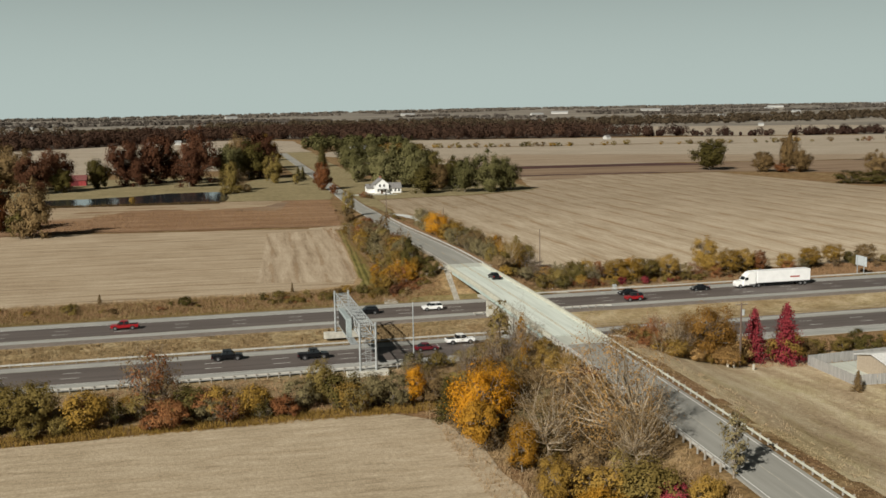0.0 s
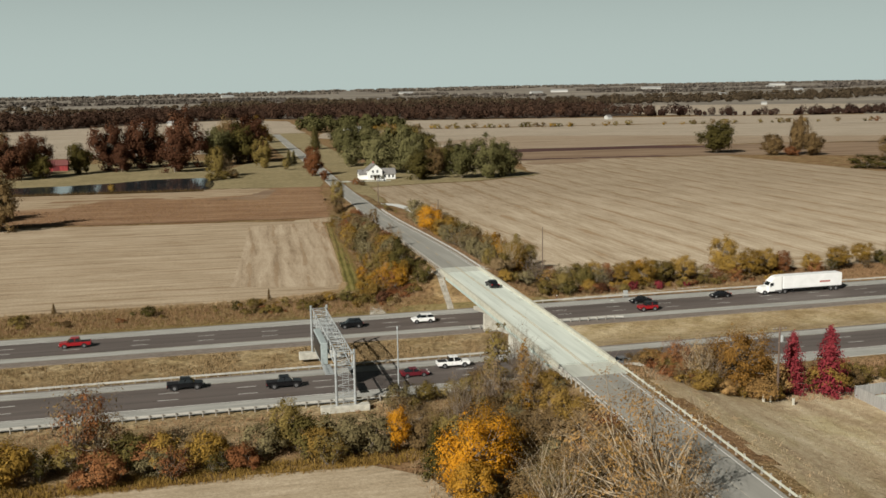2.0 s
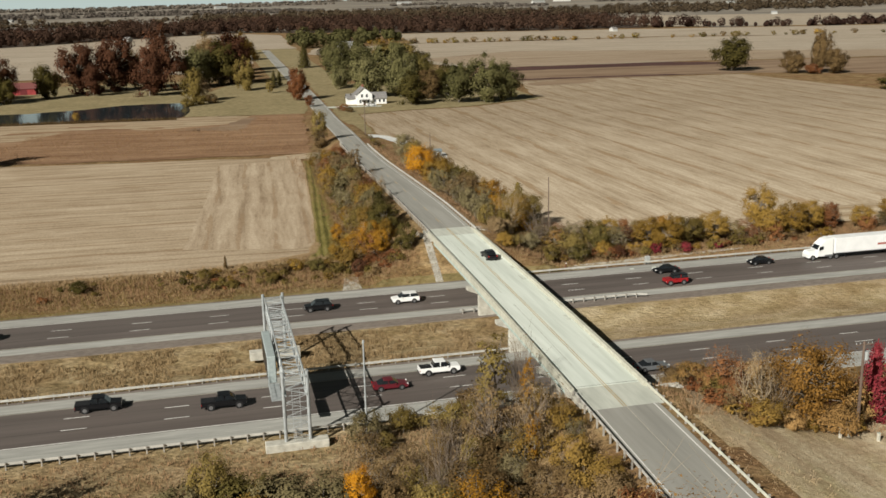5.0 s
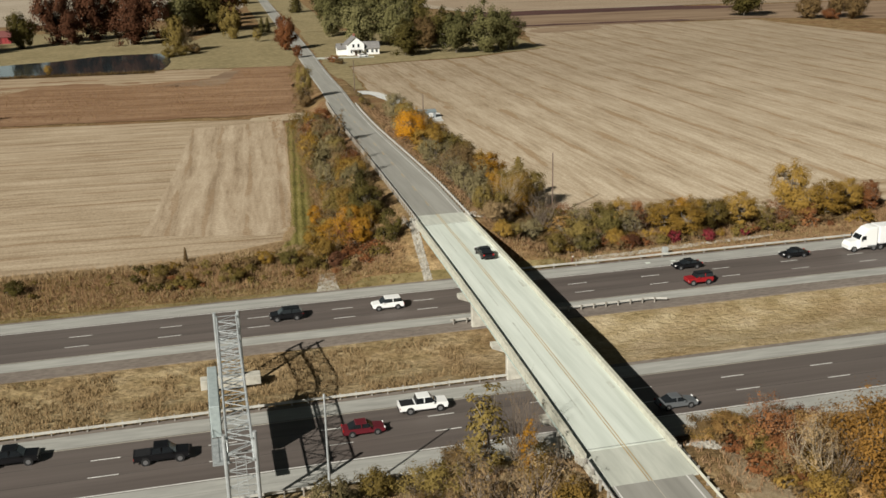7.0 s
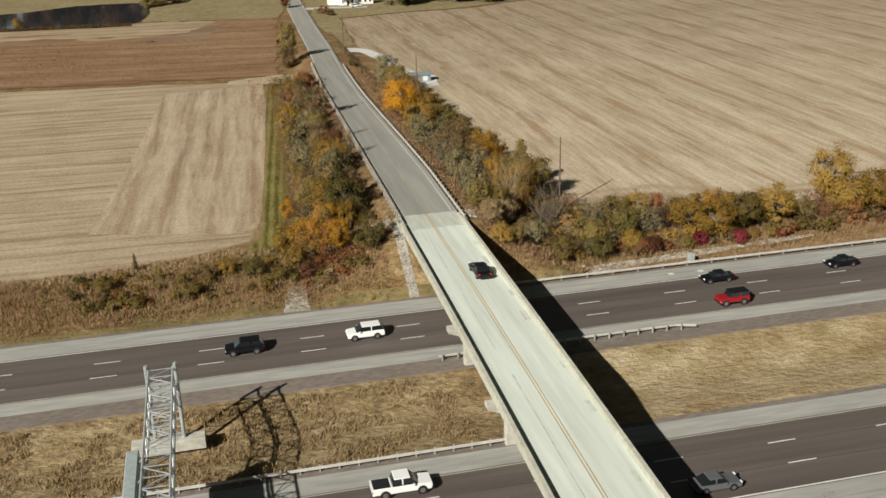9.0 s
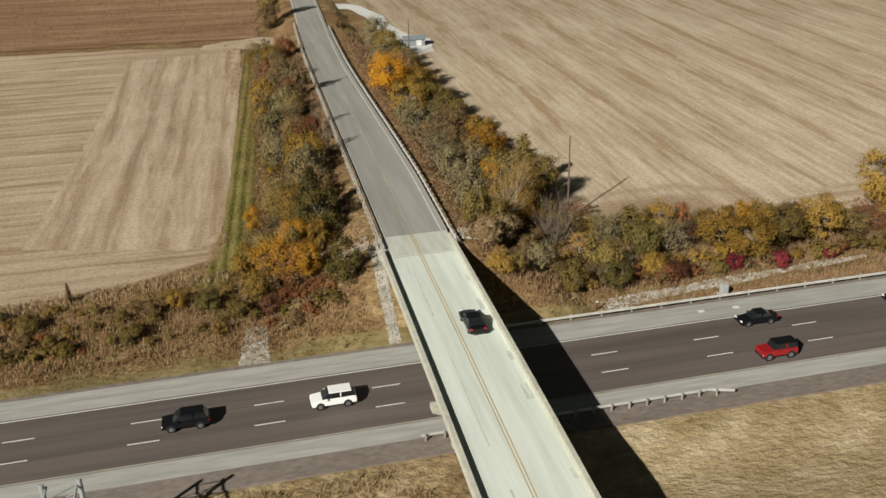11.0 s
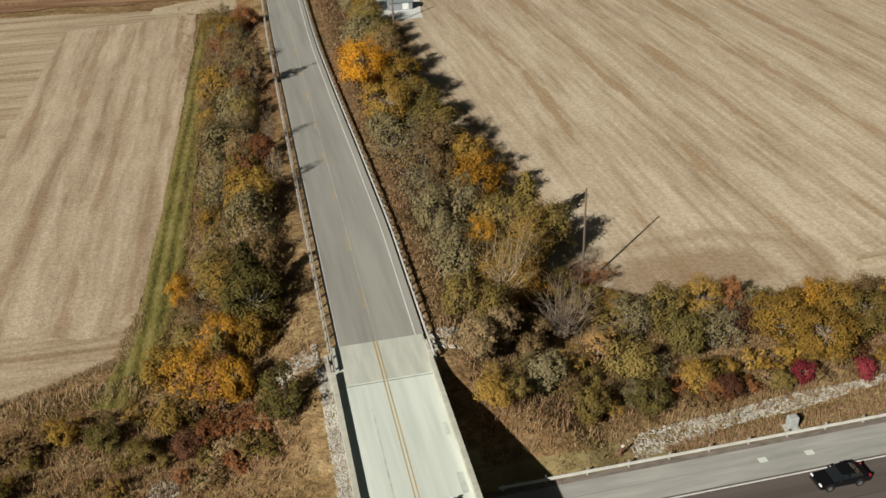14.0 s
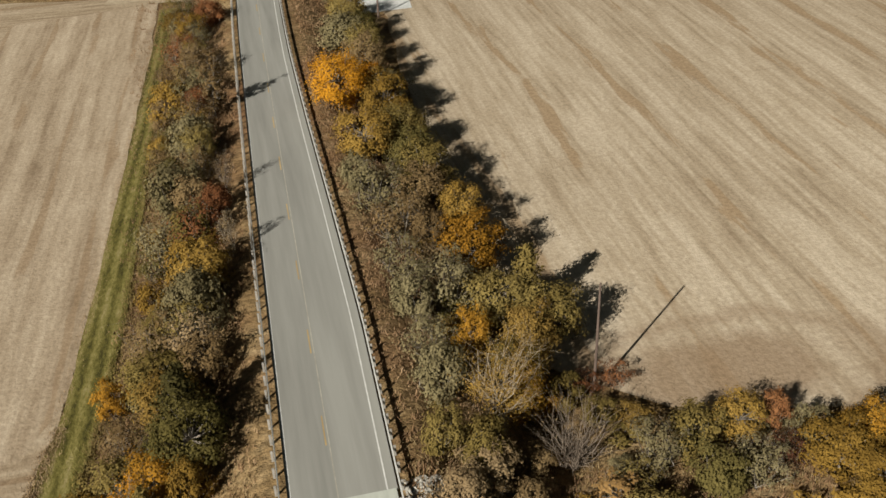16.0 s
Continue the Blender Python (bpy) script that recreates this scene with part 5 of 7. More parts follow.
def thicket(n, region, heights, kinds, leaves, where, group, seed, keep=None, gap=1.6):
    """Shrubs strewn over a strip: region gives (x, y) from two numbers 0..1. Every second one goes into a joined undergrowth."""
    r = random.Random(seed)
    done, tries = [], 0
    mats = [M["bark"]] + [F[k] for k in dict.fromkeys(leaves)]
    slot = {k: i + 1 for i, k in enumerate(dict.fromkeys(leaves))}
    V, Q, S, N, base = [], [], [], [], 0
    while len(done) < n and tries < n * 30:
        tries += 1
        x, y = region(r.random(), r.random())
        if any((x - a) ** 2 + (y - b) ** 2 < gap * gap for a, b in done) or (keep and not keep(x, y)):
            continue
        done.append((x, y))
        kind, h, leaf, wide = r.choice(kinds), r.uniform(*heights), r.choice(leaves), r.uniform(0.85, 1.25)
        if len(done) % 2:
            plant(kind, x, y, h, leaf, where, group, wide)
            continue
        tm, cm, th = TEMPL[kind + str(r.randrange(3))]
        m = pose(x, y, land_z(x, y), 0, 0, r.uniform(0, 360)) @ Matrix.Diagonal((h / th * wide, h / th * wide, h / th, 1))
        m = np.array(m)
        for me, sl in ((tm, 0), (cm, slot[leaf])):
            co = np.empty(len(me.vertices) * 3)
            me.vertices.foreach_get("co", co)
            co = co.reshape(-1, 3) @ m[:3, :3].T + m[:3, 3]
            idx = np.empty(len(me.loops), int)
            me.loops.foreach_get("vertex_index", idx)
            k = 3 if sl else 4
            V.append(co)
            Q.append(idx + base)
            N.append(np.full(len(idx) // k, k))
            S.append(np.full(len(idx) // k, sl))
            base += len(co)
    if V:
        V, Q, S, N = np.concatenate(V), np.concatenate(Q), np.concatenate(S), np.concatenate(N)
        me = bpy.data.meshes.new("undergrowth")
        me.vertices.add(len(V))
        me.vertices.foreach_set("co", V.ravel())
        me.loops.add(len(Q))
        me.loops.foreach_set("vertex_index", Q)
        me.polygons.add(len(N))
        me.polygons.foreach_set("loop_start", np.concatenate([[0], np.cumsum(N)[:-1]]))
        for mt in mats:
            me.materials.append(mt)
        me.polygons.foreach_set("material_index", S)
        me.update(calc_edges=True)
        tagged(new("undergrowth", me), "mixed brown and olive undergrowth " + where, "undergrowth", kind="stuff")
slab_post = thing("drain_marker", "short leaning brown marker post beside a stone ditch", "marker", pose(77.7, 13.6, 0.0, 12, 0, 25))
part("post", box(-0.12, 0.12, -0.09, 0.09, -0.3, 1.15, 0.015), plain("marker_brown", (0.16, 0.07, 0.045), 0.8), slab_post)
part("cap", box(-0.13, 0.13, -0.10, 0.10, 1.15, 1.30, 0.015), plain("marker_white", (0.6, 0.6, 0.57), 0.7), slab_post, "white reflective cap")
# bank of the crossing road, west side, north of the highway
def row_of(rows, where, group):
    """Plants given one by one: kind, place, height, leaf, breadth."""
    for k, x, y, h, c, w in rows:
        plant(k, x, y, h, c, where, group, w)


MIX = ["olive", "sage", "brown", "sage", "amberolive", "mustard", "olive", "brown", "green"]
thicket(34, lambda u, v: (road_x(40 + 118 * v) - 11.2 - 4.6 * u, 40 + 118 * v), (2.6, 4.4), ["bush", "thin", "thin"], MIX, "on the road bank", "bank shrubs", 1, gap=2.6)
row_of((("thin", 48.4, 129.8, 6.0, "rust", 1.10), ("thin", 52.0, 118.1, 6.0, "brown", 0.97), ("bush", 46.2, 111.9, 6.0, "mustard", 0.98), ("thin", 50.1, 101.5, 6.0, "brown", 1.03), ("bush", 44.9, 98.6, 4.0, "mustard", 0.86),
        ("bush", 49.5, 91.4, 5.5, "sage", 0.89), ("bush", 46.9, 82.9, 6.5, "sage", 0.96), ("bush", 51.5, 76.3, 4.5, "rust", 0.73), ("bush", 48.7, 71.4, 6.0, "olive", 0.74), ("thin", 45.3, 71.4, 6.5, "sage", 0.95),
        ("tree", 49.5, 61.6, 6.5, "mustard", 1.07), ("bush", 48.6, 56.4, 7.0, "sage", 0.72), ("bush", 44.1, 63.2, 4.5, "mustard", 0.65), ("thin", 44.6, 53.7, 6.5, "brown", 1.02), ("thin", 48.5, 51.2, 6.0, "tan", 0.87)), "on the road bank", "bank shrubs")
row_of((("cedar", 47.4, 40.4, 9.2, "cedar", 1.45), ("tree", 47.8, 37.4, 7.4, "green", 1.0), ("tree", 46.0, 43.6, 7.0, "amberolive", 0.95), ("tree", 45.0, 47.1, 7.0, "olive", 1.03)), "on the road bank", "bank trees")
for k, y in enumerate(np.arange(48.0, 134.0, 5.2)):
    plant(("bush", "thin", "tree")[k % 3], road_x(y) - 9.7 - (k * 7 % 4) * 0.35, y + (k * 5 % 3), 5.0 + (k * 11 % 5) * 0.4, ("brown", "sage", "mustard", "olive", "brown", "rust", "sage")[k * 3 % 7], "on the road bank", "bank shrubs", 0.82)
row_of((("bush", 40.2, 49.8, 3.6, "gold", 0.82), ("thin", 41.9, 43.0, 5.0, "brown", 1.00), ("maple0", 41.8, 30.7, 6.8, "gold", 1.0), ("tree", 45.0, 27.4, 5.8, "gold", 0.78), ("thin", 43.4, 28.6, 6.2, "rust", 0.9), ("thin", 41.0, 28.6, 5.4, "brown", 0.9), ("snag1", 43.0, 33.5, 7.0, "orange", 0.8), ("bush", 38.9, 27.2, 4.2, "amberolive", 0.76), ("tree", 44.8, 35.6, 6.0, "gold", 0.96),
        ("bush", 47.5, 33.4, 5.0, "mustard", 0.56), ("bush", 40.3, 23.9, 2.6, "maroon", 1.13), ("bush", 42.1, 24.9, 2.4, "rust", 1.09), ("cedar", 44.0, 31.8, 6.5, "olive", 1.2), ("bush", 38.6, 35.0, 4.0, "mustard", 1.0), ("bush", 40.4, 38.6, 4.2, "olive", 1.0)),
       "at the foot of the road bank", "bank foot shrubs")
plant("bush1", 49.3, 21.6, 5.2, "green", "beside the bridge abutment", wide=0.66)
plant("bush2", 53.0, 143.0, 5.0, "rust", "on the road bank")
plant("tree", 50.0, 138.0, 6.4, "mustard", "on the road bank")
plant("poplar1", 52.6, 104.0, 9.0, "brown", "on the road bank", wide=0.9)
plant("snag0", 53.0, 80.0, 6.0, "brown", "on the road bank", wide=0.5)
plant("snag1", 52.6, 66.0, 6.0, "tan", "on the road bank", wide=0.5)
# east side
thicket(44, lambda u, v: (road_x(30 + 122 * v) + 12.7 + (8.0 - 4.6 * v) * u, 30 + 122 * v), (2.6, 4.6), ["bush", "thin", "thin"], MIX, "on the road bank", "bank shrubs", 2, gap=2.7,
        keep=lambda x, y: all((x - a) ** 2 + (y - b) ** 2 > r * r for a, b, r in ((74.0, 37.1, 5.0), (79.0, 32.0, 4.4), (69.2, 101.0, 4.5), (77.4, 61.3, 3.4), (81.1, 52.8, 3.6))))
row_of((("maple0", 69.2, 101.0, 8.5, "orange", 1.02), ("tree", 74.6, 108.4, 6.0, "orange", 0.85), ("tree", 70.5, 86.5, 7.0, "mustard", 1.20), ("tree", 75.8, 90.8, 8.0, "olive", 0.93), ("bush", 73.5, 129.6, 6.0, "sage", 1.15), ("bush", 68.0, 76.3, 5.0, "sage", 0.75),
        ("thin", 69.6, 73.2, 6.5, "sage", 1.08), ("tree", 74.5, 72.2, 8.0, "brown", 0.99), ("thin", 70.8, 65.7, 6.5, "brown", 1.05), ("tree", 78.4, 69.5, 7.6, "mustard", 0.82), ("tree", 77.4, 61.3, 8.6, "gold", 0.98), ("thin", 69.2, 58.3, 5.4, "sage", 0.9),
        ("bush", 69.4, 51.2, 5.4, "sage", 0.72), ("thin", 73.0, 54.3, 7.0, "sage", 1.0), ("tree", 73.8, 63.3, 7.0, "brown", 0.75), ("tree", 76.4, 79.0, 8.4, "olive", 0.95)), "on the road bank", "bank trees")
row_of((("cedar", 81.1, 52.8, 9.4, "olive", 1.25), ("bare1", 74.0, 37.1, 9.6, "mustard", 0.86), ("tree", 73.6, 45.2, 7.0, "gold", 0.62), ("tree", 79.0, 44.9, 8.6, "amberolive", 0.75), ("bush", 69.2, 39.8, 5.6, "sage", 0.78), ("bush", 67.8, 32.2, 4.6, "olive", 0.68),
        ("thin", 69.4, 44.5, 5.5, "sage", 0.8), ("tree", 77.6, 51.5, 8.0, "olive", 0.93), ("bush", 70.6, 31.4, 5.0, "olive", 0.72), ("tree", 76.6, 42.0, 6.6, "olive", 0.9), ("tree", 82.0, 47.6, 8.2, "olive", 0.9), ("bush", 77.0, 38.8, 6.0, "gold", 0.62), ("bush", 80.6, 39.4, 3.6, "olive", 0.9), ("bush", 83.0, 36.6, 2.8, "olive", 1.0), ("bush", 86.0, 35.4, 2.6, "amberolive", 1.1), ("low", 84.6, 34.0, 1.6, "olive", 1.3), ("low", 88.4, 34.6, 1.6, "brown", 1.3)), "on the road bank", "bank trees")
row_of((("broom1", 79.0, 32.0, 7.4, "tan", 1.2), ("poplar0", 80.4, 26.2, 4.8, "amber", 1.9), ("thin", 83.2, 40.6, 2.8, "rust", 1.00), ("thin", 86.2, 41.4, 2.6, "rust", 1.2)), "at the foot of the road bank", "bank foot shrubs")
for k, y in enumerate(np.arange(74.0, 150.0, 7.5)):
    plant("tree", road_x(y) + 17.0 - 2.5 * (y - 52) / 98 + (k * 7 % 5 - 2) * 0.6, y + (k * 5 % 4), 6.6 + (k * 11 % 7) * 0.4, ("olive", "brown", "sage", "mustard", "olive", "green")[k * 5 % 6], "at the field edge", "bank trees", 0.9)
row_of((("thin", 85.8, 30.5, 5.0, "sage", 1.00), ("bush", 89.8, 31.1, 5.0, "olive", 0.85), ("bush", 89.7, 26.2, 5.0, "green", 0.85), ("tree", 93.9, 31.8, 5.0, "mustard", 1.06), ("bush", 97.2, 32.0, 4.5, "rust", 0.55), ("thin", 96.7, 28.0, 3.6, "maroon", 0.94), ("thin", 93.4, 26.6, 4.5, "sage", 1.20),
        ("bush", 99.5, 29.6, 4.0, "sage", 0.74), ("bush", 82.9, 23.6, 4.5, "olive", 0.98), ("bush", 82.8, 18.5, 3.2, "green", 0.97), ("bush", 88.3, 21.0, 3.0, "mustard", 0.98), ("bush", 89.2, 18.7, 2.2, "rust", 0.89), ("bush", 90.8, 18.8, 2.6, "maroon", 0.94)), "at the field corner", "field corner shrubs")
row_of((("tree", 99.9, 25.6, 5.8, "mustard", 1.35), ("tree", 102.6, 21.8, 5.6, "mustard", 1.3), ("tree", 103.7, 27.2, 5.5, "gold", 1.05), ("tree", 105.7, 25.7, 6.0, "mustard", 1.08), ("tree", 108.3, 23.4, 6.0, "olive", 1.12), ("tree", 114.0, 24.4, 6.4, "mustard", 1.2),
        ("tree", 111.0, 26.6, 5.2, "brown", 1.0), ("thin", 119.0, 24.0, 4.0, "olive", 1.1), ("tree", 128.7, 31.4, 9.4, "mustard", 0.9), ("tree", 132.4, 25.0, 7.0, "mustard", 1.15), ("tree", 127.0, 25.0, 6.4, "mustard", 1.1), ("tree", 137.4, 26.5, 6.6, "mustard", 1.1), ("tree", 142.0, 26.0, 6.2, "rust", 0.8)), "in the highway hedge", "highway hedge")
row_of((("bush", 98.7, 19.0, 2.2, "crimson", 0.97), ("bush", 104.6, 18.0, 2.2, "crimson", 0.97), ("bush", 96.1, 18.9, 1.8, "olive", 1.00), ("bush", 112.0, 18.6, 1.6, "crimson", 1.0)), "in the grass verge", "verge shrubs")
# hedge along the highway, east
thicket(40, lambda u, v: (84 + 130 * v, 22.5 + 9.5 * u), (2.0, 3.8), ["bush", "thin", "thin"], ["olive", "sage", "brown", "green", "rust", "brown", "tan"], "in the highway hedge", "highway hedge", 3, gap=2.4)
for x, y, h, c in ((150, 26, 5.0, "mustard"), (158, 27, 6.4, "mustard"), (168, 31, 6.2, "mustard"), (178, 30, 6.0, "brown"), (190, 31, 6.6, "mustard"), (204, 32, 5.4, "rust")):
    plant("tree", x, y, h, c, "in the highway hedge", "highway hedge", 1.15)
thicket(26, lambda u, v: (67.5 + 16 * u, 18 + 14 * v), (1.6, 3.8), ["bush", "thin"], ["olive", "brown", "mustard", "sage", "tan", "olive"], "at the foot of the road bank", "bank foot shrubs", 21, keep=lambda x, y: y > 15 + (x - 67) * 0.3 and (x - 78) ** 2 + (y - 29.5) ** 2 > 12, gap=1.7)
thicket(46, lambda u, v: (84 + 60 * v, 18 + 4.5 * u), (0.9, 2.0), ["low"], ["olive", "rust", "brown", "mustard", "tan"], "in the grass verge", "verge shrubs", 22, keep=lambda x, y: y > 17.5 + 0.05 * (x - 84), gap=1.3)
thicket(30, lambda u, v: (-80 + 122 * v, 19.5 + 10.5 * u), (0.6, 1.3), ["low"], ["olive", "brown", "olive", "mustard", "rust", "tan", "green"], "in the grass verge", "verge shrubs", 23, gap=1.4)
thicket(40, lambda u, v: (41 + 12 * u, 18 + 18 * v), (0.7, 1.7), ["low"], ["brown", "tan", "rust", "olive"], "on the bridge bank", "bank shrubs", 24, keep=lambda x, y: x < 48 and (x < 43.5 or y < 26), gap=1.5)
# verge shrubs, west
thicket(34, lambda u, v: (8 + 34 * v, 19.5 + 11.5 * u), (0.8, 1.7), ["low", "bush"], ["olive", "amberolive", "brown", "olive", "green"], "in the grass verge", "verge shrubs", 27, gap=1.7)
for x, y, h, c in ((-36, 24, 2.2, "olive"), (-10, 25, 2.4, "green"), (12, 27, 2.2, "olive"), (24, 22, 2.0, "olive"), (33, 27, 2.4, "green"), (36, 24, 2.2, "olive"), (-62, 26, 2.4, "green"), (17, 20, 1.6, "olive"), (-26, 20, 1.5, "brown"), (29, 29, 2.2, "mustard")):
    plant("bush", x, y, h, c, "in the grass verge", "verge shrubs", 1.25)
plant("cedar", -30, 33, 2.6, "brown", "at the field edge")
plant("cedar", 16, 33.5, 2.8, "brown", "at the field edge", wide=0.8)
# hedge south of the highway, west of the bridge
thicket(56, lambda u, v: (-110 + 128 * v, -70.5 + 11.0 * u ** 1.3), (2.4, 4.6), ["bush", "bush", "thin"], ["olive", "brown", "amberolive", "green", "rust", "sage", "rust", "mustard"], "in the field hedge", "field hedge", 5, gap=2.2)
for k, x, y, h, c, w in (("tree", -33.0, -66.5, 7.8, "olive", 1.1), ("tree", -37.5, -66.0, 8.3, "green", 1.1), ("bush", -23.5, -67.0, 5.7, "mustard", 1.1), ("tree", -29.5, -66.0, 7.3, "olive", 1.0), ("bush", -4, -66, 4.4, "mustard", 1), ("bush", 1.0, -67.0, 4.7, "mustard", 1),
                         ("tree", 11.5, -64.0, 7, "olive", 0.8), ("bush", 14.5, -66.0, 5.2, "green", 1), ("bush", 8.0, -65, 4.4, "sage", 1.1), ("bush", 18.5, -67, 5.2, "sage", 1.1), ("bush", 22.5, -68, 4.9, "sage", 1),
                         ("tree", 25.5, -69, 6.5, "orange", 0.6), ("bush", -9, -65, 4.7, "green", 1.1), ("bush", -44, -66, 5.2, "olive", 1.2), ("tree", -52, -66, 7.2, "olive", 1.1), ("tree", -62, -66, 7.8, "brown", 1)):
    plant(k, x, y, h, c, "in the field hedge", "field hedge", w)
plant("snag0", -14.0, -62.5, 11.0, "brown", "in the field hedge", wide=1.0)
plant("thin0", -14.0, -62.8, 10.0, "rust", "in the field hedge", wide=0.7)
plant("snag1", -12.2, -63.4, 8.0, "brown", "in the field hedge", wide=0.9)
# copse south-west of the bridge
thicket(96, lambda u, v: (28 + 22.0 * u, -48.5 - 62 * v), (2.2, 4.4), ["bush", "thin", "thin", "bush"], ["olive", "brown", "amberolive", "tan", "brown", "sage", "brown", "olive"], "in the roadside copse", "copse shrubs", 6,
        keep=lambda x, y: x < road_x(y) - 6.8 and x > 24 - 0.12 * (y + 50), gap=2.0)
for k, x, y, h, c, w in (("poplar0", 44.2, -52.5, 10.3, "olive", 1.0), ("broom1", 47.6, -52.5, 8.4, "tan", 0.8), ("snag0", 41.5, -59.5, 8.9, "tan", 0.9), ("broom1", 34.5, -68, 9.8, "tan", 0.8), ("snag0", 46.5, -62.0, 7.2, "tan", 0.9),
                         ("maple0", 31.0, -86.5, 10.1, "orange", 0.9), ("maple0", 34.5, -82.0, 9.6, "gold", 0.85), ("tree2", 32.5, -101.0, 6.7, "gold", 0.75), ("tree1", 29.5, -91.5, 7.2, "gold", 0.9), ("poplar1", 46.8, -57.0, 7.4, "gold", 0.6),
                         ("poplar0", 44.5, -66, 6, "gold", 0.7), ("bare0", 42.8, -105.0, 17.4, "amber", 0.86), ("bare1", 37.0, -100.0, 12.0, "brown", 0.95), ("bare1", 44.0, -111.0, 9.5, "brown", 0.9), ("tree1", 36.0, -73, 7.2, "brown", 1.0),
                         ("tree2", 32.0, -75, 6.7, "olive", 1.0), ("cedar1", 28.5, -78, 6.6, "green", 1.2), ("tree0", 40.0, -80, 7.2, "brown", 1.0), ("bush1", 38, -115, 4.8, "mustard", 1.2), ("bush2", 42, -118, 5.5, "olive", 1.2),
                         ("poplar1", 50.4, -121.5, 8.4, "sage", 0.9), ("bush0", 45.6, -124, 3.6, "mustard", 1.0), ("bush1", 43.5, -121, 2.8, "crimson", 1), ("bush2", 35, -120, 4.8, "gold", 1), ("tree0", 33, -112, 5.5, "mustard", 0.9), ("bush0", 48.5, -84, 3.6, "rust", 1)):
    plant(k, x, y, h, c, "in the roadside copse", "copse trees", w)
# south-east, by the yard
row_of((("maple0", 78.2, -63.2, 9.9, "russet", 0.98), ("snag1", 71.4, -63.4, 7.6, "tan", 0.9), ("snag0", 73.6, -65.2, 6.6, "brown", 0.8), ("tree2", 82.4, -60.0, 7.8, "amber", 0.95), ("snag0", 72.4, -54.4, 5.6, "rust", 0.9), ("snag1", 79.0, -57.0, 6.0, "amber", 0.9),
        ("thin1", 68.4, -53.4, 3.0, "olive", 1.0), ("thin2", 71.6, -57.4, 5.0, "rust", 1.0), ("tree1", 76.0, -58.8, 5.8, "amber", 1.0), ("tree0", 84.0, -58.8, 5.8, "amber", 1.0), ("bush2", 67.0, -52.4, 2.0, "amberolive", 1.0), ("bush1", 69.8, -53.0, 2.4, "rust", 1.0), ("bush1", 80.2, -60.8, 5.4, "gold", 0.9),
        ("bush0", 69.0, -59.6, 2.4, "olive", 1.0), ("bush0", 70.4, -60.6, 3.2, "rust", 0.9), ("bush2", 74.4, -62.4, 4.0, "brown", 0.9), ("bush1", 84.8, -61.8, 4.6, "amber", 1.0), ("cone0", 88.4, -61.6, 9.4, "crimson", 0.80), ("bush1", 91.4, -60.0, 3.4, "olive", 1.0)),
       "beside a yard", "yard trees")
thicket(66, lambda u, v: (66.0 + 18 * u, -52.0 - 14.0 * v), (1.6, 3.4), ["bush", "thin", "bush"], ["amberolive", "rust", "amber", "brown", "amberolive", "rust"], "beside a yard", "yard shrubs", 31, gap=1.5, keep=lambda x, y: x - 66.6 > (-52.0 - y) * 0.30)
turning = plant("cone0", 94.0, -62.8, 10.4, "crimson", "beside a yard", "yard trees", 0.92)
lower = new("lower_crown", TEMPL["bush1"][1])
lower.parent = turning
lower.matrix_basis = pose(0, 0, 0.5) @ Matrix.Diagonal((1.15, 1.15, 1.0, 1))
lower.material_slots[0].link = "OBJECT"
lower.material_slots[0].material = F["amberolive"]
thicket(36, lambda u, v: (66.4 + 5.5 * u, -53.5 - 13 * v), (0.7, 1.6), ["low"], ["rust", "brown", "amberolive", "tan"], "on the bridge bank", "bank shrubs", 32, gap=1.1, keep=lambda x, y: x - 65.6 > (-52.0 - y) * 0.2)
thicket(22, lambda u, v: (98 + 70 * v, -61.5 + 5 * u), (2.4, 3.8), ["bush"], ["olive", "olive", "mustard", "brown", "green"], "in the yard hedge", "yard hedge", 8, gap=2.4)
plant("cedar0", 94.6, -82.2, 3.4, "brown", "beside the yard fence", wide=1.2)
# lone trees west
plant("oak2", -65.6, 176.5, 19.5, "brown", "standing alone in a field", wide=0.72)
plant("oak1", -70.5, 182, 11.5, "green", "standing alone in a field", wide=0.72)
plant("oak2", -84, 200, 19, "rust", "standing alone in a field", wide=0.85)
plant("oak0", -96, 206, 17, "brown", "standing alone in a field", wide=0.85)
plant("tree1", 53.6, 191, 13.2, "olive", "beside the country road", wide=0.5)
plant("thin", 53.2, 188.5, 6.4, "brown", "beside the country road", wide=0.8)
plant("bush", 53.0, 186, 4.0, "brown", "beside the country road")
thicket(7, lambda u, v: (68.5 + 2 * u + 2.0 * v, 160 + 34 * v), (1.0, 1.9), ["bush", "thin"], ["olive", "brown", "sage"], "beside a driveway", "driveway shrubs", 9)
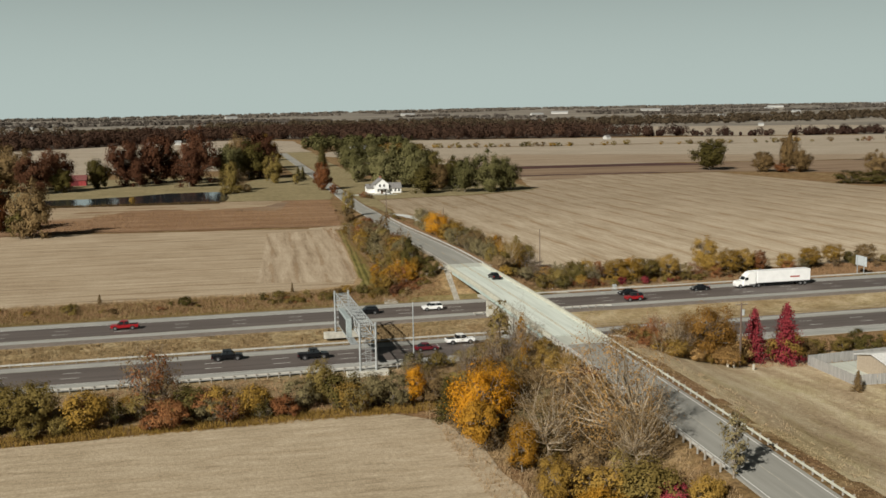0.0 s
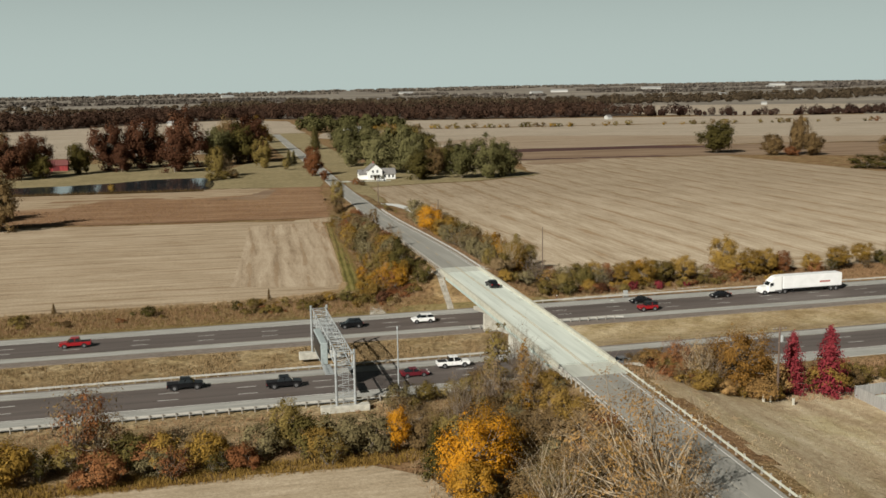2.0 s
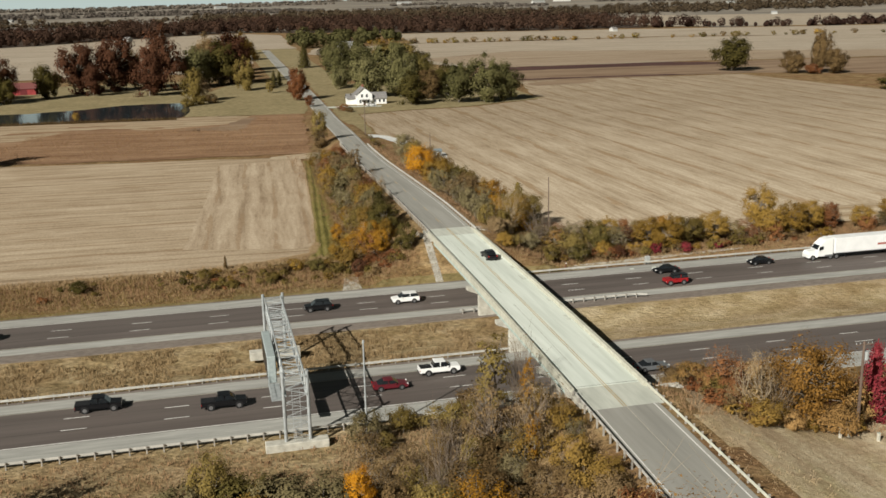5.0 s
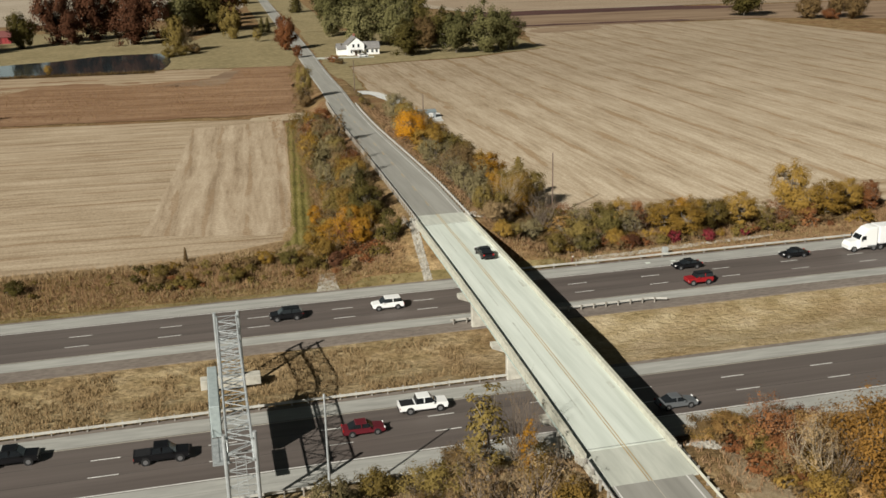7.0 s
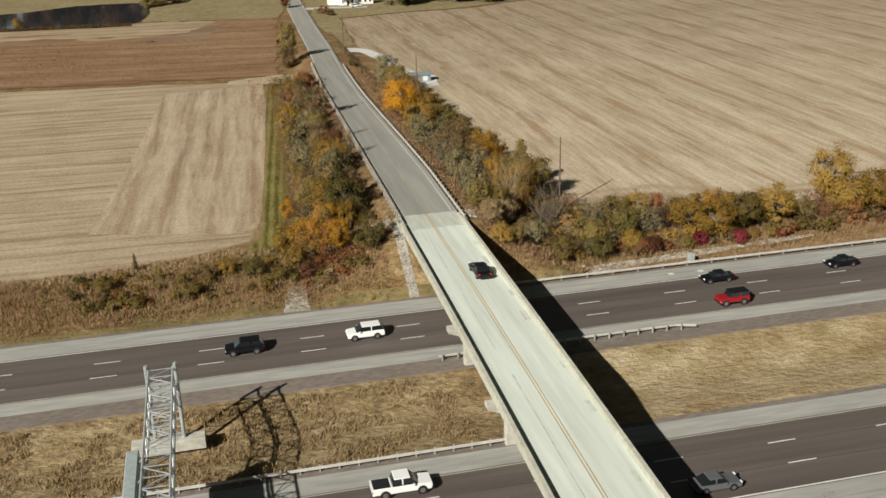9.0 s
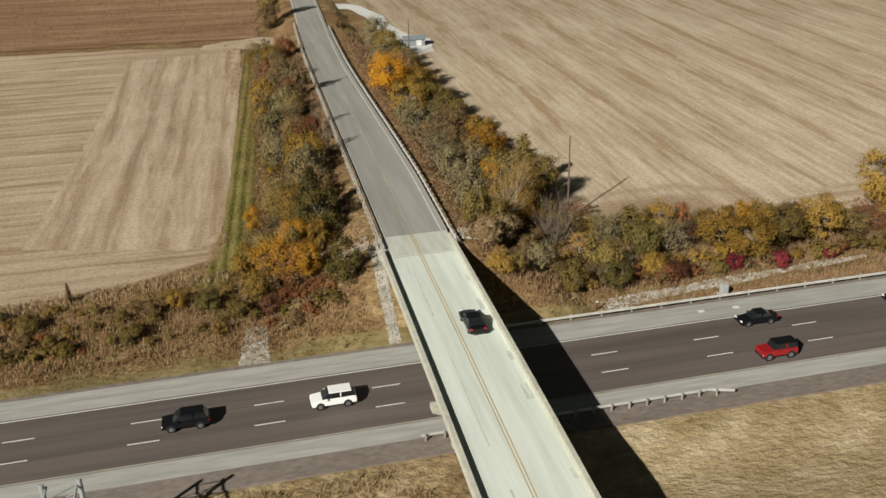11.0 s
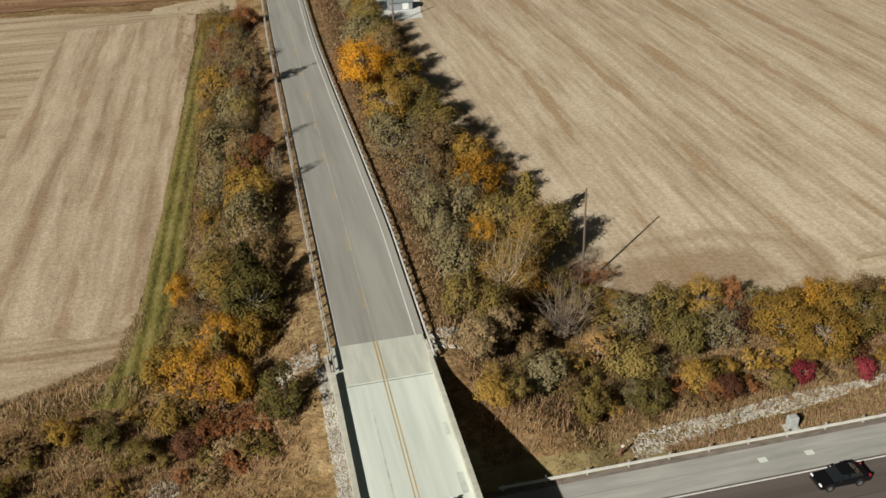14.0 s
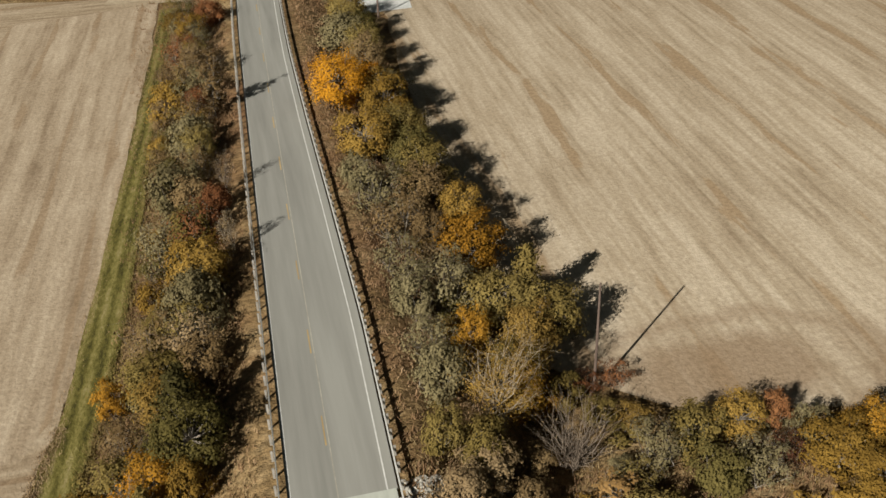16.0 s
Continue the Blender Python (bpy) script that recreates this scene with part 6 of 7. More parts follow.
# behind the pond
for k, x, y, h, c, w in (("oak", -50, 442, 26.4, "maroon", 1.0), ("oak", -31, 448, 29.5, "maroon", 0.95), ("oak", -11, 410, 22.0, "maroon", 0.95), ("oak", -5, 440, 33, "maroon", 0.85), ("oak", -41, 425, 15.8, "maroon", 0.9), ("oak", -87, 402, 25.1, "maroon", 0.9),
                         ("oak", -97, 392, 21.1, "maroon", 1.0), ("oak", -110, 410, 26.4, "brown", 1.0), ("oak", -82, 396, 13.2, "green", 1.0), ("oak", -64, 420, 17.2, "green", 0.9), ("oak", -125, 400, 23.8, "brown", 1.0), ("oak", -21, 462, 22, "brown", 0.8),
                         ("oak", 12, 366, 17.2, "olive", 0.7), ("bare", 16, 368, 13, "tan", 0.9), ("oak", 27, 462, 25.1, "green", 1.0), ("oak", 14, 452, 23.8, "willow", 1.0), ("oak", 40, 420, 17.2, "olive", 0.8), ("oak", 34, 470, 29, "maroon", 1.0),
                         ("oak", 36, 540, 25, "brown", 0.9), ("oak", 22, 500, 26.4, "brown", 1.0), ("oak", 45, 577, 24, "mustard", 1.1), ("oak", 54, 700, 17, "brown", 1.1), ("oak", 60, 800, 15, "olive", 1.1), ("cedar", 57.4, 440, 9, "cedar", 1.0), ("cedar", 61, 445, 8.5, "cedar", 1.0), ("oak", 62.6, 352, 15.5, "rust", 0.72),
                         ("tree", 52, 398, 7, "olive", 0.8), ("tree", -38, 303, 4, "mustard", 1), ("tree", 64.5, 318, 6, "rust", 0.9), ("bush", 14, 352, 4.5, "olive", 1.6), ("bush", 9, 346, 4, "olive", 1.6), ("bush", 20, 358, 4.5, "brown", 1.6)):
    plant(k, x, y, h, c, "beyond a pond", "pond trees", w * 0.82 if k == "oak" else w)
# round the farmhouse
for k, x, y, h, c, w in (("oak", 98, 352, 19, "willow", 0.95), ("oak", 114, 347, 22, "willow", 0.85), ("oak", 104, 419, 21, "willow", 1.0), ("oak", 122, 412, 24, "willow", 0.85), ("oak", 92, 408, 12, "willow", 0.9), ("oak", 99, 469, 16, "willow", 0.9), ("oak", 134, 400, 19, "green", 0.9),
                         ("oak", 111, 308, 14, "green", 1.0), ("cedar", 84.5, 322, 5, "cedar", 1.2), ("oak", 125, 330, 14, "brown", 0.8), ("oak", 134, 308, 19, "willow", 0.8), ("oak", 146, 306, 20.5, "willow", 0.8), ("oak", 157, 308, 17.5, "willow", 0.8), ("oak", 136, 345, 16, "green", 1.0), ("oak", 106, 533, 21, "willow", 1.0),
                         ("oak", 120, 500, 20, "willow", 1.0), ("oak", 140, 480, 20, "olive", 1.0), ("cedar", 90, 584, 18, "cedar", 0.9), ("cedar", 92.5, 592, 15, "cedar", 1.0), ("oak", 124, 560, 19, "willow", 1.0), ("bush", 77, 296, 3, "rust", 1.5), ("bush", 79, 290, 2.4, "brown", 1.5), ("oak", 150, 590, 15, "olive", 1.0)):
    plant(k, x, y, h, c, "round the farmhouse", "farmhouse trees", w)
# east
for k, x, y, h, c, w in (("oak", 337, 415, 21, "green", 1.1), ("oak", 360, 384, 13, "brown", 1.0), ("oak", 374, 378, 25, "brown", 0.5), ("oak", 380, 372, 14, "brown", 0.9), ("bush", 367, 374, 6, "rust", 1.4), ("bush", 350, 278, 7, "green", 2.0), ("bush", 362, 270, 7, "green", 2.0), ("bush", 371, 262, 6, "olive", 2.0), ("oak", 396, 300, 14, "brown", 0.9), ("oak", 405, 330, 14, "brown", 0.9), ("oak", 430, 300, 15, "olive", 1), ("oak", 470, 310, 14, "brown", 1)):
    plant(k, x, y, h, c, "at the far edge of a field", "field trees", w)
thicket(54, lambda u, v: (190 + 620 * v ** 1.3, 900 - 110 * v + 8 * u), (3, 6.5), ["dot"], ["olive", "brown", "mustard", "green"], "along a far field edge", "far hedge", 12, gap=4)
thicket(14, lambda u, v: (600 + 700 * v, 790 + 20 * u), (5, 9), ["dot"], ["brown", "rust", "olive"], "along a far field edge", "far hedge", 13, gap=10)


# ---- woods, grass and stones: what nobody could count ----
def woods(name, label, seed, n, region, heights, mat, leaf, per, broad=1.0):
    """Many round crowns of uneven height standing close together."""
    rng = np.random.default_rng(seed)
    cen, outs = [], []
    for _ in range(n):
        x, y = region(rng.random(), rng.random())
        h = rng.uniform(*heights) * (0.8 + 0.35 * noise.noise((x * 0.006, y * 0.006, seed)) + 0.25 * rng.random())
        w = h * rng.uniform(0.34, 0.55) * broad
        p = rng.normal(size=(per, 3))
        p /= np.linalg.norm(p, axis=1, keepdims=True)
        outs.append(p * 1.1)
        p = p * rng.uniform(0.6, 1.0, (per, 1))
        cen.append(np.array((x, y, far_rise(x, y) + h * 0.5)) + p * np.array((w, w, h * 0.5)))
    v, f = leaf_quads(rng, np.concatenate(cen), leaf, 0.3, np.concatenate(outs), 0.75, 0.16)
    return tagged(new(name, mesh_np(name, v, f, mat)), label, "woods", kind="stuff")


def belts(x0, x1, y0, y1, rows, seed):
    """Rows of wood with fields between: long runs, broken here and there."""
    r = random.Random(seed)
    runs = []
    for k in range(rows):
        y = y0 + (y1 - y0) * (k / rows) ** 1.3
        x = x0
        while x < x1:
            L = r.uniform(150, 900)
            runs.append((x, x + L, y + r.uniform(-60, 60)))
            x += L + r.choice((20, 60, 300)) * r.uniform(0.5, 1.5)
    total = [0.0]
    for a, b, _ in runs:
        total.append(total[-1] + b - a)
    def region(u, v):
        d = u * total[-1]
        i = min(len(runs) - 1, int(np.searchsorted(total, d, "right")) - 1)
        return runs[i][0] + d - total[i], runs[i][2] + 40 * v + 25 * math.sin(d * 0.004)
    return region


def wood_front(x):
    """Where the first belt of woodland begins."""
    return float(np.interp(x, (-900, -204, 2, 99, 272, 454, 620, 780, 1600), (1060, 1083, 1320, 1370, 1172, 1127, 1110, 1020, 900)))


def first_belt(u, v):
    x = -700 + 1330 * u
    return x, wood_front(x) + 12 * math.sin(x * 0.05) + (560 if x > 60 else 330) * v ** 1.25


def hedge_belt(u, v):
    x = 600 + 900 * u
    return x, wood_front(x) + 18 * v + 10 * math.sin(x * 0.03)


woods("near_wood", "belt of maroon and brown autumn woodland", 1, 1700, first_belt, (13, 23), F["woods"], 1.6, 120)
woods("near_wood", "thin belt of brown trees before a pale field", 8, 240, hedge_belt, (5, 16), F["woods"], 1.5, 130)
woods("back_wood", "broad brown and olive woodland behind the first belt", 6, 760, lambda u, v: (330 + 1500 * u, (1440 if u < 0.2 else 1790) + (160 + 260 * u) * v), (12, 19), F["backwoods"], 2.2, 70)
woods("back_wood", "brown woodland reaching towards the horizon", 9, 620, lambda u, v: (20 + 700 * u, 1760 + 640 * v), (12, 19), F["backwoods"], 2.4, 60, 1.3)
woods("roadside_wood", "belt of dusty green trees beyond a farmhouse", 2, 46, lambda u, v: (112 + 130 * u, 850 + 130 * u + 160 * v * v), (12, 18), F["willow"], 1.7, 170)
# these farther belts carry the haze of distance in their leaf colour
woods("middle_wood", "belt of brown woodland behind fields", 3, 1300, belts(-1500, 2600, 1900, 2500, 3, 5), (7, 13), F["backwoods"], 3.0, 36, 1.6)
woods("far_wood", "distant woodland between pale fields", 4, 2600, belts(-2400, 3200, 2700, 3400, 3, 6), (6, 10), F["hazedwoods"], 4.0, 22, 2.2)
woods("horizon_wood", "woodland on the horizon", 5, 3600, belts(-3500, 4300, 3600, 4600, 4, 7), (6, 10), F["hazedwoods"], 5.0, 18, 3.2)


def blades(name, label, seed, n, region, heights, mat, per=5, wide=0.05, keep=None):
    """Tufts of tall dry grass."""
    rng = np.random.default_rng(seed)
    V, Fc = [], []
    k = 0
    for _ in range(n):
        x, y = region(rng.random(), rng.random())
        if keep and not keep(x, y):
            continue
        z = land_z(x, y) - 0.05
        h = rng.uniform(*heights)
        for _ in range(per):
            a = rng.uniform(0, 6.283)
            bx, by = x + rng.normal() * 0.25, y + rng.normal() * 0.25
            lx, ly = rng.normal() * h * 0.28, rng.normal() * h * 0.28
            cx, cy = math.cos(a) * wide, math.sin(a) * wide
            hh = h * rng.uniform(0.6, 1.1)
            V += [(bx - cx, by - cy, z), (bx + cx, by + cy, z), (bx + lx + cx * 0.3, by + ly + cy * 0.3, z + hh)]
            Fc.append((k, k + 1, k + 2))
            k += 3
    return tagged(new(name, mesh_np(name, V, Fc, mat)), label, "grass", kind="stuff")


clear = lambda x, y: not (abs(x - road_x(y)) < 5.6 and (y > N_END - 10 or y < S_END + 8)) and not (50.5 < x < 66 and 10 < y < 26)
blades("verge_grass", "tall straw-coloured verge grass", 1, 9000, lambda u, v: (-110 + 250 * u, 14.5 + 19 * v ** 1.1), (0.25, 0.75), F["oldgrass"], keep=clear)
blades("red_grass", "reddish bunch grass in the verge", 2, 8500, lambda u, v: (-110 + 290 * u, 16.0 + 15 * v), (0.5, 1.2), F["redgrass"], keep=clear)
clumped = lambda x, y: noise.noise((x * 0.16, y * 0.3, 4)) > -0.12
blades("median_grass", "clumps of dull brown median grass", 3, 9500, lambda u, v: (-120 + 172 * u, -25.8 + 15.2 * v), (0.3, 0.8), F["duns"], 6, 0.06, keep=clumped)
blades("median_grass", "short dry median grass", 21, 2600, lambda u, v: (66 + 130 * u, -25.8 + 16.2 * v), (0.08, 0.22), F["duns"], 4, 0.05, keep=lambda x, y: noise.noise((x * 0.1, y * 0.25, 9)) > 0.12 or y > -11.5)
blades("bank_grass", "rough dry grass on the road bank", 4, 10000, lambda u, v: (40 + 40 * u, 14 + 160 * v), (0.2, 0.6), F["redgrass"], keep=clear)
blades("bank_weeds", "reddish weeds on the road bank", 5, 3500, lambda u, v: (40 + 40 * u, 12 + 160 * v), (0.3, 0.9), F["redgrass"], keep=clear)
blades("roadside_grass", "dry grass below the highway shoulder", 6, 9000, lambda u, v: (-110 + 290 * u, -66 + 18.5 * v), (0.25, 0.8), F["redgrass"], keep=clear)
blades("hedge_weeds", "olive brown weeds along the hedge foot", 7, 4200, lambda u, v: (-110 + 140 * u, -73.0 + 5 * v), (0.4, 1.0), F["amberolive"], keep=clear)
blades("copse_grass", "brown grass under the copse", 8, 7000, lambda u, v: (26 + 28 * u, -48 - 90 * v), (0.3, 0.9), F["straw"], keep=clear)
blades("strip_grass", "green grass beside the field", 9, 6000, lambda u, v: (34 + 17 * u, 36 + 125 * v ** 1.4), (0.12, 0.35), F["greengrass"], keep=lambda x, y: 36.5 + (y - 37) * 0.1 < x < 42 + (y - 37) * 0.09)
blades("crop_stand", "standing brown crop stalks", 10, 15000, lambda u, v: (-140 + 198 * u, 178 + (80 + 30 * (u > 0.9) - 25 * (u < 0.45)) * v), (0.35, 0.8), F["redgrass"], 3, 0.10, keep=lambda x, y: x < 48 + (y - 175) * 0.1 and y > 181 - 0.12 * x + 3)


blades("roadside_turf", "greenish grass beside the highway shoulder", 12, 7000, lambda u, v: (-110 + 290 * u, 12.0 + 3.4 * v), (0.12, 0.35), F["weeds"], 4, 0.05, keep=clear)
blades("west_weeds", "olive weeds in the verge", 13, 2200, lambda u, v: (-110 + 155 * u, 15.5 + 16 * v), (0.3, 0.9), F["weeds"], 5, 0.06, keep=clear)
blades("strip_edge", "olive grass round the end of the green strip", 16, 1300, lambda u, v: (24 + 18 * u, 31.0 + 9.0 * v), (0.2, 0.6), F["weeds"], 5, 0.05, keep=lambda x, y: abs(y - (33.2 + 0.55 * max(0, x - 31))) < 2.6)
def fringe(line):
    """Places along a field boundary."""
    def at(u, v):
        t = u * (len(line) - 1)
        i = min(int(t), len(line) - 2)
        return line[i][0] + (line[i + 1][0] - line[i][0]) * (t - i) + (v - 0.5) * 0.9, line[i][1] + (line[i + 1][1] - line[i][1]) * (t - i)
    return at


blades("strip_fringe", "tall pale grass between a field and a mown strip", 17, 1800, fringe(LEFT[1:]), (0.15, 0.5), F["straw"], 4, 0.05)
blades("strip_fringe", "olive grass between a mown strip and the bank", 18, 2200, fringe(RIGHT), (0.2, 0.7), F["weeds"], 4, 0.05)
blades("field_fringe", "tall pale grass round a field corner", 24, 2600, fringe([(-20, 33.6), (12, 34.2), (24, 36.6), (30.5, 39.2), (33.6, 40.8), (35.4, 49)]), (0.15, 0.50), F["straw"], 6, 0.05)
blades("reeds", "brown reeds along the pond shore", 11, 1500, lambda u, v: (-100 + 104 * u, 299.5 - 8.5 * u + 3.5 * v), (0.8, 1.8), F["brown"], 4, 0.12)


blades("ditch_grass", "reddish grass between a ditch and a guard rail", 22, 2600, lambda u, v: (82 + 80 * u, 12.6 + (1.0 + 2.6 * u ** 0.6) * v), (0.25, 0.6), F["redgrass"], 5, 0.05)
blades("edge_grass", "tall pale grass along the field edge", 14, 1700, lambda u, v: (-110 + 146 * u, 31.5 + 3.0 * v + (2.5 * (u - 0.8) * 5 if u > 0.8 else 0)), (0.5, 1.2), F["straw"], 6, 0.05, keep=clear)
blades("yard_weeds", "brown weeds along the guard rail", 15, 1500, lambda u, v: (61 + 9 * u ** 1.3 - 3.5 * v, -60 - 110 * v), (0.08, 0.30), F["straw"], 4, 0.05, keep=clear)


def stones(name, label, seed, n, region, size):
    rng = np.random.default_rng(seed)
    ico = np.array([(-1, 0, 0.2), (1, 0, -0.2), (0, -1, 0), (0, 1, 0.1), (0.1, 0, -1), (0, 0.1, 1)], float)
    tri = [(0, 2, 5), (2, 1, 5), (1, 3, 5), (3, 0, 5), (2, 0, 4), (1, 2, 4), (3, 1, 4), (0, 3, 4)]
    V, Fc = [], []
    for _ in range(n):
        x, y = region(rng.random(), rng.random())
        s = rng.uniform(*size) * np.array((1, rng.uniform(0.6, 1.1), rng.uniform(0.4, 0.8)))
        a = rng.uniform(0, 6.283)
        k = len(V)
        for p in ico + rng.normal(size=(6, 3)) * 0.2:
            q = p * s
            V.append((x + q[0] * math.cos(a) - q[1] * math.sin(a), y + q[0] * math.sin(a) + q[1] * math.cos(a), land_z(x, y) + 0.12 * s[2] + q[2]))
        Fc += [(k + i, k + j, k + l) for i, j, l in tri]
    return tagged(new(name, mesh_np(name, V, Fc, M["rock"])), label, "rocks", kind="stuff")


stones("riprap", "pale limestone rubble below the bridge end", 1, 2600, lambda u, v: (52.6 + 1.3 * u, 12.2 + 13.5 * v), (0.07, 0.18))
stones("riprap", "pale limestone rubble in a drain chute", 2, 1300, lambda u, v: (35.5 + (3.6 - 1.2 * v) * u + 1.5 * v, 12.2 + 8.6 * v ** 1.2), (0.06, 0.17))
stones("riprap", "pale limestone rubble along a ditch", 3, 4200, lambda u, v: (79 + 38 * u, 13.8 + 4.2 * u ** 0.6 + (1.9 * (1 - u) + 0.9 + 0.4 * math.sin(u * 17)) * (v - 0.5)), (0.06, 0.17))
stones("riprap", "pale limestone rubble beside the bridge wing wall", 4, 260, lambda u, v: (63.8 + 3.2 * u, 25.5 + 3.5 * v), (0.12, 0.32))
stones("riprap", "pale limestone rubble beside the bridge wing wall", 5, 260, lambda u, v: (49.0 + 4.0 * u, 26.5 + 3.0 * v), (0.12, 0.3))
stones("riprap", "pale limestone rubble below the bridge end", 6, 900, lambda u, v: (63.0 + 2.6 * u, -58 + 11 * v), (0.12, 0.32))


# ---- vehicles ----
TYRE = plain("tyre_rubber", (0.018, 0.018, 0.018), 0.9)
RIM = plain("wheel_metal", (0.35, 0.35, 0.36), 0.35, 0.8)
CARGLASS, _nt, _b = base_mat("tinted_glass", 0.05)
_b.inputs["Base Color"].default_value = (0.012, 0.014, 0.016, 1)
_b.inputs["Specular IOR Level"].default_value = 0.6
LAMP = plain("lamp_lens", (0.7, 0.7, 0.68), 0.2)
TAIL = plain("tail_lens", (0.30, 0.015, 0.015), 0.25)
TRIMBLACK = plain("black_trim", (0.015, 0.015, 0.016), 0.6)
PAINT = {}


def paint(name, colour):
    if name not in PAINT:
        m, nt, b = base_mat(name + "_car_paint", 0.28)
        b.inputs["Base Color"].default_value = (*colour, 1)
        b.inputs["Coat Weight"].default_value = 0.12
        b.inputs["Coat Roughness"].default_value = 0.06
        PAINT[name] = m
    return PAINT[name]


COLOURS = dict(black=(0.006, 0.006, 0.007), white=(0.72, 0.72, 0.70), red=(0.24, 0.010, 0.013), silver=(0.36, 0.37, 0.38), maroon=(0.10, 0.012, 0.018), grey=(0.10, 0.105, 0.11))


def side_loft(outline, half, tuck, mat_name=None):
    """A closed side outline (x, z) drawn out to both sides; tuck draws the top in."""
    bm = bmesh.new()
    zs = [z for _, z in outline]
    z0, z1 = min(zs), max(zs)
    L, R = [], []
    for x, z in outline:
        t = (z - z0) / (z1 - z0)
        w = half - tuck * t
        L.append(bm.verts.new((x, w, z)))
        R.append(bm.verts.new((x, -w, z)))
    n = len(outline)
    for i in range(n):
        bm.faces.new((L[i], L[(i + 1) % n], R[(i + 1) % n], R[i]))
    bm.faces.new(L[::-1])
    bm.faces.new(R)
    bmesh.ops.recalc_face_normals(bm, faces=bm.faces)
    es = [e for e in bm.edges if all(abs(abs(v.co.y) - (half - tuck * ((v.co.z - z0) / (z1 - z0)))) < 1e-4 for v in e.verts) and e.verts[0].co.y * e.verts[1].co.y > 0]
    bmesh.ops.bevel(bm, geom=es, offset=0.06, segments=2, affect="EDGES")
    return bm


def wheel(parent, x, y, r, w=0.22):
    t = part("wheel", tube((x, y - w / 2, r), (x, y + w / 2, r), r, n=18), TYRE, parent)
    o = w / 2 + 0.006
    part("rim", tube((x, y - o, r), (x, y + o, r), r * 0.62, n=14), RIM, t)


SHAPES = dict(
    sedan=dict(L=4.7, half=0.90, body=[(-2.3, 0.32), (2.25, 0.32), (2.35, 0.55), (2.25, 0.72), (1.0, 0.90), (-1.75, 0.95), (-2.32, 0.88), (-2.38, 0.6)],
               cab=[(1.05, 0.88), (0.35, 1.34), (-0.1, 1.42), (-0.9, 1.40), (-1.75, 0.93)], roof=(-0.95, 0.33, 1.36, 1.45), axles=(1.42, -1.38), r=0.33),
    suv=dict(L=4.7, half=0.95, body=[(-2.3, 0.40), (2.2, 0.40), (2.34, 0.7), (2.25, 0.95), (1.15, 1.10), (-2.2, 1.14), (-2.36, 0.85)],
             cab=[(1.2, 1.08), (0.55, 1.62), (0.1, 1.72), (-1.8, 1.70), (-2.22, 1.12)], roof=(-1.85, 0.45, 1.66, 1.76), axles=(1.42, -1.38), r=0.37),
    pickup=dict(L=5.7, half=0.98, body=[(-2.85, 0.50), (2.72, 0.45), (2.86, 0.8), (2.78, 1.05), (1.45, 1.15), (-2.85, 1.15)],
                cab=[(1.5, 1.13), (0.85, 1.75), (0.4, 1.86), (-0.75, 1.84), (-0.95, 1.13)], roof=(-0.75, 0.78, 1.80, 1.90), axles=(1.85, -1.65), r=0.41),
    jeep=dict(L=4.3, half=0.92, body=[(-2.0, 0.5), (2.05, 0.5), (2.1, 0.8), (2.05, 1.12), (0.75, 1.2), (-2.05, 1.2), (-2.1, 0.8)],
              cab=[(0.8, 1.18), (0.55, 1.78), (-1.95, 1.78), (-2.05, 1.18)], roof=(-2.0, 0.6, 1.74, 1.86), axles=(1.3, -1.25), r=0.42),
)


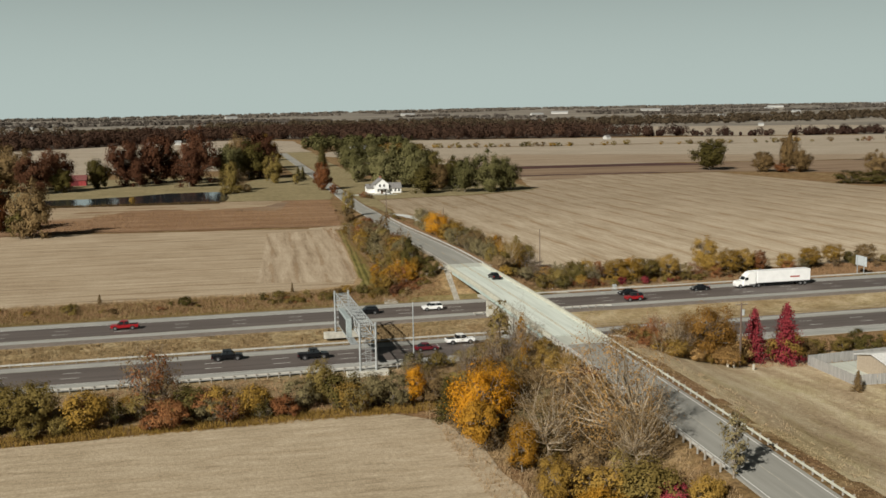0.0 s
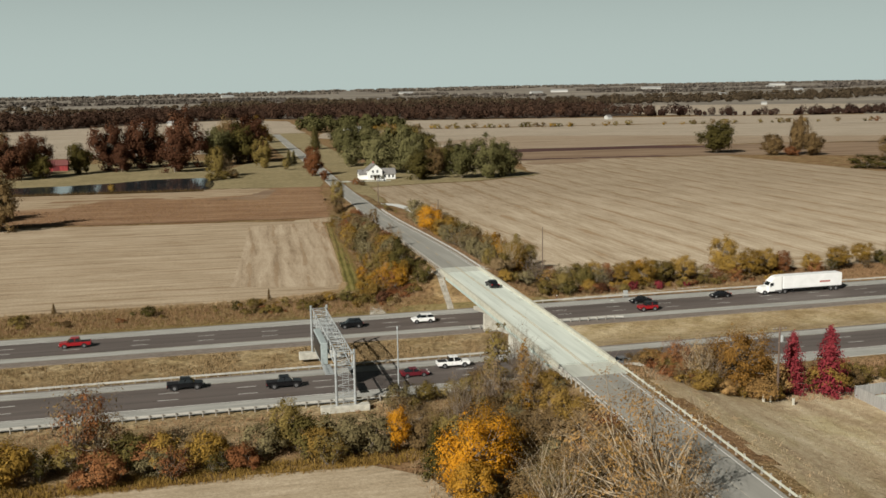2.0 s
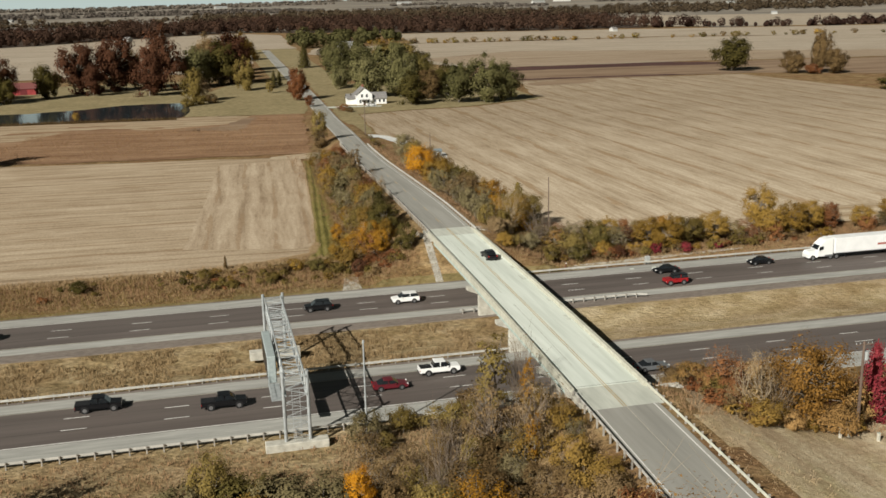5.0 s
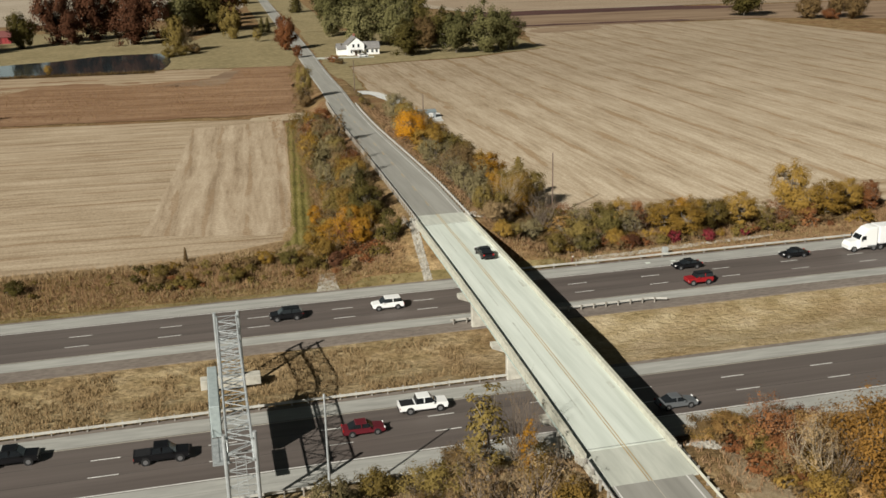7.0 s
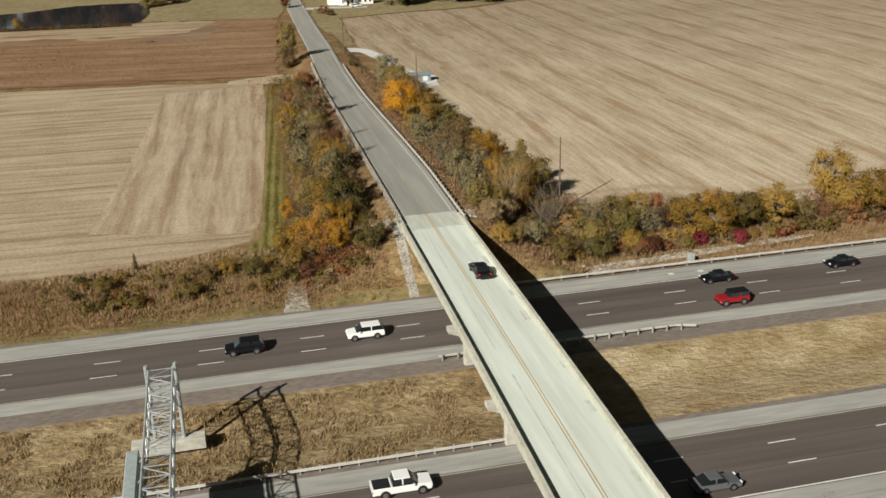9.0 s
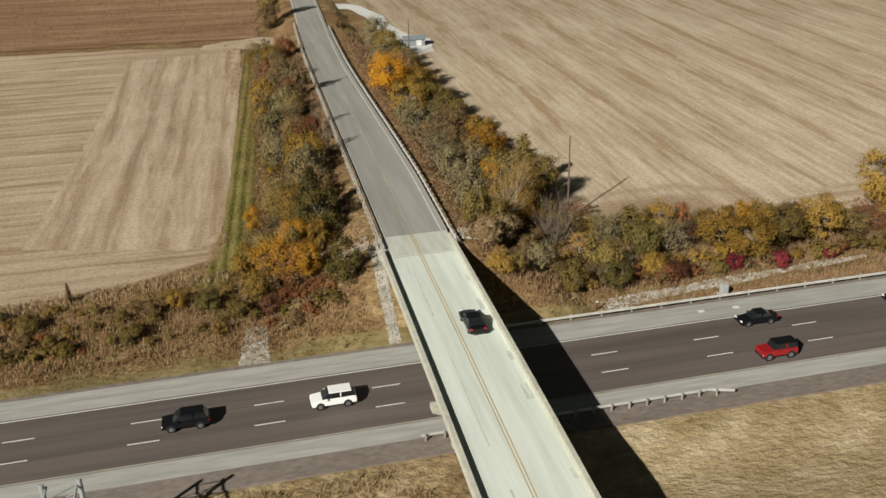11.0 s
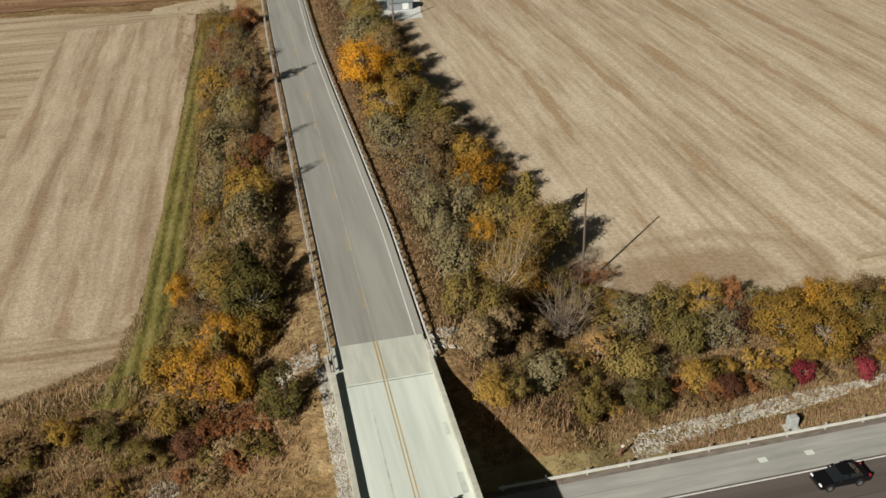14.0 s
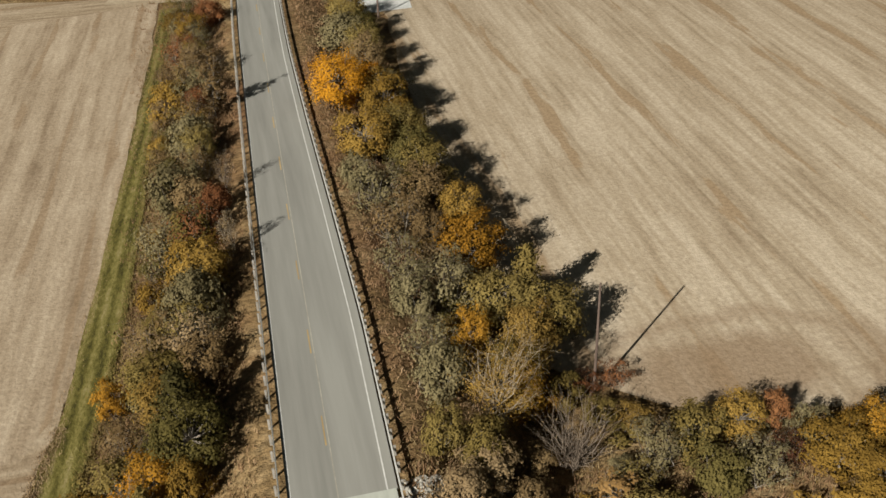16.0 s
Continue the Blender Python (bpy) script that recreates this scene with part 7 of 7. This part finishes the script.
def car(kind, colour, x, y, heading, where, z=0.142):
    d = SHAPES[kind]
    word = dict(sedan="sedan", suv="sport utility car", pickup="pickup truck", jeep="open-sided off-road car")[kind]
    c = thing("pickup_truck" if kind == "pickup" else "car", "%s %s %s" % (colour, word, where), "truck" if kind == "pickup" else "car", pose(x, y, z, 0, 0, heading), "traffic")
    pm = paint(colour, COLOURS[colour])
    part("body", side_loft(d["body"], d["half"], 0.07), pm, c)
    cab = part("cabin_glass", side_loft(d["cab"], d["half"] - 0.07, 0.16), CARGLASS, c, "dark tinted windows")
    x0, x1, z0, z1 = d["roof"]
    part("roof", box(x0, x1, -d["half"] + 0.2, d["half"] - 0.2, z0, z1, 0.04), paint("black", COLOURS["black"]) if kind == "jeep" else pm, c)
    for s in (-1, 1):
        xm = (x0 + x1) / 2
        part("door_pillar", box(xm - 0.06, xm + 0.06, s * (d["half"] - 0.15) - 0.05, s * (d["half"] - 0.15) + 0.05, d["cab"][0][1] - 0.05, z1 - 0.06), pm, cab)
        part("mirror", box(d["cab"][0][0] - 0.55, d["cab"][0][0] - 0.35, s * (d["half"] + 0.08) - 0.09, s * (d["half"] + 0.08) + 0.09, d["cab"][0][1] + 0.02, d["cab"][0][1] + 0.18, 0.02), pm, c)
        for ax in d["axles"]:
            wheel(c, ax, s * (d["half"] - 0.1), d["r"])
            part("wheel_arch", tube((ax, s * (d["half"] - 0.28), d["r"] + 0.02), (ax, s * (d["half"] + 0.004), d["r"] + 0.02), d["r"] + 0.07, n=16), TRIMBLACK, c)
        fx = max(q[0] for q in d["body"])
        part("headlight", box(fx - 0.16, fx - 0.03, s * (d["half"] - 0.24) - 0.17, s * (d["half"] - 0.24) + 0.17, 0.66, 0.82, 0.02), LAMP, c)
        rx = min(q[0] for q in d["body"])
        part("tail_light", box(rx + 0.0, rx + 0.14, s * (d["half"] - 0.18) - 0.12, s * (d["half"] - 0.18) + 0.12, 0.72, 0.95, 0.02), TAIL, c)
    part("front_bumper", box(fx - 0.12, fx + 0.03, -d["half"] + 0.1, d["half"] - 0.1, 0.36, 0.56, 0.03), TRIMBLACK, c)
    part("rear_bumper", box(rx - 0.03, rx + 0.12, -d["half"] + 0.1, d["half"] - 0.1, 0.36, 0.56, 0.03), TRIMBLACK, c)
    if kind == "pickup":
        part("cargo_bed", box(-2.7, -1.1, -d["half"] + 0.17, d["half"] - 0.17, 0.8, 1.158), TRIMBLACK, c, "dark open cargo bed")
    return c


def semi(x, y, heading):
    c = thing("semi_truck", "white semi truck with a long white box trailer", "truck", pose(x, y, 0.142, 0, 0, heading), "traffic")
    w = paint("white", COLOURS["white"])
    part("hood", side_loft([(9.0, 0.5), (11.0, 0.5), (11.1, 1.2), (10.8, 1.75), (9.0, 2.0)], 1.05, 0.22), w, c)
    cab = part("cab", side_loft([(5.9, 0.7), (9.2, 0.7), (9.2, 1.95), (8.6, 2.9), (7.6, 3.8), (6.6, 4.05), (5.9, 4.05)], 1.22, 0.12), w, c)
    part("windscreen", prism([(-0.95, 0), (0.95, 0), (0.9, 0.9), (-0.9, 0.9)], 0, 0.05, "x"), CARGLASS, cab).matrix_basis = pose(9.14, 0, 2.02, 0, -33, 0)
    for s in (-1, 1):
        part("side_window", box(8.0, 8.75, s * 1.18 - 0.03, s * 1.18 + 0.03, 2.0, 2.65), CARGLASS, cab)
        part("fuel_tank", tube((6.0, s * 0.95, 0.8), (7.7, s * 0.95, 0.8), 0.32, n=12), RIM, c)
        part("headlight", box(10.85, 11.08, s * 0.8 - 0.16, s * 0.8 + 0.16, 0.9, 1.15, 0.03), LAMP, c)
        part("mirror", box(8.9, 9.05, s * 1.45 - 0.1, s * 1.45 + 0.1, 2.0, 2.6, 0.02), TRIMBLACK, c)
        for ax in (10.1, 6.4, 5.1, -6.6, -7.9):
            wheel(c, ax, s * 1.02, 0.5, 0.32)
    part("chassis", box(-8.6, 10.5, -0.5, 0.5, 0.62, 1.0), TRIMBLACK, c)
    t = part("trailer", box(-9.3, 5.6, -1.28, 1.28, 1.1, 4.05, 0.05), surface("trailer_white", (0.66, 0.66, 0.65), (0.76, 0.76, 0.75), 0.5, 0.1, 0.5), c)
    part("lower_rail", box(-9.31, 5.61, -1.3, 1.3, 1.06, 1.2), RIM, t)
    for s in (-1, 1):
        part("marking", box(-6.3, -3.6, s * 1.285 - 0.008, s * 1.285 + 0.008, 2.1, 2.5), plain("faded_red", (0.35, 0.12, 0.10), 0.6), t, "faded red lettering bar")
        part("landing_leg", box(2.8, 2.95, s * 0.8 - 0.07, s * 0.8 + 0.07, 0.15, 1.1), TRIMBLACK, c)
        part("tail_light", box(-9.33, -9.28, s * 1.0 - 0.12, s * 1.0 + 0.12, 1.12, 1.25), TAIL, t)
    return c


semi(134.0, 5.5, 180)
for kind, col, x, y, hd, where in (("sedan", "black", 94.2, 5.5, 180, "in the far lane of a highway"), ("sedan", "black", 113.4, 5.5, 180, "in the far lane of a highway"),
                                   ("suv", "white", 44.7, 1.83, 180, "on a highway before an overpass"), ("suv", "black", 30.0, 1.83, 180, "in the middle lane of a highway"), ("jeep", "red", 92.5, -1.83, 180, "in the median lane of a highway"),
                                   ("pickup", "red", -22.3, 1.83, 180, "on a highway"), ("pickup", "black", 13.5, -35.2, 0, "in the middle lane of a highway"), ("pickup", "black", -2.0, -31.6, 0, "in the median lane of a highway"),
                                   ("sedan", "grey", 70.6, -38.9, 0, "leaving the shade of an overpass"), ("pickup", "white", 42.5, -31.6, 0, "beside the median rail"), ("sedan", "maroon", 35.0, -35.2, 0, "near a sign gantry")):
    car(kind, col, x, y, hd, where)
car("sedan", "black", road_x(2.7) + 1.75, 2.7, 91, "crossing a bridge", road_z(2.7) + 0.03)
car("sedan", "white", 92.0, 309.6, 10, "parked by a farmhouse", 0.09)
